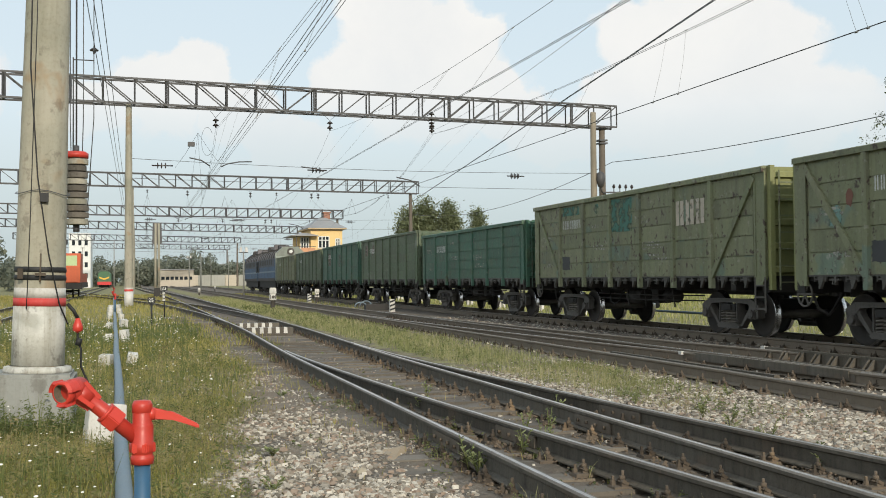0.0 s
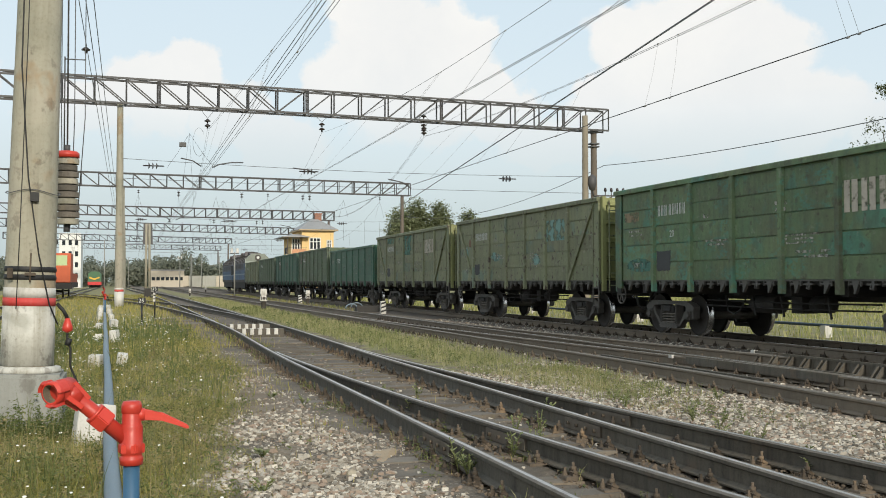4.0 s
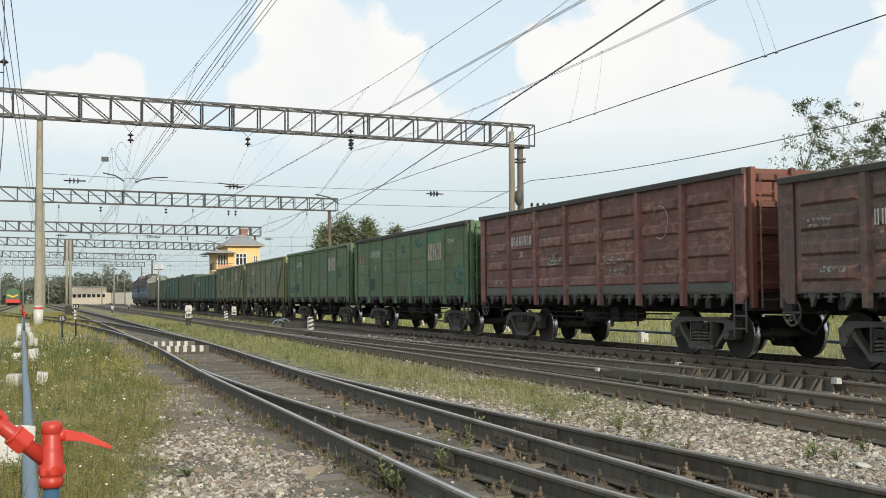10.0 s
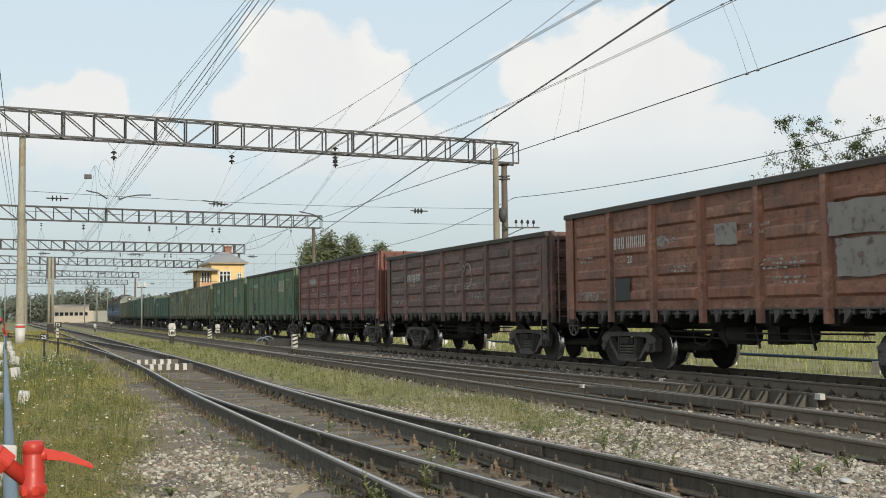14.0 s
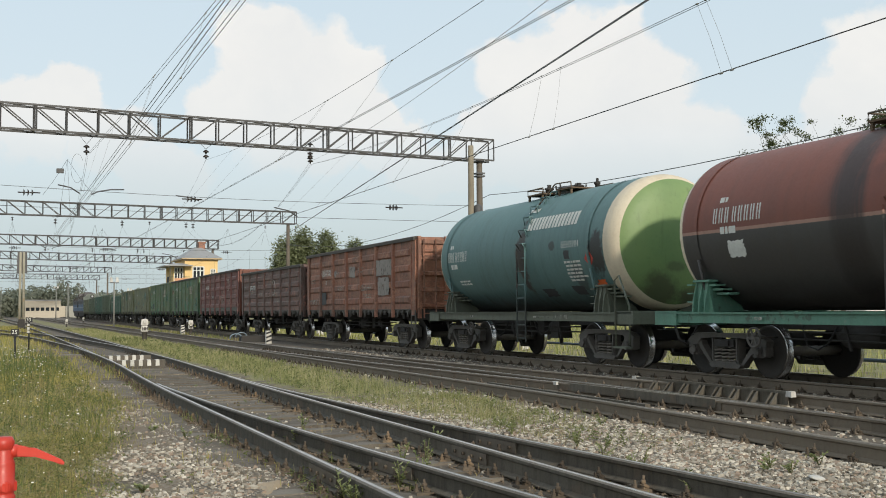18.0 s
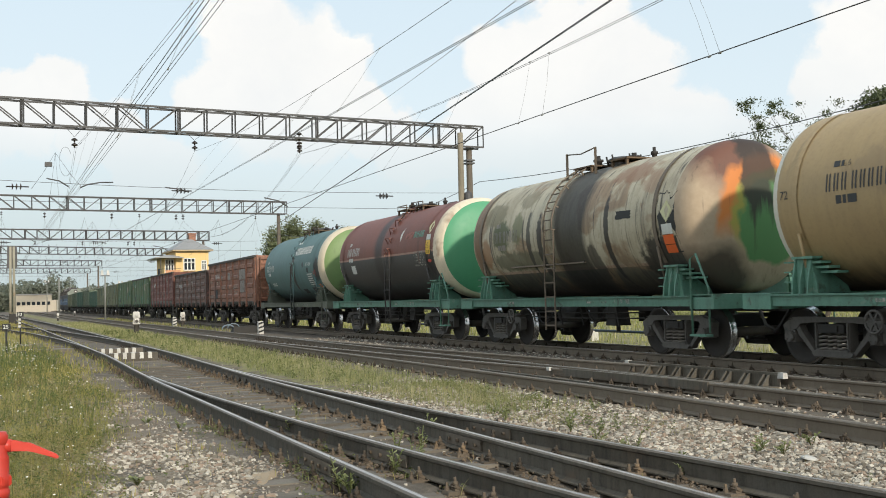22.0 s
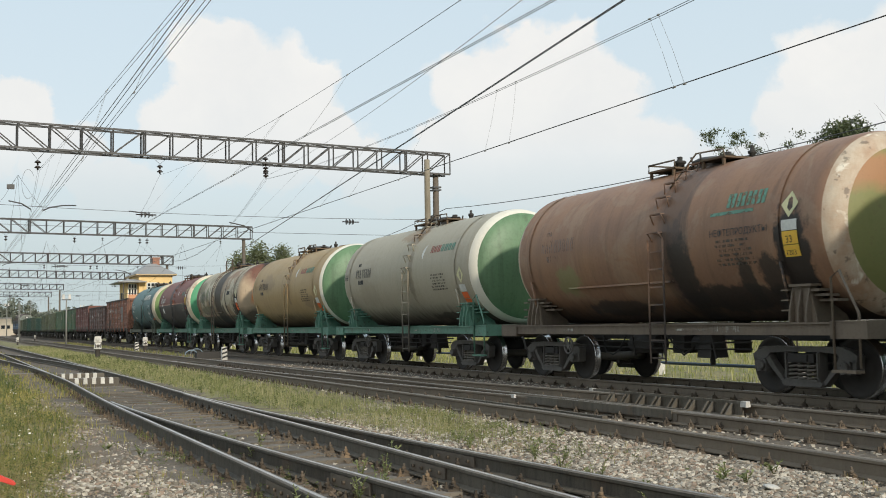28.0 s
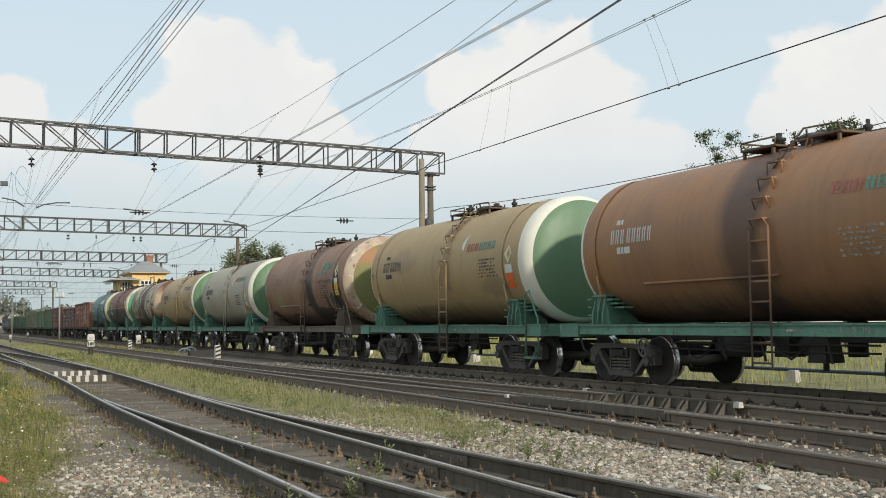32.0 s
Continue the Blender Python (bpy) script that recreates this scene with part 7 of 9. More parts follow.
    # trough slabs
    for x, y, w in ((1.75, 39.0, 0.5), (1.9, 36.6, 0.6), (1.5, 42.0, 0.5)):
        bm = B()
        box(bm, x - w, x + w, y - 0.5, y + 0.5, 0.0, 0.2, top=(0.02, 0.02))
        tagged(part("concrete_slab", bm, M["sleeper"]), "grey concrete cable trough slab lying beside the track", "concrete slab", "trough slabs")


turnout_details()


# ---------------------------------------------------------------- near mast, weights
def near_mast():
    Y = 11.5
    X = -0.962
    top = thing("concrete_pole", pose(X, Y, 0.1, 0, 1.42, 0), "concrete mast with whitewashed foot and red band", "pole")
    bm = B()
    zs = np.linspace(0.62, 11.0, 24)
    rr = lambda z: 0.252 - 0.0105 * (z - 0.62)
    prof = [(rr(z), z - 0.1) for z in zs] + [(0.0, 10.9)]
    lathe(bm, prof, 28, "z")
    shaft = part("shaft", bm, M["concrete"], top)
    bm = B()
    z0, z1 = 0.74, 1.33
    lathe(bm, [(rr(z0) - 0.01, z0 - 0.1), (rr(z0) + 0.004, z0 - 0.1), (rr(z1) + 0.004, z1 - 0.1), (rr(z1) - 0.01, z1 - 0.1)], 28, "z")
    part("whitewash", bm, M["oldwash"], shaft, "whitewashed foot")
    bm = B()
    lathe(bm, [(rr(1.33) - 0.01, 1.23), (rr(1.33) + 0.007, 1.23), (rr(1.40) + 0.007, 1.31), (rr(1.40) - 0.01, 1.31)], 28, "z")
    part("red_band", bm, M["bandred"], shaft, "red painted band")
    bm = B()
    lathe(bm, [(rr(1.40) - 0.01, 1.31), (rr(1.40) + 0.004, 1.31), (rr(1.52) + 0.004, 1.41), (rr(1.52) - 0.01, 1.41)], 28, "z")
    part("white_band", bm, M["white"], shaft)
    bm = B()
    lathe(bm, [(0.0, 0.62), (0.325, 0.62), (0.33, 0.64), (0.32, 0.675), (0.27, 0.685)], 20, "z", (0, 0, -0.05))
    part("collar", bm, M["oldwash"], top)
    bm = B()
    box(bm, -0.50, 0.38, -0.42, 0.42, -0.4, 0.57, top=(0.02, 0.02))
    bmesh.ops.bevel(bm, geom=bm.edges[:], offset=0.03, segments=2, affect="EDGES")
    part("foundation", bm, M["footing"], top)
    # clamp straps with bolts
    for z in (1.62, 1.70):
        bm = B()
        lathe(bm, [(rr(z), z - 0.135), (rr(z) + 0.008, z - 0.125), (rr(z) + 0.008, z - 0.10), (rr(z), z - 0.08)], 28, "z")
        part("clamp", bm, M["black"], top)
    bm = B()
    box(bm, -0.19, -0.14, -0.275, -0.235, 1.50, 1.60)
    part("clamp_lug", bm, M["fast"], top)
    bm = B()
    rod(bm, (0.02, -0.275, 1.47), (0.02, -0.275, 1.75), 0.009, n=6)
    box(bm, -0.03, 0.07, -0.285, -0.25, 1.53, 1.56)
    part("clamp_bolt", bm, M["fast"], top)
    # cables down the shaft
    for pts, r in (([(-0.15, -0.17, 8.0), (-0.13, -0.205, 3.6), (-0.03, -0.26, 2.5), (0.09, -0.25, 1.75), (0.20, -0.18, 1.25), (0.28, -0.10, 1.05)], 0.0075), ([(-0.09, -0.19, 8.0), (-0.08, -0.235, 4.0), (-0.09, -0.25, 2.0), (-0.10, -0.255, 1.2)], 0.0045)):
        bm = B()
        path_rod(bm, pts, r, 6)
        part("cable", bm, M["black"], top)
    bm = B()
    box(bm, -0.005, 0.075, -0.28, -0.235, 2.26, 2.35)
    part("cable_box", bm, M["black"], top)
    bm = B()
    path_rod(bm, [(0.258 * math.cos(a), 0.258 * math.sin(a), 2.36 + 0.02 * math.sin(3 * a)) for a in np.linspace(0, 2 * math.pi, 20)], 0.0045, 5)
    part("tie_wire", bm, M["wire"], top)
    # hanging clamp with a red bob
    bob = thing("bob_weight", (X + 0.40, Y - 0.1, 0), "small red bob on a cable with connectors", "cable bob")
    bm = B()
    lathe(bm, [(0.0, 1.22), (0.022, 1.20), (0.05, 1.12), (0.05, 1.08), (0.0, 1.05)], 14, "z")
    part("bob", bm, M["hydrant"], bob)
    bm = B()
    path_rod(bm, [(-0.10, 0, 1.35), (-0.04, 0, 1.28), (0.0, 0, 1.2)], 0.02, 6)
    path_rod(bm, [(0.0, 0, 1.05), (0.0, 0, 0.97), (0.03, 0, 0.9), (0.03, 0, 0.72), (0.10, 0, 0.55), (0.10, 0, 0.12)], 0.012, 6)
    rod(bm, (0.0, 0, 0.93), (0.02, 0, 1.0), 0.03, n=8)
    part("cable", bm, M["black"], bob)
    # tension weights of the overhead line
    w = thing("tension_weights", (-0.912, 18.0, 0), "stack of grey concrete tension weights with red top plate", "tension weights")
    rnd = random.Random(5)
    for k in range(10):
        bm = B()
        z = 2.48 + k * 0.106
        r = rnd.uniform(0.165, 0.18)
        lathe(bm, [(0.0, z), (r - 0.004, z), (r, z + 0.006), (r, z + 0.08), (r - 0.006, z + 0.087), (0.12, z + 0.087), (0.12, z + 0.106), (0.0, z + 0.106)], 22, "z", (rnd.uniform(-0.016, 0.016), 0, 0), smooth=False)
        part("weight", bm, M["sleeper"] if k % 3 else M["concrete"], w)
    bm = B()
    lathe(bm, [(0.0, 3.54), (0.185, 3.54), (0.185, 3.61), (0.15, 3.64), (0.0, 3.64)], 18, "z")
    part("top_plate", bm, M["hydrant"], w, "red painted top plate")
    bm = B()
    rod(bm, (0, 0, 3.6), (0, 0, 9.5), 0.014, n=6)
    rod(bm, (0, 0, 3.6), (0, 0, 3.74), 0.045, n=8)
    rod(bm, (0, 0, 2.36), (0, 0, 2.49), 0.05, n=8)
    part("hanger_rod", bm, M["steel"], w)
    for x in (-0.10, 0.10, 0.26):
        bm = B()
        path_rod(bm, [(x, 0.1, 12.0), (x, 0.1, 4.2), (x * 0.6, 0.05, 2.6)], 0.008, 5)
        part("guide_wire", bm, M["wire"], w)
    # thin strut with an insulator beside the mast
    st = thing("bracket", (-1.28, 24.0, 0), "thin steel bracket with a small insulator", "bracket")
    bm = B()
    rod(bm, (0, 0, 4.2), (0, 0, 6.35), 0.016, n=6)
    rod(bm, (0, 0, 6.3), (0.42, 0, 6.3), 0.013, n=6)
    part("strut", bm, M["steel"], st)
    insulator(st, Vector((0.42, 0, 6.6)), 1, 0.5)


near_mast()


# ---------------------------------------------------------------- water line with hydrants
PX = lambda y: 0.09 - 0.0197 * y


def hydrant(x, y):
    h = thing("hydrant", (x, y, 0.1), "red painted water hydrant with lever on blue pipe", "hydrant", "hydrants on the water line")
    b0, t0 = 0.715, 0.97
    bm = B()
    rod(bm, (0, 0, 0.12), (0, 0, b0 + 0.02), 0.033, n=18)
    part("standpipe", bm, M["pipeblue"], h, "blue standpipe")
    bm = B()
    lathe(bm, [(0.0, b0), (0.046, b0), (0.048, b0 + 0.03), (0.043, b0 + 0.035), (0.043, b0 + 0.045), (0.050, b0 + 0.05), (0.050, b0 + 0.085), (0.045, b0 + 0.09), (0.045, b0 + 0.155), (0.042, b0 + 0.165), (0.039, b0 + 0.17), (0.039, t0 - 0.01), (0.035, t0), (0.0, t0 + 0.001)], 20, "z")
    part("body", bm, M["hydrant"], h)
    bm = B()
    rod(bm, (0, 0, b0 + 0.048), (0, 0, b0 + 0.088), 0.056, n=6, smooth=False)
    bmesh.ops.bevel(bm, geom=bm.edges[:], offset=0.004, segments=2, affect="EDGES")
    part("base_nut", bm, M["hydrant"], h)
    bm = B()
    lathe(bm, [(0.037, t0 - 0.046), (0.0415, t0 - 0.043), (0.0415, t0 - 0.012), (0.034, t0 + 0.004), (0.0, t0 + 0.006)], 20, "z")
    part("cap", bm, M["hydrant"], h)
    bm = B()
    rod(bm, (0.02, 0, t0 - 0.052), (0.052, 0, t0 - 0.052), 0.026, n=14)
    bmesh.ops.bevel(bm, geom=[e for e in bm.edges if len(e.link_faces) == 2 and e.calc_face_angle(0) > 1.0], offset=0.005, segments=2, affect="EDGES")
    part("lever_boss", bm, M["hydrant"], h)
    bm = B()
    prism(bm, [(0.035, t0 - 0.075), (0.035, t0 - 0.025), (0.075, t0 - 0.04), (0.12, t0 - 0.045), (0.225, t0 - 0.10), (0.232, t0 - 0.115), (0.222, t0 - 0.118), (0.12, t0 - 0.075)][::-1], "y", -0.012, 0.012)
    bmesh.ops.bevel(bm, geom=bm.edges[:], offset=0.004, segments=2, affect="EDGES")
    part("lever", bm, M["hydrant"], h)
    d = Vector((-0.25, -0.03, 0.225)).normalized()
    o = Vector((-0.02, 0, b0 + 0.105))
    bm = B()
    rod(bm, o, o + d * 0.30, 0.031, n=16)
    part("arm", bm, M["hydrant"], h)
    bm = B()
    rod(bm, o + d * 0.10, o + d * 0.16, 0.052, n=6, smooth=False)
    bmesh.ops.bevel(bm, geom=bm.edges[:], offset=0.004, segments=2, affect="EDGES")
    rod(bm, o + d * 0.16, o + d * 0.172, 0.045, n=16)
    part("union_nut", bm, M["hydrant"], h)
    e = o + d * 0.32
    bm = B()
    rod(bm, o + d * 0.25, e, 0.036, 0.044, n=14)
    sp = Vector((-0.62, -0.75, -0.12)).normalized()
    lathe_dir = e + Vector((0, 0, 0.0))
    rod(bm, lathe_dir - sp * 0.03, lathe_dir + sp * 0.05, 0.045, n=18)
    part("elbow", bm, M["hydrant"], h)
    bm = B()
    a, u, w = frame_to(sp)
    rings = []
    for rad, dist in ((0.036, 0.05), (0.047, 0.052), (0.047, 0.085), (0.036, 0.088), (0.033, 0.04), (0.0, 0.04)):
        c = lathe_dir + sp * dist
        rings.append([bm.verts.new(c + (u * math.cos(2 * math.pi * k / 20) + w * math.sin(2 * math.pi * k / 20)) * max(rad, 0.001)) for k in range(20)])
    for ra, rb in zip(rings, rings[1:]):
        for k in range(20):
            f = bm.faces.new([ra[k], ra[(k + 1) % 20], rb[(k + 1) % 20], rb[k]])
            f.smooth = True
            f.material_index = 1 if rings.index(ra) >= 3 else 0
    part("spout", bm, [M["hydrant"], M["fast"]], h)
    # claws of the hose coupling and ribs of the elbow
    for k in range(3):
        bm = B()
        rows = []
        for q in np.linspace(-0.42, 0.42, 6):
            ang = 2 * math.pi * k / 3 + 0.5 + q
            e2 = u * math.cos(ang) + w * math.sin(ang)
            rows.append([bm.verts.new(lathe_dir + e2 * r2 + sp * d2_) for r2, d2_ in ((0.043, 0.03), (0.058, 0.035), (0.060, 0.085), (0.052, 0.098), (0.043, 0.09))])
        for ra, rb in zip(rows, rows[1:]):
            for j in range(5):
                bm.faces.new([ra[j], ra[(j + 1) % 5], rb[(j + 1) % 5], rb[j]])
        bm.faces.new(rows[0][::-1])
        bm.faces.new(rows[-1])
        part("claw", bm, M["hydrant"], h)
    for k in range(4):
        bm = B()
        ang = math.pi / 2 * k + 0.4
        a3, u3, w3 = frame_to(d)
        e3 = u3 * math.cos(ang) + w3 * math.sin(ang)
        bar(bm, o + d * 0.225 + e3 * 0.032, o + d * 0.315 + e3 * 0.046, 0.014, 0.018)
        part("rib", bm, M["hydrant"], h)
    return h


H1 = hydrant(0.025, 4.62)
for y in (47.8, 92.0):
    copy_thing(H1, pose(PX(y), y, 0.1, 0, 0, 60))


def water_line():
    bm = B()
    pts = []
    for y in np.linspace(1.5, 95, 50):
        pts.append((PX(y) - 0.02 + 0.006 * math.sin(y * 0.5), y, 0.23 + 0.01 * math.sin(y * 0.31)))
    path_rod(bm, pts, 0.055, 14)
    tagged(part("water_pipe", bm, M["pipegrey"]), "grey-blue steel water pipe laid above the grass", "pipe")
    rnd = random.Random(2)
    for y in (10.2, 19.7, 27.5, 35.5, 43.0, 52.0, 61.0):
        for s in (-1, 1):
            if y < 12 and s > 0:
                continue
            bm = B()
            w, hh = rnd.uniform(0.08, 0.13) + (0.05 if y < 12 else 0), rnd.uniform(0.20, 0.36) + (0.06 if y < 12 else 0)
            box(bm, -w, w, -0.12, 0.12, -0.1, hh, top=(0.015, 0.01))
            bmesh.ops.bevel(bm, geom=bm.edges[:], offset=0.008, segments=1, affect="EDGES")
            bmesh.ops.subdivide_edges(bm, edges=bm.edges[:], cuts=2, use_grid_fill=True)
            for v in bm.verts:
                v.co += 0.009 * noise.noise_vector(v.co * 9 + Vector((y, s, 0)))
            tagged(part("concrete_block", bm, M["white"], None, "", pose(PX(y) + s * (0.17 + rnd.uniform(0, 0.06)), y, 0.05, rnd.uniform(-9, 9), rnd.uniform(-9, 9), rnd.uniform(-25, 25))), "whitewashed concrete block beside the water pipe", "concrete block", "pipe supports")
    # pipe beyond the train
    bm = B()
    path_rod(bm, [(18.4, y, 0.34) for y in range(-40, 120, 8)], 0.045, 10)
    tagged(part("water_pipe", bm, M["pipedark"]), "dark blue pipe on low blocks beyond the train", "pipe")
    for y in np.arange(8.5, 80, 5.6):
        for dx in (-0.16, 0.16):
            bm = B()
            box(bm, -0.08, 0.08, -0.11, 0.11, 0, 0.34, top=(0.01, 0.01))
            tagged(part("concrete_block", bm, M["white"], None, "", pose(18.4 + dx, y + dx, 0.0, 0, 0, 8)), "white concrete block under the blue pipe", "concrete block", "pipe supports")


water_line()


# ---------------------------------------------------------------- small signals and signs
def yard_signs():
    for x, y, h, txt in ((0.48, 35.7, 0.83, "25"), (1.08, 43.8, 1.15, "33")):
        s = thing("sign_post", (x, y, 0.05), "thin black post with white number plate", "sign post", "number posts")
        bm = B()
        rod(bm, (0, 0, 0), (0, 0, h), 0.03, n=8)
        part("post", bm, M["black"], s)
        bm = B()
        box(bm, -0.12, 0.12, -0.02, 0.02, h, h + 0.18)
        pl = part("plate", bm, M["black"], s)
        me = text_mesh(txt, 0.17)
        for v in me.vertices:
            v.co = Vector((v.co.x - 0.10, -0.026, h + 0.03 + v.co.y))
        me.materials.clear()
        me.materials.append(M["mark_white"])
        place("lettering", me, pl)
        if y > 40:
            bm = B()
            for k in range(3):
                box(bm, -0.07, 0.02, -0.045, -0.02, h - 0.15 - k * 0.13, h - 0.06 - k * 0.13)
            part("white_tag", bm, M["white"], s)
    bm = B()
    box(bm, -0.35, 0.35, -0.25, 0.25, 0, 0.16, top=(0.03, 0.03))
    tagged(part("switch_box", bm, M["under"], None, "", (0.72, 35.6, 0.05)), "low black equipment box in the grass", "equipment box")
    for x, y, k in ((6.52, 53.5, 0.88), (10.84, 66.5, 0.74), (6.2, 112.0, 0.62), (2.9, 130.0, 0.62), (10.4, 150.0, 0.62)):
        s = thing("dwarf_signal", Matrix.Translation((x, y, 0.05)) @ Matrix.Scale(k, 4), "dwarf signal with white head on dark base", "dwarf signal", "dwarf signals")
        bm = B()
        lathe(bm, [(0.0, -0.05), (0.36, -0.05), (0.34, 0.06), (0.15, 0.09)], 16, "z")
        part("base", bm, M["white"], s)
        bm = B()
        lathe(bm, [(0.13, 0.0), (0.13, 0.56), (0.19, 0.60), (0.19, 0.63), (0.0, 0.63)], 14, "z")
        part("stand", bm, M["rim"], s)
        for z in (0.62, 0.98):
            bm = B()
            box(bm, -0.195, 0.195, -0.15, 0.15, z, z + 0.34, top=(0.03, 0.03))
            bmesh.ops.bevel(bm, geom=bm.edges[:], offset=0.03, segments=2, affect="EDGES")
            hd = part("head", bm, M["white"], s)
            bm = B()
            rod(bm, (0, -0.14, z + 0.18), (0, -0.25, z + 0.18), 0.085, n=12)
            part("visor", bm, M["white"] if z > 0.9 else M["rim"], hd)
        for k2 in (-0.155, 0.115):
            bm = B()
            box(bm, k2, k2 + 0.04, -0.16, -0.15, 0.70, 0.90)
            part("number_bar", bm, M["mark_black"], s)
    for x, y in ((11.12, 47.3), (10.9, 70.0)):
        s = thing("limit_post", (x, y, 0.1), "short white post with black diagonal stripes", "limit post", "limit posts")
        bm = B()
        box(bm, -0.12, 0.12, -0.12, 0.12, 0, 0.58, top=(0.01, 0.01))
        part("post", bm, M["white"], s)
        for k in range(3):
            bm = B()
            v = [(-0.122, 0.06 + k * 0.18), (0.122, 0.14 + k * 0.18), (0.122, 0.22 + k * 0.18), (-0.122, 0.14 + k * 0.18)]
            prism(bm, v, "y", -0.126, -0.122)
            part("stripe", bm, M["mark_black"], s)
    s = thing("point_machine", (10.75, 50.2, 0.1), "dark point machine box with looped blue hose", "point machine")
    bm = B()
    box(bm, -0.3, 0.85, -0.3, 0.3, 0, 0.30, top=(0.04, 0.05))
    part("case", bm, M["under"], s)
    bm = B()
    path_rod(bm, [(-0.5 + 0.28 * math.cos(a), -0.1, 0.2 + 0.2 * math.sin(a)) for a in np.linspace(0, 3.3, 14)], 0.03, 8)
    path_rod(bm, [(-0.25 + 0.28 * math.cos(a), -0.1, 0.22 + 0.24 * math.sin(a)) for a in np.linspace(0.2, 3.0, 14)], 0.025, 8)
    part("hose", bm, M["pipegrey"], s)
    # pin insulators on a crossarm beside the portal masts
    s = thing("crossarm", (0, 0, 0), "steel crossarm with four pin insulators on the portal mast", "crossarm")
    bm = B()
    bar(bm, (30.9, 67.6, 7.42), (33.4, 67.6, 7.46), 0.1, 0.1)
    bar(bm, (31.0, 67.6, 6.9), (32.2, 67.6, 7.42), 0.06, 0.06)
    part("arm", bm, M["steel"], s)
    for k in range(4):
        bm = B()
        x = 31.6 + 0.45 * k
        rod(bm, (x, 67.6, 7.4), (x, 67.6, 7.75), 0.03, n=6)
        lathe(bm, [(0.0, 8.0), (0.06, 7.98), (0.1, 7.86), (0.1, 7.74), (0.0, 7.71)], 10, "z", (x, 67.6, 0))
        part("pin_insulator", bm, M["insul"], s)
    # tall signal seen from behind
    s = thing("signal_mast", (1.8, 98.0, 0), "tall grey colour-light signal seen from behind", "signal mast")
    for dx in (-0.16, 0.16):
        bm = B()
        rod(bm, (dx, 0, 0), (dx * 0.8, 0, 6.7), 0.12, 0.1, n=10)
        part("mast", bm, M["concrete"], s)
    bm = B()
    box(bm, -0.42, 0.42, 0.1, 0.35, 4.9, 6.75, top=(0.05, 0.05))
    part("head", bm, M["steel"], s)
    bm = B()
    box(bm, -0.3, 0.3, -0.3, 0.3, 0, 1.0, top=(0.05, 0.05))
    part("relay_case", bm, M["under"], s)


yard_signs()


# ---------------------------------------------------------------- vehicles and buildings beyond
def rail_vehicles():
    orange = worn("orange vehicle paint", (0.55, 0.10, 0.03), amount=0.35, scale=1.5)
    redp = worn("bright red vehicle paint", (0.55, 0.03, 0.03), amount=0.3, scale=1.5)
    greenp = worn("dark green vehicle paint", (0.05, 0.13, 0.06), amount=0.4, scale=1.5)
    yel = plain("yellow stripe", (0.7, 0.42, 0.05), 0.6)
    v = thing("track_motor_car", (-5.75, 98.0, 0), "orange track maintenance motor car with crane", "rail vehicle")
    bm = B()
    box(bm, -1.5, 1.5, -7, 6, 1.1, 1.55)
    part("chassis", bm, M["under"], v)
    bm = B()
    prism(bm, [(-7.0, 1.5), (-3.2, 1.5), (-3.2, 3.9), (-6.4, 3.9), (-7.0, 2.8)], "x", -1.45, 1.45)
    cab = part("cab", bm, orange, v)
    bm = B()
    box(bm, -1.2, 1.2, -6.95, -6.40, 2.85, 3.7)
    part("windscreen", bm, plain("pale cab glass", (0.45, 0.55, 0.30), 0.15), cab)
    bm = B()
    box(bm, -1.6, 1.6, -7.1, -6.9, 1.0, 1.5, top=(0, 0))
    part("buffer_beam", bm, M["under"], v)
    bm = B()
    box(bm, -1.45, 1.45, -3.0, 5.8, 1.55, 2.3)
    part("deck_side", bm, orange, v)
    bm = B()
    rod(bm, (-0.5, -5.0, 3.9), (-0.5, -5.0, 4.9), 0.5, n=14)
    bar(bm, (-0.4, -5.0, 4.6), (-0.2, 2.0, 5.1), 0.35, 0.4)
    part("crane_arm", bm, M["under"], v)
    for y in (-5.0, 4.0):
        bm = B()
        for s in (-1, 1):
            lathe(bm, [(0.0, -0.06), (0.5, -0.06), (0.53, 0.06), (0.0, 0.06)], 20, "x", (s * GA, y, 0.8))
        rod(bm, (-GA, y, 0.8), (GA, y, 0.8), 0.08)
        part("wheelset", bm, M["wheel"], v)
    v = thing("shunting_locomotive", Matrix.Translation((-7.1, 268.0, 0)) @ Matrix.Diagonal((0.95, 1, 0.85, 1)), "red and green shunting locomotive far down the yard", "locomotive")
    bm = B()
    box(bm, -1.55, 1.55, -7, 7, 1.0, 1.9)
    part("chassis", bm, redp, v)
    bm = B()
    prism(bm, [(-1.5, 1.9), (1.5, 1.9), (1.5, 4.0), (0.9, 4.7), (-0.9, 4.7), (-1.5, 4.0)], "y", -6.5, 6.5)
    part("hood", bm, greenp, v)
    bm = B()
    prism(bm, [(-1.2, 2.9), (0, 2.4), (1.2, 2.9), (1.2, 3.3), (0, 2.8), (-1.2, 3.3)], "y", -6.54, -6.5)
    part("chevron", bm, yel, v)
    bm = B()
    box(bm, -1.2, 1.2, -6, 6, 0.3, 1.0)
    part("running_gear", bm, M["under"], v)
    # rails below these two
    Track(5, "side track at the left of the yard", [([(-5.75 - 0.8 - 0.008 * (y - 98), y) for y in spread(40, 420)], True), ([(-5.75 + 0.8 - 0.008 * (y - 98), y) for y in spread(40, 420)], True)])


rail_vehicles()


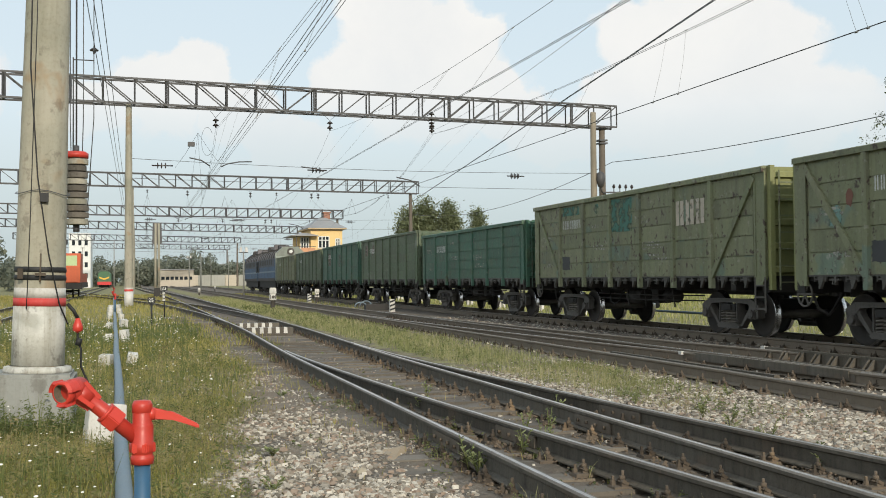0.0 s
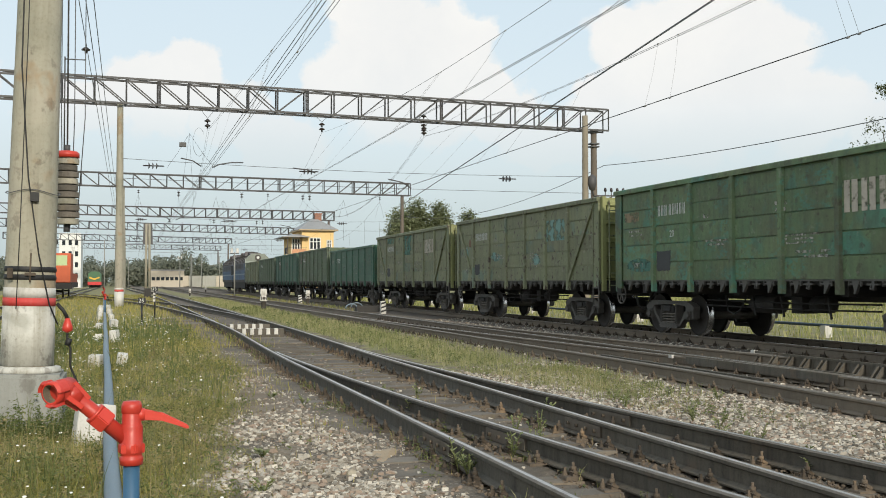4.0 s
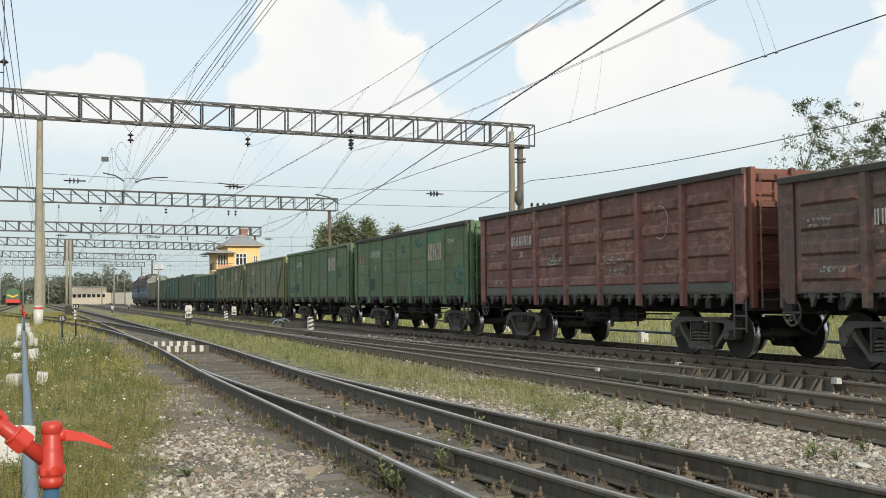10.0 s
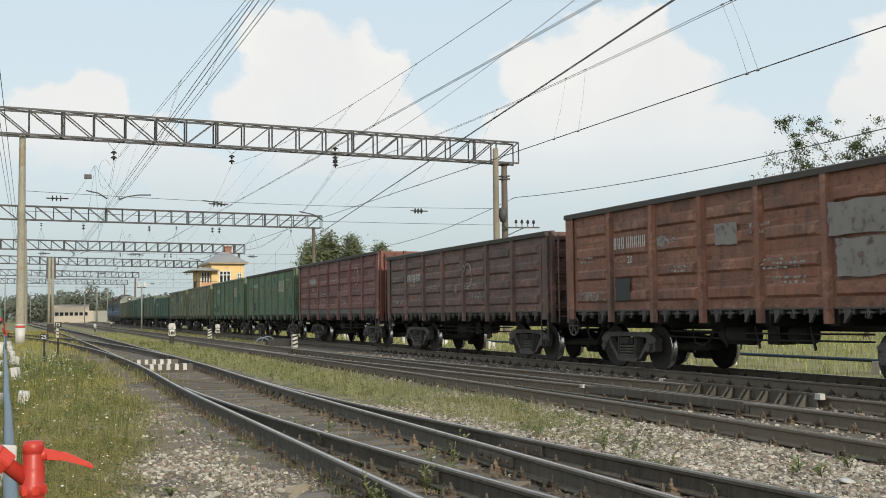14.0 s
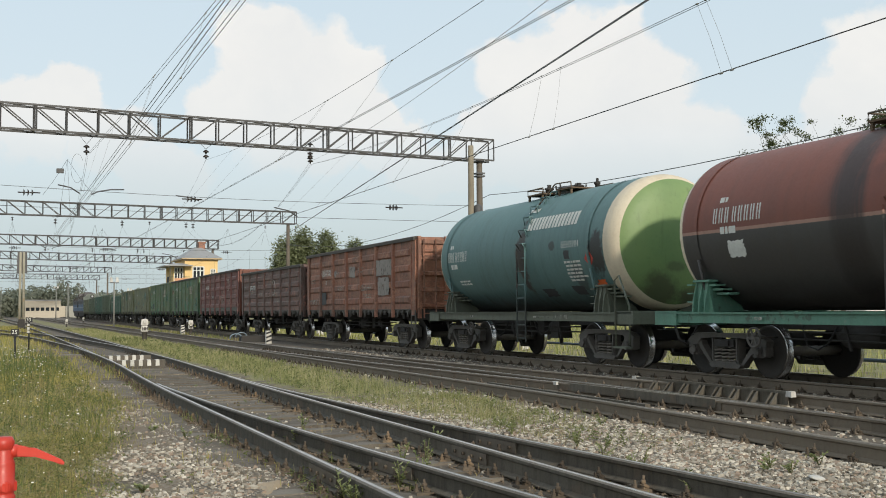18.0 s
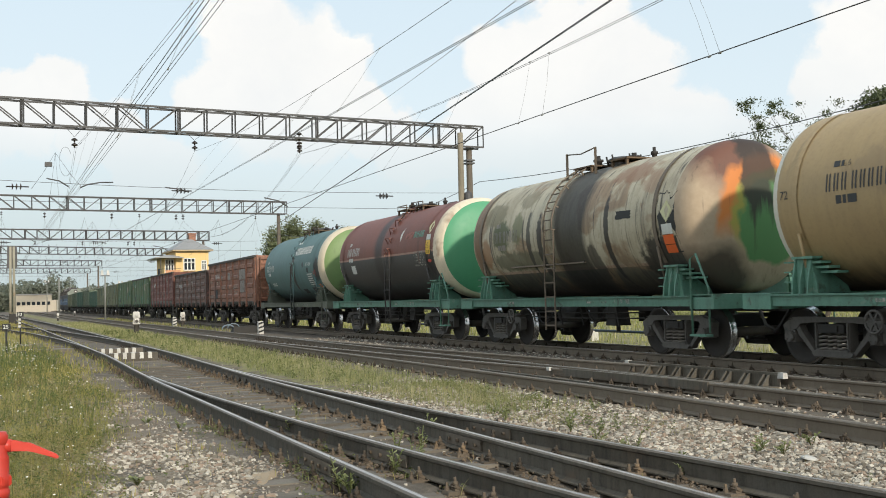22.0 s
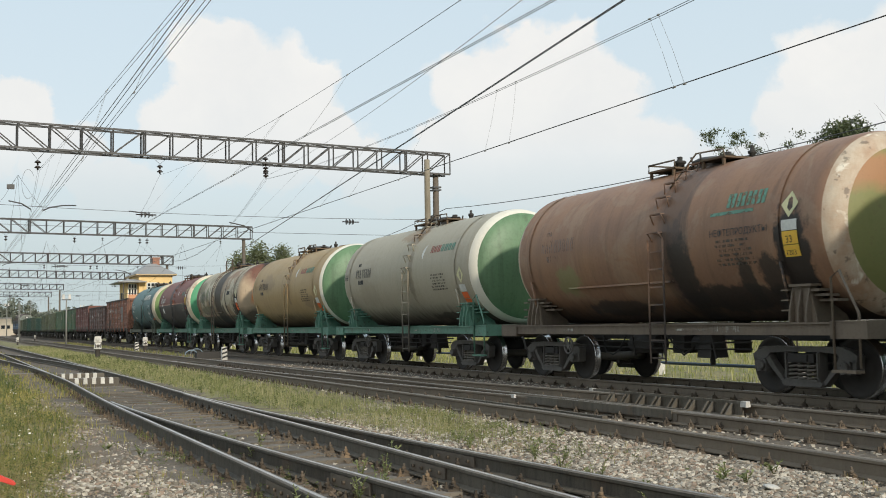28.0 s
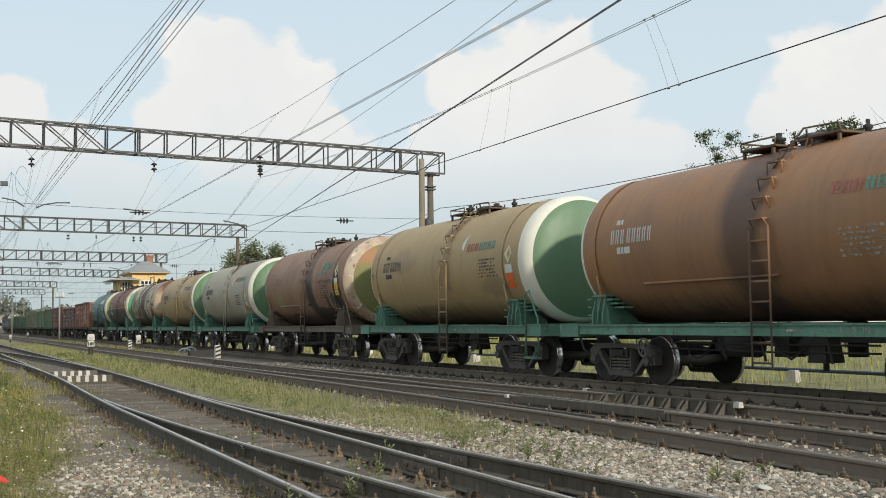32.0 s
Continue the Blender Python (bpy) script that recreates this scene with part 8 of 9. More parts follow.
def buildings():
    yellow = worn("yellow render wall", (0.84, 0.60, 0.28), dirt=(0.60, 0.42, 0.20), amount=0.3, rough=0.85, scale=0.8)
    trim = plain("pale stone trim", (0.55, 0.42, 0.26), 0.8)
    roofm = worn("grey sheet roof", (0.28, 0.28, 0.28), amount=0.3, rough=0.5, scale=0.8)
    white = plain("white wall", (0.72, 0.72, 0.70), 0.8)
    cream = plain("cream wall", (0.47, 0.415, 0.335), 0.8)
    brick = worn("chimney brick", (0.30, 0.14, 0.09), amount=0.4)
    winf = plain("white window frame", (0.7, 0.7, 0.68), 0.6)
    b = thing("signal_box", (24.7, 150.0, 0), "yellow rendered signal box with balcony and hipped roof", "building")
    bm = B()
    box(bm, -1.1, 3.4, 0, 9, 0, 8.95)
    part("wall", bm, yellow, b)
    bm = B()
    box(bm, -2.5, -1.1, 0.9, 8, 0, 7.9)
    part("wall", bm, yellow, b)
    # hipped roof with wide eaves
    bm = B()
    lo = [bm.verts.new(p) for p in ((-1.6, -0.6, 8.9), (4.0, -0.6, 8.9), (4.0, 9.6, 8.9), (-1.6, 9.6, 8.9))]
    up = [bm.verts.new(p) for p in ((0.7, 2.6, 10.5), (1.6, 2.6, 10.5), (1.6, 6.4, 10.5), (0.7, 6.4, 10.5))]
    bm.faces.new(lo[::-1])
    bm.faces.new(up)
    for k in range(4):
        bm.faces.new([lo[k], lo[(k + 1) % 4], up[(k + 1) % 4], up[k]])
    roof = part("roof", bm, roofm, b)
    bm = B()
    box(bm, -1.55, 3.95, -0.55, 9.5, 8.72, 8.9)
    part("eave_board", bm, trim, roof)
    bm = B()
    box(bm, 1.3, 2.2, 3.0, 4.0, 9.6, 11.2)
    box(bm, 1.2, 2.3, 2.9, 4.1, 11.2, 11.4)
    part("chimney", bm, brick, roof)
    bm = B()
    box(bm, -3.9, -0.2, -1.2, 8.2, 7.75, 7.88)
    box(bm, -3.7, -0.3, -1.0, 8.0, 7.88, 8.2, top=(1.2, 1.0))
    part("canopy", bm, roofm, b)
    bm = B()
    box(bm, -3.4, -0.5, -0.9, 0.9, 5.2, 5.4)
    prism(bm, [(-0.9, 5.2), (0.9, 5.2), (0.9, 4.5), (0.3, 4.7)][::-1], "x", -2.8, -0.9)
    balcony = part("balcony", bm, trim, b)
    bm = B()
    box(bm, -2.6, -0.6, -0.9, -0.82, 5.4, 6.1)
    part("parapet", bm, worn("salmon balcony panel", (0.62, 0.30, 0.16), amount=0.3, scale=0.8), balcony)
    for k in range(7):
        bm = B()
        bar(bm, (-3.35, -0.85 + k * 0.28, 5.4), (-3.35, -0.85 + k * 0.28, 6.25), 0.05, 0.05)
        part("baluster", bm, M["steel"], balcony)
    bm = B()
    bar(bm, (-3.35, -0.88, 6.27), (-3.35, 0.9, 6.27), 0.07, 0.07)
    bar(bm, (-3.35, -0.86, 6.27), (-0.5, -0.86, 6.27), 0.07, 0.07)
    part("rail", bm, M["steel"], balcony)
    for y in (-0.8,):
        bm = B()
        rod(bm, (-3.2, y, 5.3), (-3.2, y, 7.8), 0.06, n=8)
        part("canopy_post", bm, M["steel"], b)
    for z in (5.2, 8.5):
        bm = B()
        box(bm, -1.15, 3.45, -0.07, 0.0, z, z + 0.2)
        part("cornice", bm, trim, b)
    for x, w, z, h in ((0.75, 0.75, 6.1, 1.6), (-1.8, 0.55, 5.6, 2.0), (2.75, 0.3, 6.1, 1.3), (0.75, 0.75, 2.0, 1.6), (2.75, 0.3, 2.0, 1.4)):
        y = 0.9 if x < -1 else 0.0
        bm = B()
        box(bm, x - w, x + w, y - 0.04, y + 0.02, z, z + h)
        wn = part("window", bm, M["glass"], b)
        bm = B()
        for dx in ((-w, -w / 3, w / 3, w) if w > 0.5 else (-w, 0, w)):
            box(bm, x + dx - 0.07, x + dx + 0.07, y - 0.09, y - 0.04, z, z + h)
        for dz in (0, h * 0.68, h):
            box(bm, x - w, x + w, y - 0.09, y - 0.04, z + dz - 0.06, z + dz + 0.06)
        part("window_frame", bm, winf, wn)
        bm = B()
        box(bm, x - w - 0.15, x + w + 0.15, y - 0.2, y, z - 0.16, z - 0.06)
        part("window_sill", bm, trim, wn)
    b = thing("apartment_block", (-14.0, 300, 0), "white apartment block behind the trees", "building")
    bm = B()
    box(bm, -3.0, 2.4, 0, 14, 0, 14.5)
    part("wall", bm, white, b)
    for k in range(4):
        for j in range(3):
            bm = B()
            box(bm, -2.3 + j * 1.6, -1.5 + j * 1.6, -0.05, 0.0, 2.6 + k * 2.9, 3.9 + k * 2.9)
            part("window", bm, M["glass"], b)
    footing_far = worn("far wall concrete", (0.34, 0.335, 0.30), dirt=(0.2, 0.2, 0.18), amount=0.6, rough=0.85, scale=0.6)
    b = thing("depot_shed", (11.0, 310, 0), "long beige shed with dark window band", "building")
    bm = B()
    box(bm, -4.6, 4.6, 0, 12, 0, 4.7)
    part("wall", bm, cream, b)
    bm = B()
    box(bm, -4.8, 4.8, -0.3, 12.3, 4.7, 5.0)
    part("roof", bm, roofm, b)
    for k in range(7):
        bm = B()
        box(bm, -4.2 + k * 1.25, -3.3 + k * 1.25, -0.06, 0.0, 2.0, 2.9)
        part("window", bm, M["glass"], b)
    b = thing("boundary_wall", (24, 330, 0), "grey concrete boundary wall at the end of the yard", "wall")
    for k in range(8):
        bm = B()
        box(bm, -10 + k * 4, -6.1 + k * 4, 0, 0.4, 0, 3.4)
        part("panel", bm, footing_far if k % 3 else cream, b)
    b = thing("distant_building", (46, 420, 0), "low pale building with grey roof far behind", "building")
    bm = B()
    box(bm, -40, -8, 0, 10, 0, 6)
    part("wall", bm, cream, b)
    bm = B()
    prism(bm, [(-41, 6), (-7, 6), (-12, 8), (-36, 8)], "y", -0.5, 10.5)
    part("roof", bm, roofm, b)
    # green shed at the far left
    b = thing("green_shed", (-19.5, 108, 0), "low green shed in the bushes", "building")
    bm = B()
    box(bm, -3, 3, 0, 4, 0, 2.4)
    part("wall", bm, plain("green shed paint", (0.10, 0.24, 0.10), 0.7), b)
    bm = B()
    prism(bm, [(-3.3, 2.4), (3.3, 2.4), (0, 3.3)], "y", -0.3, 4.3)
    part("roof", bm, plain("green shed roof", (0.12, 0.3, 0.12), 0.6), b)
    # car and low buildings beyond the train
    for x, y, w, h, m in ((60, 62, 14, 4.2, white), (75, 40, 16, 5.0, cream)):
        b = thing("roadside_building", (x, y, 0), "low pale building beyond the field", "building")
        bm = B()
        box(bm, -w / 2, w / 2, -w / 2, w / 2, 0, h)
        part("wall", bm, m, b)
        bm = B()
        box(bm, -w / 2 - 0.3, w / 2 + 0.3, -w / 2 - 0.3, w / 2 + 0.3, h, h + 0.3)
        part("roof", bm, roofm, b)
    # slim poles of the yard
    for x, y, h, twin in ((10.0, 105, 4.4, 1), (9.3, 200, 5.8, 1), (21.7, 200, 5.4, 1), (17.1, 260, 8.0, 0), (11.4, 200, 6.4, 0), (-3.0, 160, 7.5, 0), (-1.8, 215, 6.5, 0), (4.6, 230, 7.0, 0), (13.2, 235, 7.5, 0), (19.6, 240, 7.2, 0), (-9.5, 210, 8, 0), (25.5, 190, 6.0, 0), (0.5, 270, 7.5, 0)):
        p = thing("lamp_post", (x, y, 0), "slim grey concrete yard post" + (" with twin white floodlights" if twin else ""), "lamp post", "yard posts")
        bm = B()
        rod(bm, (0, 0, 0), (0, 0, h), 0.09, 0.06, n=8)
        part("post", bm, M["footing"], p)
        bm = B()
        bar(bm, (-0.42, 0, h - 0.1), (0.42, 0, h - 0.1), 0.06, 0.06)
        part("crossarm", bm, M["steel"], p)
        if twin:
            for q in (-0.27, 0.27):
                bm = B()
                box(bm, q - 0.14, q + 0.14, -0.15, 0.12, h - 0.05, h + 0.40, top=(0.05, 0.06))
                part("floodlight", bm, M["white"], p, "white floodlight housing")
    # floodlight on the portal mast
    f = thing("floodlight", (30.3, 66.9, 8.2), "curved grey floodlight on the portal mast", "floodlight")
    bm = B()
    lathe(bm, [(0.0, -0.5), (0.18, -0.45), (0.3, 0.0), (0.26, 0.45), (0.0, 0.62)], 14, "z")
    part("lamp_body", bm, M["steel"], f)
    bm = B()
    path_rod(bm, [(0.0, 0, -0.4), (0.25, 0.3, -0.8), (0.6, 0.55, -0.9)], 0.06, 6)
    part("arm", bm, M["steel"], f)


buildings()


# ---------------------------------------------------------------- plants
def leaf_material(name, lo, hi, dry=None):
    m, g = material(name)
    r = g.n("ShaderNodeNewGeometry").outputs["Random Per Island"]
    co = g.n("ShaderNodeNewGeometry").outputs["Position"]
    n = g.noise(co, 0.7, 3, 0.5)
    c = g.mix(r, (*lo, 1), (*hi, 1))
    if dry:
        c = g.mix(g.ramp(g.m("ADD", n, g.m("MULTIPLY", g.m("FRACT", g.m("MULTIPLY", r, 17.0)), 0.35)), 0.62, 0.85), c, (*dry, 1))
    b = g.n("ShaderNodeBsdfPrincipled", {"Base Color": c, "Roughness": 0.6})
    t = g.n("ShaderNodeBsdfTranslucent", {"Color": c})
    s = g.n("ShaderNodeMixShader", {0: 0.35, 1: b.outputs[0], 2: t.outputs[0]})
    g.n("ShaderNodeOutputMaterial", {"Surface": s.outputs[0]})
    return m


M["grass"] = leaf_material("grass blades", (0.16, 0.16, 0.033), (0.34, 0.315, 0.07), (0.46, 0.38, 0.145))
M["grass_green"] = leaf_material("green tuft grass", (0.125, 0.145, 0.045), (0.27, 0.285, 0.10), (0.40, 0.35, 0.17))
M["grass_tall"] = leaf_material("tall grass", (0.155, 0.175, 0.055), (0.30, 0.315, 0.125), (0.43, 0.39, 0.21))
M["grass_field"] = leaf_material("meadow grass", (0.17, 0.20, 0.05), (0.33, 0.34, 0.10), (0.46, 0.42, 0.19))
M["weed"] = leaf_material("weed leaves", (0.075, 0.105, 0.03), (0.17, 0.195, 0.06))
M["weed_green"] = leaf_material("fresh weed leaves", (0.14, 0.17, 0.055), (0.29, 0.31, 0.13))
M["weed_mix"] = leaf_material("mixed weeds", (0.10, 0.125, 0.035), (0.24, 0.25, 0.08), (0.34, 0.28, 0.14))
M["leaf"] = leaf_material("tree leaves", (0.055, 0.072, 0.03), (0.12, 0.14, 0.06))
# leaf colours lifted towards grey: distance haze is painted into them
M["leaf_hazed"] = leaf_material("far foliage with painted haze", (0.14, 0.16, 0.125), (0.22, 0.235, 0.175))
M["leaf_poplar"] = leaf_material("poplar leaves", (0.14, 0.162, 0.08), (0.26, 0.285, 0.15))
M["bark"] = worn("bark", (0.10, 0.08, 0.06), amount=0.5, rough=0.9)
M["dry"] = leaf_material("dry seed heads", (0.12, 0.075, 0.04), (0.27, 0.19, 0.10))
M["petal"] = plain("white petals", (0.75, 0.74, 0.68), 0.7)


def mesh_of(name, verts, faces, mat, label, category, kind="stuff"):
    me = bpy.data.meshes.new(name)
    me.from_pydata(verts.tolist() if hasattr(verts, "tolist") else verts, [], faces.tolist() if hasattr(faces, "tolist") else faces)
    me.materials.append(mat)
    return tagged(new(name, me), label, category, kind=kind)


def blades(name, label, rg, count, xr, yr, keep, hmin, hmax, wid, mat, power=1.0, lean=0.5):
    """Grass: bent tapered blades scattered where keep() allows."""
    x = rg.uniform(*xr, count)
    y = yr[0] + (yr[1] - yr[0]) * rg.random(count) ** power
    k = np.array([keep(a, b) for a, b in zip(x, y)])
    ok = rg.random(count) < k
    x, y, k = x[ok], y[ok], k[ok]
    n = len(x)
    z = np.array([bed(a, b) for a, b in zip(x, y)]) - 0.01
    h = (hmin + (hmax - hmin) * rg.random(n) ** 1.6) * (0.55 + 0.45 * k)
    a = rg.uniform(0, 2 * np.pi, n)
    w = wid * (0.6 + 0.8 * rg.random(n)) * (1 + np.maximum(0, y - 14) / 22)
    la = rg.uniform(0, 2 * np.pi, n)
    ln = h * lean * rg.random(n)
    dx, dy = np.cos(a) * w / 2, np.sin(a) * w / 2
    bx, by = np.cos(la) * ln, np.sin(la) * ln
    v = np.empty((n, 5, 3))
    v[:, 0] = np.stack([x - dx, y - dy, z], 1)
    v[:, 1] = np.stack([x + dx, y + dy, z], 1)
    v[:, 2] = np.stack([x + dx * 0.8 + bx * 0.35, y + dy * 0.8 + by * 0.35, z + h * 0.6], 1)
    v[:, 3] = np.stack([x - dx * 0.8 + bx * 0.35, y - dy * 0.8 + by * 0.35, z + h * 0.6], 1)
    v[:, 4] = np.stack([x + bx, y + by, z + h], 1)
    i = np.arange(n)[:, None] * 5
    quads, tris = (i + [0, 1, 2, 3]).tolist(), (i + [3, 2, 4]).tolist()
    return mesh_of(name, v.reshape(-1, 3), quads + tris, mat, label, "grass")


def leafy(name, label, rg, count, xr, yr, keep, per, rad, hgt, size, mat, power=1.2):
    """Low herbs: clumps of small tilted leaves on the ground."""
    x = rg.uniform(*xr, count)
    y = yr[0] + (yr[1] - yr[0]) * rg.random(count) ** power
    ok = np.array([rg.random() < keep(a, b) for a, b in zip(x, y)])
    x, y = x[ok], y[ok]
    n = len(x)
    z = np.array([bed(a, b) for a, b in zip(x, y)])
    H = hgt * (0.3 + 0.7 * rg.random(n) ** 1.5)
    R = rad * rg.uniform(0.5, 1.3, n)
    u = rg.random((n, per))
    a = rg.uniform(0, 2 * np.pi, (n, per))
    rr = R[:, None] * np.sqrt(rg.random((n, per))) * (1.1 - 0.6 * u)
    c = np.stack([x[:, None] + rr * np.cos(a), y[:, None] + rr * np.sin(a), z[:, None] + H[:, None] * u], -1).reshape(-1, 3)
    m = len(c)
    d = rg.normal(0, 1, (m, 3)) * np.array([1, 1, 0.55])
    d /= np.linalg.norm(d, axis=1)[:, None]
    w = np.cross(d, rg.normal(0, 1, (m, 3)))
    w /= np.linalg.norm(w, axis=1)[:, None]
    s = (size * rg.uniform(0.5, 1.5, m) * (1 + np.maximum(0, c[:, 1] - 14) / 30))[:, None]
    v = np.stack([c - d * s, c + w * s * 0.3, c + d * s, c - w * s * 0.3], 1).reshape(-1, 3)
    return mesh_of(name, v, np.arange(m * 4).reshape(-1, 4), mat, label, "weeds")


def patch(x, y, s, seed):
    return noise.noise((x * s, y * s, seed)) * 0.5 + 0.5


def verge(x, y):
    if abs(x - PX(y) + 0.02) < 0.07:
        return 0.0
    edge = 0.70 + 0.35 * noise.noise((y * 0.5, 3.0, 0.0)) + 0.75 * smooth01(y, 8, 13) + 0.5 * smooth01(y, 13, 17)
    return smooth01(edge - x, -0.15, 0.5) * min(1.0, 0.35 + 0.95 * patch(x, y, 0.55, 1.0))


def strip(x, y):
    c = smooth01(x - (5.0 + d1(y)), 0.0, 0.35) * smooth01(7.35 - x, 0, 0.3) * smooth01(y - 0.9 * (x - 5.2) + 2.5 * noise.noise((x, y * 0.4, 9.0)), 7.8, 13)
    return c * min(1.0, 0.2 + 1.1 * patch(x, y, 0.9, 5.0) ** 1.4)


def sparse(x, y):
    return (0.06 if x > 2.4 else 0.16 if y < 10 else 0.36) * (1 if patch(x, y, 1.3, 7.0) > 0.58 else 0.12)


def plants():
    rg = np.random.default_rng(11)
    blades("grass_verge_near", "short mixed green and straw grass of the verge", rg, 110000, (-6.5, 2.2), (5.5, 26), verge, 0.03, 0.22, 0.0045, M["grass"], 1.15, 1.1)
    leafy("herbs_verge", "low leafy weeds and clover in the verge", rg, 9000, (-6.5, 1.9), (5.5, 34), lambda x, y: verge(x, y) * (1 if patch(x, y, 0.7, 41.0) > 0.48 else 0.25), 22, 0.10, 0.22, 0.017, M["weed"])
    leafy("herbs_near", "dense low weeds at the near edge of the verge", rg, 7000, (-3.2, 1.1), (4.4, 13), verge, 30, 0.11, 0.16, 0.012, M["weed_mix"])
    blades("grass_near", "short dense grass at the near edge of the verge", rg, 60000, (-3.2, 1.1), (4.2, 13), verge, 0.03, 0.15, 0.0035, M["grass"], 1.2, 1.1)
    blades("grass_around", "grass round the camera's stand", rg, 22000, (-4.0, 0.9), (-5, 4.4), verge, 0.03, 0.15, 0.006, M["grass"], 1.0, 1.0)
    leafy("herbs_strip", "low leafy weeds between the tracks", rg, 1900, (4.9, 7.5), (8, 60), strip, 20, 0.08, 0.2, 0.017, M["weed"], 1.4)
    leafy("herbs_gravel", "small weeds rooted in the gravel", rg, 4200, (0.3, 7.5), (5, 30), lambda x, y: 0.22 * (1 if patch(x, y, 1.1, 51.0) > 0.6 else 0.05), 14, 0.05, 0.09, 0.014, M["weed"], 1.4)
    beside = lambda x, y: (1.0 if min(abs(x - line1(y)), abs(x - line1(y) - d1(y) - 0.1)) < 0.24 else 0.0) * (0.75 if patch(x, y, 1.4, 91.0) > 0.56 else 0.05)
    leafy("herbs_rail", "small green weeds along the rail foot", rg, 9000, (1.2, 4.6), (5, 34), beside, 14, 0.045, 0.14, 0.014, M["weed"], 1.4)
    blades("grass_rail", "thin straw tufts along the rail foot", rg, 14000, (1.2, 4.6), (5, 40), beside, 0.05, 0.22, 0.005, M["grass_tall"], 1.4)
    blades("grass_verge_far", "rough grass of the verge further along", rg, 60000, (-16, 3.2), (24, 120), lambda x, y: verge(min(x, 2.0) - 0.3, y), 0.06, 0.28, 0.008, M["grass"], 1.3)
    blades("weeds_verge", "taller weeds and stalks in the verge", rg, 9000, (-6, 1.6), (6, 40), lambda x, y: verge(x, y) * (1 if patch(x, y, 0.8, 21.0) > 0.5 else 0.12), 0.2, 0.55, 0.008, M["weed"], 1.2, 0.35)
    blades("grass_strip", "tall pale grass between the tracks", rg, 75000, (4.9, 7.5), (12, 95), strip, 0.05, 0.28, 0.005, M["grass_tall"], 1.3, 0.35)
    blades("grass_tufts", "short green tufts growing over the ballast", rg, 60000, (4.7, 7.3), (7.0, 17), lambda x, y: strip(x, y) * (1.0 if patch(x, y, 1.5, 95.0) > 0.45 else 0.12), 0.03, 0.16, 0.0045, M["grass_green"], 1.0, 1.0)
    blades("grass_track", "thin grass tufts between stones and rails", rg, 60000, (0.3, 7.6), (5, 45), sparse, 0.04, 0.20, 0.006, M["grass"], 1.4)
    blades("grass_field", "meadow grass beyond the train", rg, 52000, (16.3, 48), (4, 110), lambda x, y: 0.9, 0.08, 0.36, 0.014, M["grass_field"], 1.4)
    blades("grass_between", "grass between middle and main track", rg, 5000, (9.3, 12.4), (50, 120), lambda x, y: smooth01(x, 9.6, 9.9) * smooth01(12.0, x, x + 0.3) * (0.2 + patch(x, y, 0.5, 3.0)), 0.06, 0.25, 0.012, M["weed_mix"])
    # tall dark herb clumps round the mast and the pipe
    tallkeep = lambda x, y: verge(x, y) * (0.0 if abs(x - PX(y)) < 0.2 else 1.0) * (1.0 if patch(x, y, 0.9, 63.0) > 0.52 else 0.06)
    leafy("herbs_tall", "knee-high dark leafy weeds in clumps", rg, 1300, (-3.2, 1.0), (5.6, 20), tallkeep, 36, 0.085, 0.38, 0.016, M["weed_mix"], 1.2)
    leafy("herbs_dry", "brown dry seed heads among the weeds", rg, 900, (-3.0, 1.2), (5.6, 22), tallkeep, 24, 0.06, 0.52, 0.009, M["dry"], 1.2)
    blades("stalks_verge", "thin upright stalks among the weeds", rg, 7000, (-3.4, 1.2), (5.4, 22), tallkeep, 0.25, 0.6, 0.0035, M["weed_mix"], 1.2, 0.25)
    leafy("herbs_foundation", "weeds crowding the mast's foundation", rg, 260, (-1.7, -0.35), (10.2, 11.05), lambda x, y: 0.9, 40, 0.08, 0.42, 0.016, M["weed"], 1.0)
    # white flower heads
    n = 2600
    x = rg.uniform(-5.5, 1.3, n)
    y = 6 + 34 * rg.random(n) ** 1.1
    ok = np.array([rg.random() < verge(a, b) * (1.0 if patch(a, b, 0.9, 31.0) > 0.5 else 0.15) for a, b in zip(x, y)])
    x, y = x[ok], y[ok]
    n = len(x)
    z = np.array([bed(a, b) for a, b in zip(x, y)]) + rg.uniform(0.12, 0.38, n)
    r = rg.uniform(0.006, 0.013, n) * (1 + np.maximum(0, y - 12) / 40)
    ang = np.linspace(0, 2 * np.pi, 6, endpoint=False)
    v = np.empty((n, 7, 3))
    for k in range(6):
        v[:, k] = np.stack([x + r * np.cos(ang[k]), y + r * np.sin(ang[k]) * 0.9, z + 0.35 * r * np.sin(ang[k] * 1.0)], 1)
    v[:, 6] = np.stack([x, y, z + r * 0.5], 1)
    i = np.arange(n)[:, None] * 7
    f = np.concatenate([i + [k, (k + 1) % 6, 6] for k in range(6)])
    mesh_of("wild_flowers", v.reshape(-1, 3), f, M["petal"], "small white wild flowers in the verge", "flowers")
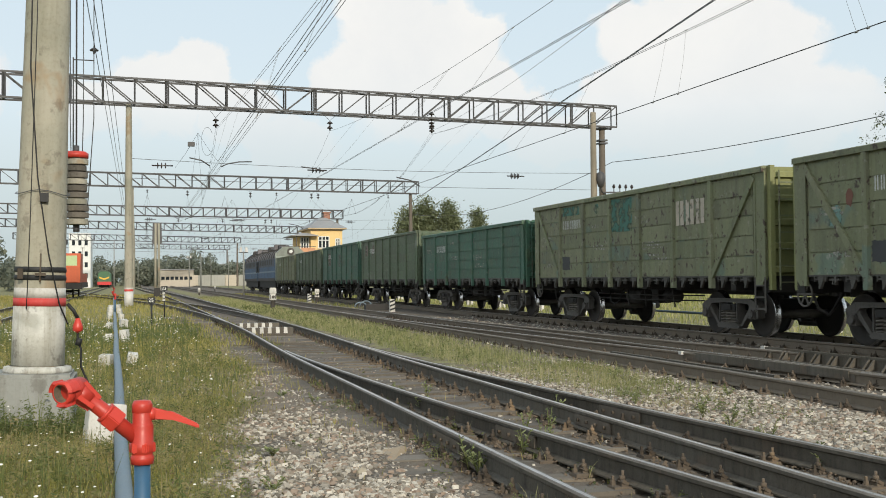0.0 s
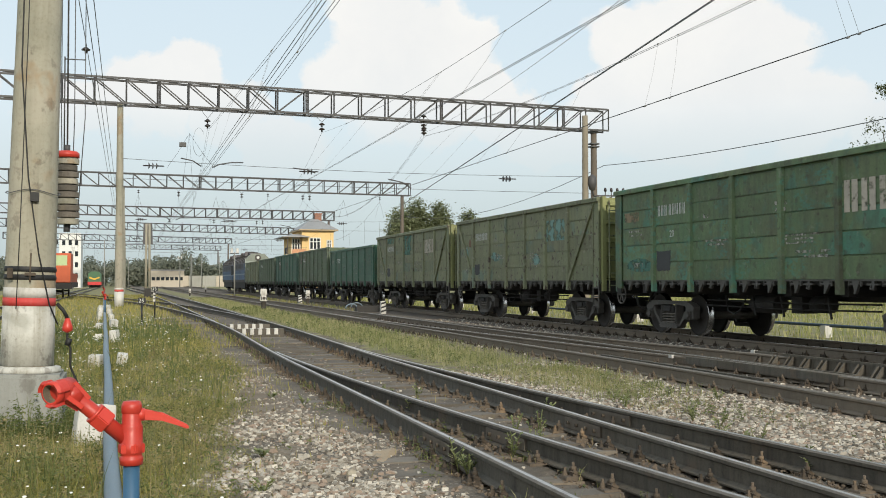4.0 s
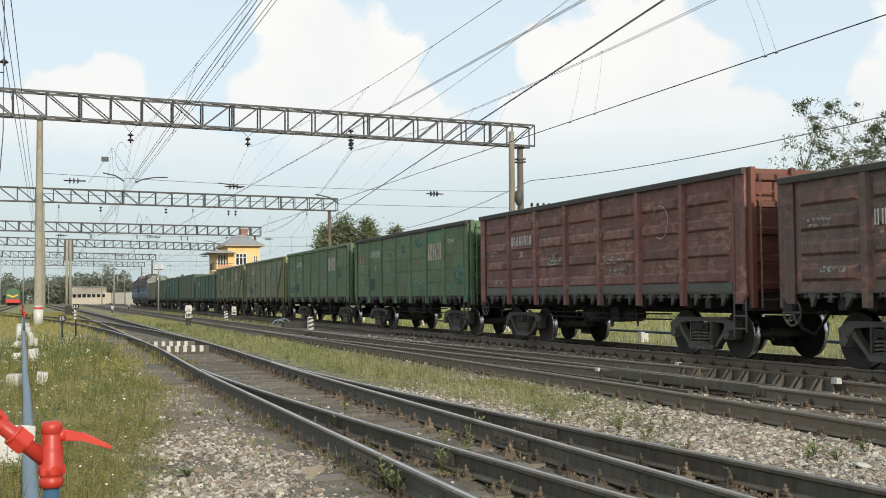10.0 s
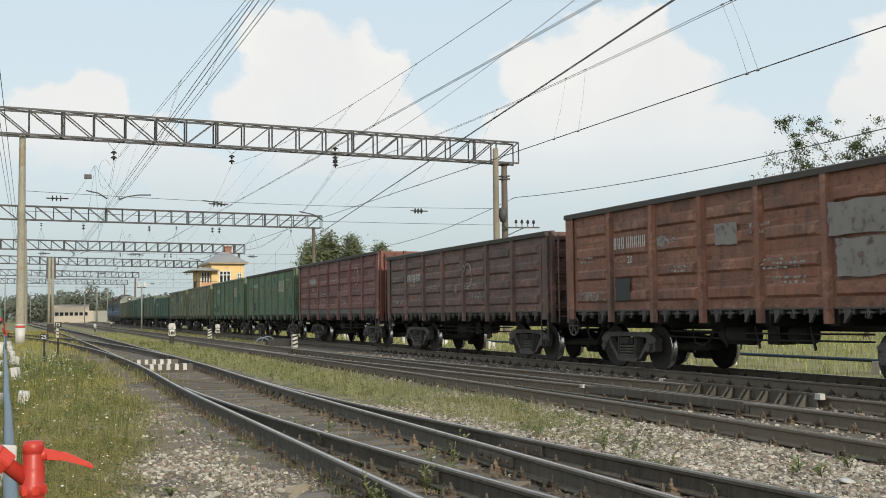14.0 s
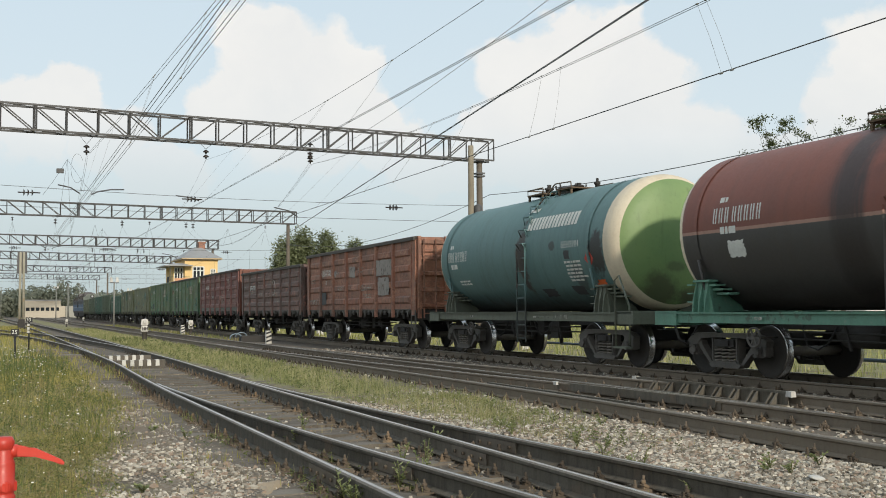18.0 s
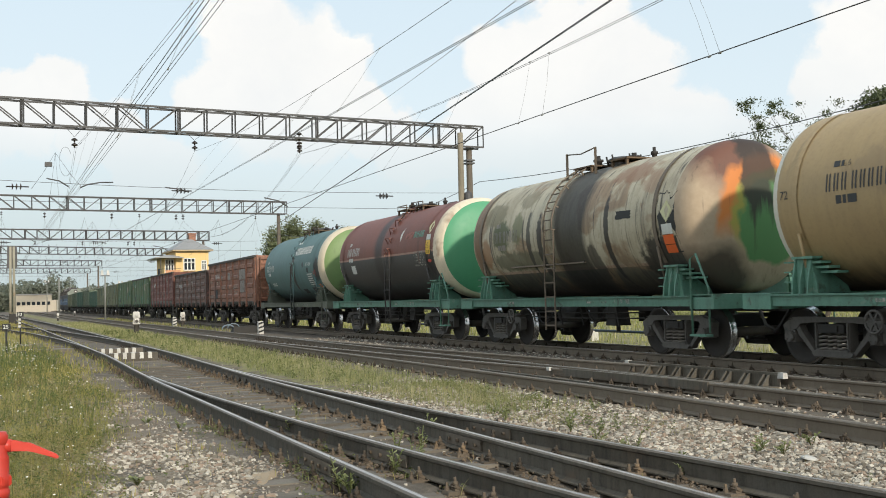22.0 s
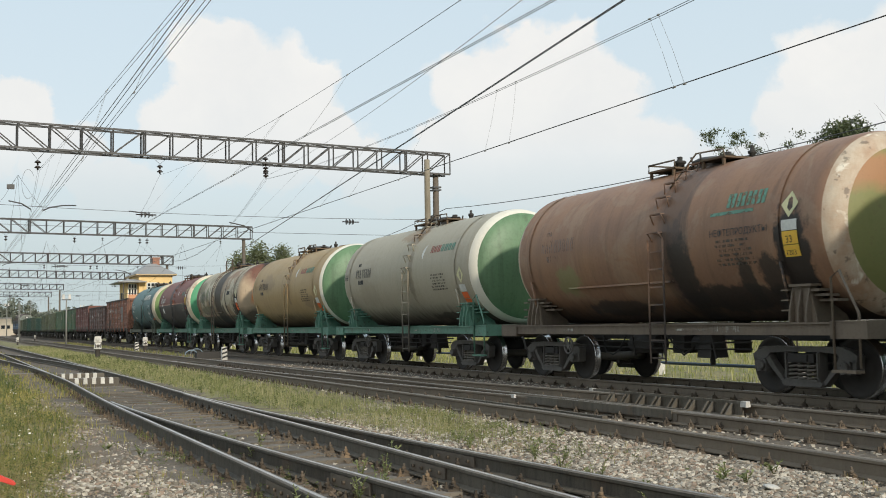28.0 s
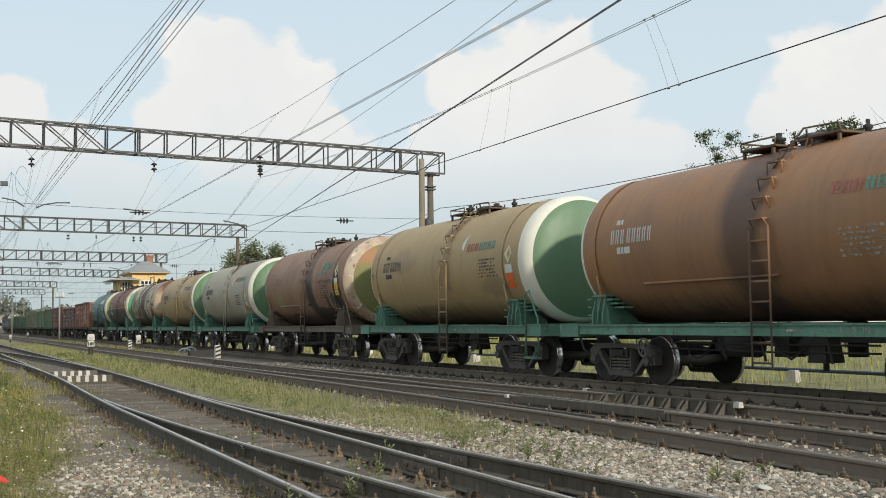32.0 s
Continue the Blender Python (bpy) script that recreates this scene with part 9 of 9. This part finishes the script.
    # single weeds by the rails
    for k, (px, py, h) in enumerate(((3.45, 9.37, 0.30), (3.66, 9.28, 0.32), (5.13, 7.99, 0.30), (5.08, 7.18, 0.25), (2.5, 7.72, 0.24), (5.15, 8.62, 0.28), (5.95, 10.54, 0.22), (6.48, 7.95, 0.2), (4.4, 10.9, 0.22), (5.1, 6.6, 0.24), (2.0, 12.5, 0.2), (5.6, 11.8, 0.24), (6.6, 14.2, 0.25), (3.5, 13.0, 0.25), (5.66, 10.03, 0.2), (5.73, 9.6, 0.16), (6.9, 11.6, 0.2), (4.98, 7.82, 0.26), (4.94, 6.98, 0.2), (6.39, 7.57, 0.17), (6.26, 7.74, 0.15), (5.52, 11.29, 0.22), (6.49, 12.1, 0.22), (7.0, 7.9, 0.16), (2.46, 7.68, 0.22), (2.45, 7.9, 0.3), (2.99, 11.36, 0.3), (3.1, 8.45, 0.28), (3.3, 8.48, 0.34), (1.09, 8.91, 0.14), (3.09, 12.89, 0.25), (1.73, 13.4, 0.12), (0.9, 7.4, 0.16))):
        bm = B()
        rnd = random.Random(k)
        for q in range(4):
            a = rnd.uniform(0, 6.28)
            h *= 0.92
            tip = Vector((px + math.cos(a) * 0.08, py + math.sin(a) * 0.08, 0.10 + h * rnd.uniform(0.6, 1.0)))
            path_rod(bm, [(px, py, 0.1), ((px + tip.x) / 2, (py + tip.y) / 2, 0.12 + h * 0.5), tip], 0.004, 4)
            for t in range(7):
                p = Vector((px, py, 0.12)).lerp(tip, (t + 2) / 9)
                b = rnd.uniform(0, 6.28)
                o = Vector((math.cos(b), math.sin(b), 0.5)) * rnd.uniform(0.03, 0.065)
                s = Vector((-math.sin(b), math.cos(b), 0)) * 0.014
                bm.faces.new([bm.verts.new(p), bm.verts.new(p + o * 0.5 + s), bm.verts.new(p + o), bm.verts.new(p + o * 0.5 - s)])
        tagged(part("weed_plant", bm, M["weed_green"]), "small leafy green weed growing beside the rail", "weed", "weeds by the rails")


plants()


def stones():
    rg = np.random.default_rng(7)
    m, g = material("ballast stones")
    r = g.n("ShaderNodeNewGeometry").outputs["Random Per Island"]
    co = g.n("ShaderNodeNewGeometry").outputs["Position"]
    c = g.mix(g.m("POWER", r, 1.15), (0.10, 0.089, 0.071, 1), (0.68, 0.63, 0.54, 1))
    c = g.mix(g.ramp(g.m("FRACT", g.m("MULTIPLY", r, 13.0)), 0.78, 0.84), c, (0.31, 0.235, 0.18, 1))
    c = g.mix(g.m("MULTIPLY", g.noise(co, 40, 4, 0.6), 0.45), c, (0.15, 0.118, 0.083, 1))
    finish(g, c, 0.9, 0.0, g.noise(co, 90, 3, 0.6), 0.3, 0.005)
    cube = np.array([(-1, -1, -1), (1, -1, -1), (1, 1, -1), (-1, 1, -1), (-1, -1, 1), (1, -1, 1), (1, 1, 1), (-1, 1, 1)], float)
    q = np.array([(3, 2, 1, 0), (4, 5, 6, 7), (0, 1, 5, 4), (1, 2, 6, 5), (2, 3, 7, 6), (3, 0, 4, 7)])

    crumbs = worn("rust crumbs", (0.16, 0.122, 0.086), dirt=(0.06, 0.048, 0.037), amount=0.7, rough=0.95, scale=6.0)

    def heap(name, label, count, xr, yr, keep, smin, smax, power=1.0, z0=0.0, mat=m):
        x = rg.uniform(*xr, count)
        y = yr[0] + (yr[1] - yr[0]) * rg.random(count) ** power
        ok = np.array([rg.random() < keep(a, b) for a, b in zip(x, y)])
        x, y = x[ok], y[ok]
        n = len(x)
        z = np.array([bed(a, b) for a, b in zip(x, y)]) + z0
        s = smin + (smax - smin) * rg.random(n) ** 2.2
        v = cube[None] * (0.72 + 0.5 * rg.random((n, 8, 3)))
        v[:, 4:] *= np.array([0.72, 0.72, 1.0])
        v *= (s[:, None] * np.stack([rg.uniform(0.7, 1.3, n), rg.uniform(0.7, 1.3, n), rg.uniform(0.45, 0.9, n)], 1))[:, None]
        a, b = rg.uniform(0, 2 * np.pi, n), rg.uniform(-1.2, 1.2, n)
        ca, sa, cb, sb = np.cos(a), np.sin(a), np.cos(b), np.sin(b)
        X, Yv, Z = v[..., 0], v[..., 1], v[..., 2]
        X, Z = X * cb[:, None] - Z * sb[:, None], X * sb[:, None] + Z * cb[:, None]
        X, Yv = X * ca[:, None] - Yv * sa[:, None], X * sa[:, None] + Yv * ca[:, None]
        v = np.stack([X + x[:, None], Yv + y[:, None], Z + (z + s * 0.15)[:, None]], -1)
        f = (np.arange(n)[:, None, None] * 8 + q[None]).reshape(-1, 4)
        mesh_of(name, v.reshape(-1, 3), f, mat, label, "gravel")

    near = lambda x, y: smooth01(x - 0.35 - 0.5 * noise.noise((y * 0.5, 1.0, 2.0)), 0, 0.5) * smooth01(2.3 - x, 0, 0.5) * (0.06 + 0.94 * (1 - smooth01(y, 8.5, 13))) * (0.10 + 0.90 * smooth01(patch(x, y, 1.2, 2.0), 0.33, 0.58))
    mid = lambda x, y: smooth01(x - 4.25 - d1(y), 0, 0.25) * smooth01(7.5 - x, 0, 0.25) * (1 - smooth01(y + 3 * noise.noise((x * 0.7, y * 0.3, 4.0)), 13, 19)) * (0.3 + 0.7 * smooth01(patch(x, y, 0.8, 61.0), 0.25, 0.5))
    heap("gravel_near", "loose grey and brown gravel beside the track", 46000, (0.2, 2.4), (4.5, 17), near, 0.006, 0.026, 1.4)
    heap("gravel_middle", "coarse grey and reddish ballast between the tracks", 62000, (4.3, 7.6), (4.5, 22), mid, 0.009, 0.028, 1.3)
    heap("gravel_soil", "fine grit trodden into the soil beside the rail", 16000, (0.9, 2.42), (8, 30), lambda x, y: 0.8 * smooth01(x, 0.9, 1.5) * smooth01(patch(x, y, 1.1, 77.0), 0.42, 0.62), 0.004, 0.013, 1.4)
    heap("gravel_tracks", "scattered ballast stones between the rails", 9000, (2.6, 5.0), (4.5, 26), lambda x, y: 0.3 * patch(x, y, 1.5, 8.0), 0.006, 0.022, 1.5)
    foot = lambda x, y: (0.9 if min(abs(abs(x - r) - 0.13) for r in (line1(y), line1(y) + 2 * GA, line1(y) + d1(y), line1(y) + 2 * GA + d1(y))) < 0.09 else 0.06) * (1.0 if patch(x, y, 1.6, 83.0) > 0.44 else 0.15)
    heap("gravel_rust", "rusty brown crumbs lying along the rail feet", 26000, (2.2, 5.0), (4.5, 24), foot, 0.004, 0.016, 1.4, 0.02, crumbs)
    heap("gravel_main", "dark ballast stones under the main track", 20000, (7.5, 16.0), (7, 40), lambda x, y: 0.6, 0.012, 0.032, 1.3)
    # one large pale stone and a flat slab
    for px, py, sc, lab in ((0.30, 5.75, 0.06, "pale rounded stone at the edge of the grass"), (1.62, 7.9, 0.05, "small white stone on the gravel")):
        bm = B()
        bmesh.ops.create_icosphere(bm, subdivisions=2, radius=sc)
        for v in bm.verts:
            v.co *= 1 + 0.25 * noise.noise(v.co * 14)
        tagged(part("stone", bm, M["concrete"], None, "", (px, py, 0.1 + sc * 0.4)), lab, "stone")


stones()


def leaf_normals(rg, off, loose):
    """Leaves that mostly turn their faces outward from the crown."""
    o = off / (np.linalg.norm(off, axis=1)[:, None] + 1e-6) + loose * rg.normal(0, 0.6, off.shape)
    return o / np.linalg.norm(o, axis=1)[:, None]


def tree(name, label, x, y, h, spread_x, leaves, size, seed, trunk=0.2, bare=False, base=0.35, dense=False):
    """Tapered trunk, forked limbs and a crown of leaf clumps with gaps."""
    rnd = random.Random(seed)
    t = thing(name, (x, y, 0), label, "tree", "trees")
    bm = B()
    tips = []

    def limb(p, d, length, r, depth):
        pts = [p]
        for k in range(3):
            d = (d + Vector((rnd.uniform(-0.25, 0.25), rnd.uniform(-0.25, 0.25), rnd.uniform(-0.02, 0.15)))).normalized()
            pts.append(pts[-1] + d * length / 3)
        for a, b, k in zip(pts, pts[1:], range(3)):
            rod(bm, a, b, r * (1 - 0.22 * k), r * (1 - 0.22 * (k + 1)), n=6, caps=False)
        tips.append((pts[-1], depth))
        if depth > 0:
            for k in range(3):
                a = rnd.uniform(0, 6.28)
                s = rnd.uniform(0.5, 1.0)
                q = pts[rnd.choice((2, 3))]
                limb(q, (d + Vector((math.cos(a) * s, math.sin(a) * s, rnd.uniform(-0.1, 0.4)))).normalized(), length * rnd.uniform(0.5, 0.75), r * 0.42, depth - 1)
    limb(Vector((0, 0, -0.1)), Vector((0, 0, 1)), h * (0.75 if dense else 0.55), trunk, 0 if dense else 3)
    part("trunk", bm, M["bark"], t)
    rg = np.random.default_rng(seed)
    # leaf clumps round limb tips and inside an uneven crown
    ends = [np.array(p) for p, d in tips if d < 2 and p.z > h * base]
    clumps = []
    for k in range(max(10, leaves // 45)):
        if bare and k % 2 == 0 and ends:
            clumps.append(ends[int(rg.integers(len(ends)))])
        else:
            o = rg.normal(0, 1, 3)
            o /= np.linalg.norm(o)
            o *= rg.random() ** 0.4
            clumps.append(np.array([o[0] * spread_x, o[1] * spread_x, h * (base + 1) / 2 + o[2] * h * (1 - base) / 2 * 0.92]))
    pts = []
    for c in clumps:
        r = size * rg.uniform(1.6, 3.6)
        pts.append(c + rg.normal(0, 1, (45 if not bare else 22, 3)) * r * np.array([1, 1, 0.75]))
    pts = np.concatenate(pts)
    pts = pts[pts[:, 2] > 0.1]
    n = len(pts)
    out = leaf_normals(rg, pts - np.array([0, 0, h * (base + 1) / 2 - 0.25 * h]), 0.75 if dense else 3.0)
    u = np.cross(out, rg.normal(0, 1, (n, 3)))
    u /= np.linalg.norm(u, axis=1)[:, None]
    w = np.cross(out, u)
    s = (size * rg.uniform(0.6, 1.4, n))[:, None]
    v = np.stack([pts - u * s, pts + w * s * 0.55, pts + u * s, pts - w * s * 0.55], 1).reshape(-1, 3)
    f = np.arange(n * 4).reshape(-1, 4)
    me = bpy.data.meshes.new("crown")
    me.from_pydata(v.tolist(), [], f.tolist())
    me.materials.append(M["leaf_poplar"] if dense else M["leaf"])
    place("crown", me, t)
    return t


tree("poplar_tree", "green poplar with a pointed crown beside the portal", 34.6, 137, 11.6, 1.7, 15000, 0.17, 3, 0.3, base=0.1, dense=True)
tree("poplar_tree", "tall dense green poplar next to the portal mast", 37.0, 138, 12.9, 1.8, 17000, 0.17, 5, 0.3, base=0.1, dense=True)
tree("poplar_tree", "green poplar with an uneven crown behind the portal mast", 40.0, 137, 12.5, 1.7, 16000, 0.17, 8, 0.28, base=0.1, dense=True)
tree("poplar_tree", "smaller round poplar further along", 44.3, 138, 12.0, 1.3, 12000, 0.15, 9, 0.2, base=0.1, dense=True)
tree("roadside_tree", "sparse broadleaf tree beyond the train", 36.2, 44.1, 10.5, 2.0, 15000, 0.058, 27, 0.14, bare=True, base=0.35)
tree("roadside_tree", "thin half-bare tree beyond the train", 38.6, 42.2, 10.5, 1.6, 11000, 0.052, 22, 0.15, bare=True, base=0.3)
tree("roadside_tree", "darker leafy tree beyond the train", 40.7, 39.8, 11.9, 2.0, 30000, 0.08, 24, 0.16, base=0.3)
tree("bush", "dense green bush beyond the field", 44.0, 52.0, 4.2, 2.0, 2600, 0.13, 31, 0.12, base=0.05)
tree("bush", "low bush at the far side of the field", 48.0, 30.0, 3.6, 2.2, 2600, 0.13, 33, 0.12, base=0.05)


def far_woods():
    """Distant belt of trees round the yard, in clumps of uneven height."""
    rg = np.random.default_rng(5)
    V, F, k = [], [], 0
    clumps = []
    for x in np.arange(-230, 330, 4.5):
        y = 380 + 40 * rg.random() + (60 if x > 60 else 0)
        clumps.append((x, y, rg.uniform(8.0, 11.5) * (0.75 + 0.5 * patch(x, 0, 0.05, 3.0)), rg.uniform(4.5, 6.5)))
    for x in np.arange(-62, 70, 4.6):
        clumps.append((x, 336 + 14 * rg.random(), rg.uniform(6.5, 9.5), rg.uniform(4.0, 5.5)))
    for x, y, h in ((17, 340, 12), (-30, 140, 9), (-36, 150, 11), (-27, 160, 10), (-42, 150, 13), (-50, 160, 12), (-24, 190, 12), (-32, 210, 14), (-20, 330, 8), (2, 350, 8), (15, 338, 10), (20, 342, 11), (28, 370, 10), (40, 372, 9), (47, 376, 10), (-60, 170, 14)):
        clumps.append((x, y, h, h * 0.38))
    for y in np.arange(-120, 380, 9.0):
        clumps.append((90 + 20 * rg.random(), y, rg.uniform(5, 9), 5))
        clumps.append((-75 - 20 * rg.random(), y, rg.uniform(7, 13), 5))
    for x in np.arange(-90, 120, 9.0):
        clumps.append((x, -190, rg.uniform(8, 14), 6))
    pts, size, faces_out = [], [], []
    for x, y, h, r in clumps:
        for _ in range(5):
            cx, cy = x + rg.normal(0, r * 0.45), y + rg.normal(0, r * 0.3)
            ch = h * rg.uniform(0.15, 0.78)
            m = 190
            o = rg.normal(0, 1, (m, 3))
            o /= np.linalg.norm(o, axis=1)[:, None]
            faces_out.append(o.copy())
            o *= (rg.random(m) ** 0.25)[:, None] * np.array([r * 0.55, r * 0.55, h * 0.28])
            p = o + np.array([cx, cy, ch])
            p[:, 2] = np.abs(p[:, 2])
            pts.append(p)
            size.append(np.full(m, 0.045 * r + 0.2))
    pts, size = np.concatenate(pts), np.concatenate(size)
    n = len(pts)
    out = leaf_normals(rg, np.concatenate(faces_out), 0.7)
    u = np.cross(out, rg.normal(0, 1, (n, 3)))
    u /= np.linalg.norm(u, axis=1)[:, None]
    w = np.cross(out, u)
    s = (size * rg.uniform(0.6, 1.4, n))[:, None]
    v = np.stack([pts - u * s, pts + w * s * 0.7, pts + u * s, pts - w * s * 0.7], 1).reshape(-1, 3)
    mesh_of("far_woods", v, np.arange(n * 4).reshape(-1, 4), M["leaf_hazed"], "distant belt of trees round the yard", "woods")


far_woods()


# ---------------------------------------------------------------- motion
def motions():
    """The train rolls away along its track; every wheelset turns with it."""
    for ob, y in TRAIN:
        rows = []
        for t in range(33):
            q = y + V * t
            slope = (main_x(q + 4.0) - main_x(q - 4.0)) / 8.0
            rows.append((t, pose(main_x(q), q, RT, 0, 0, -math.degrees(math.atan(slope)))))
        walk(ob, rows)
    step = 0.125
    rate = math.degrees(V / WR)
    times = [k * step for k in range(int(32 / step) + 1)]
    for w, y in WHEELS:
        walk(w, [(t, Matrix.Translation((0, y, WR)) @ Matrix.Rotation(radians(-rate * t), 4, "X")) for t in times])


motions()
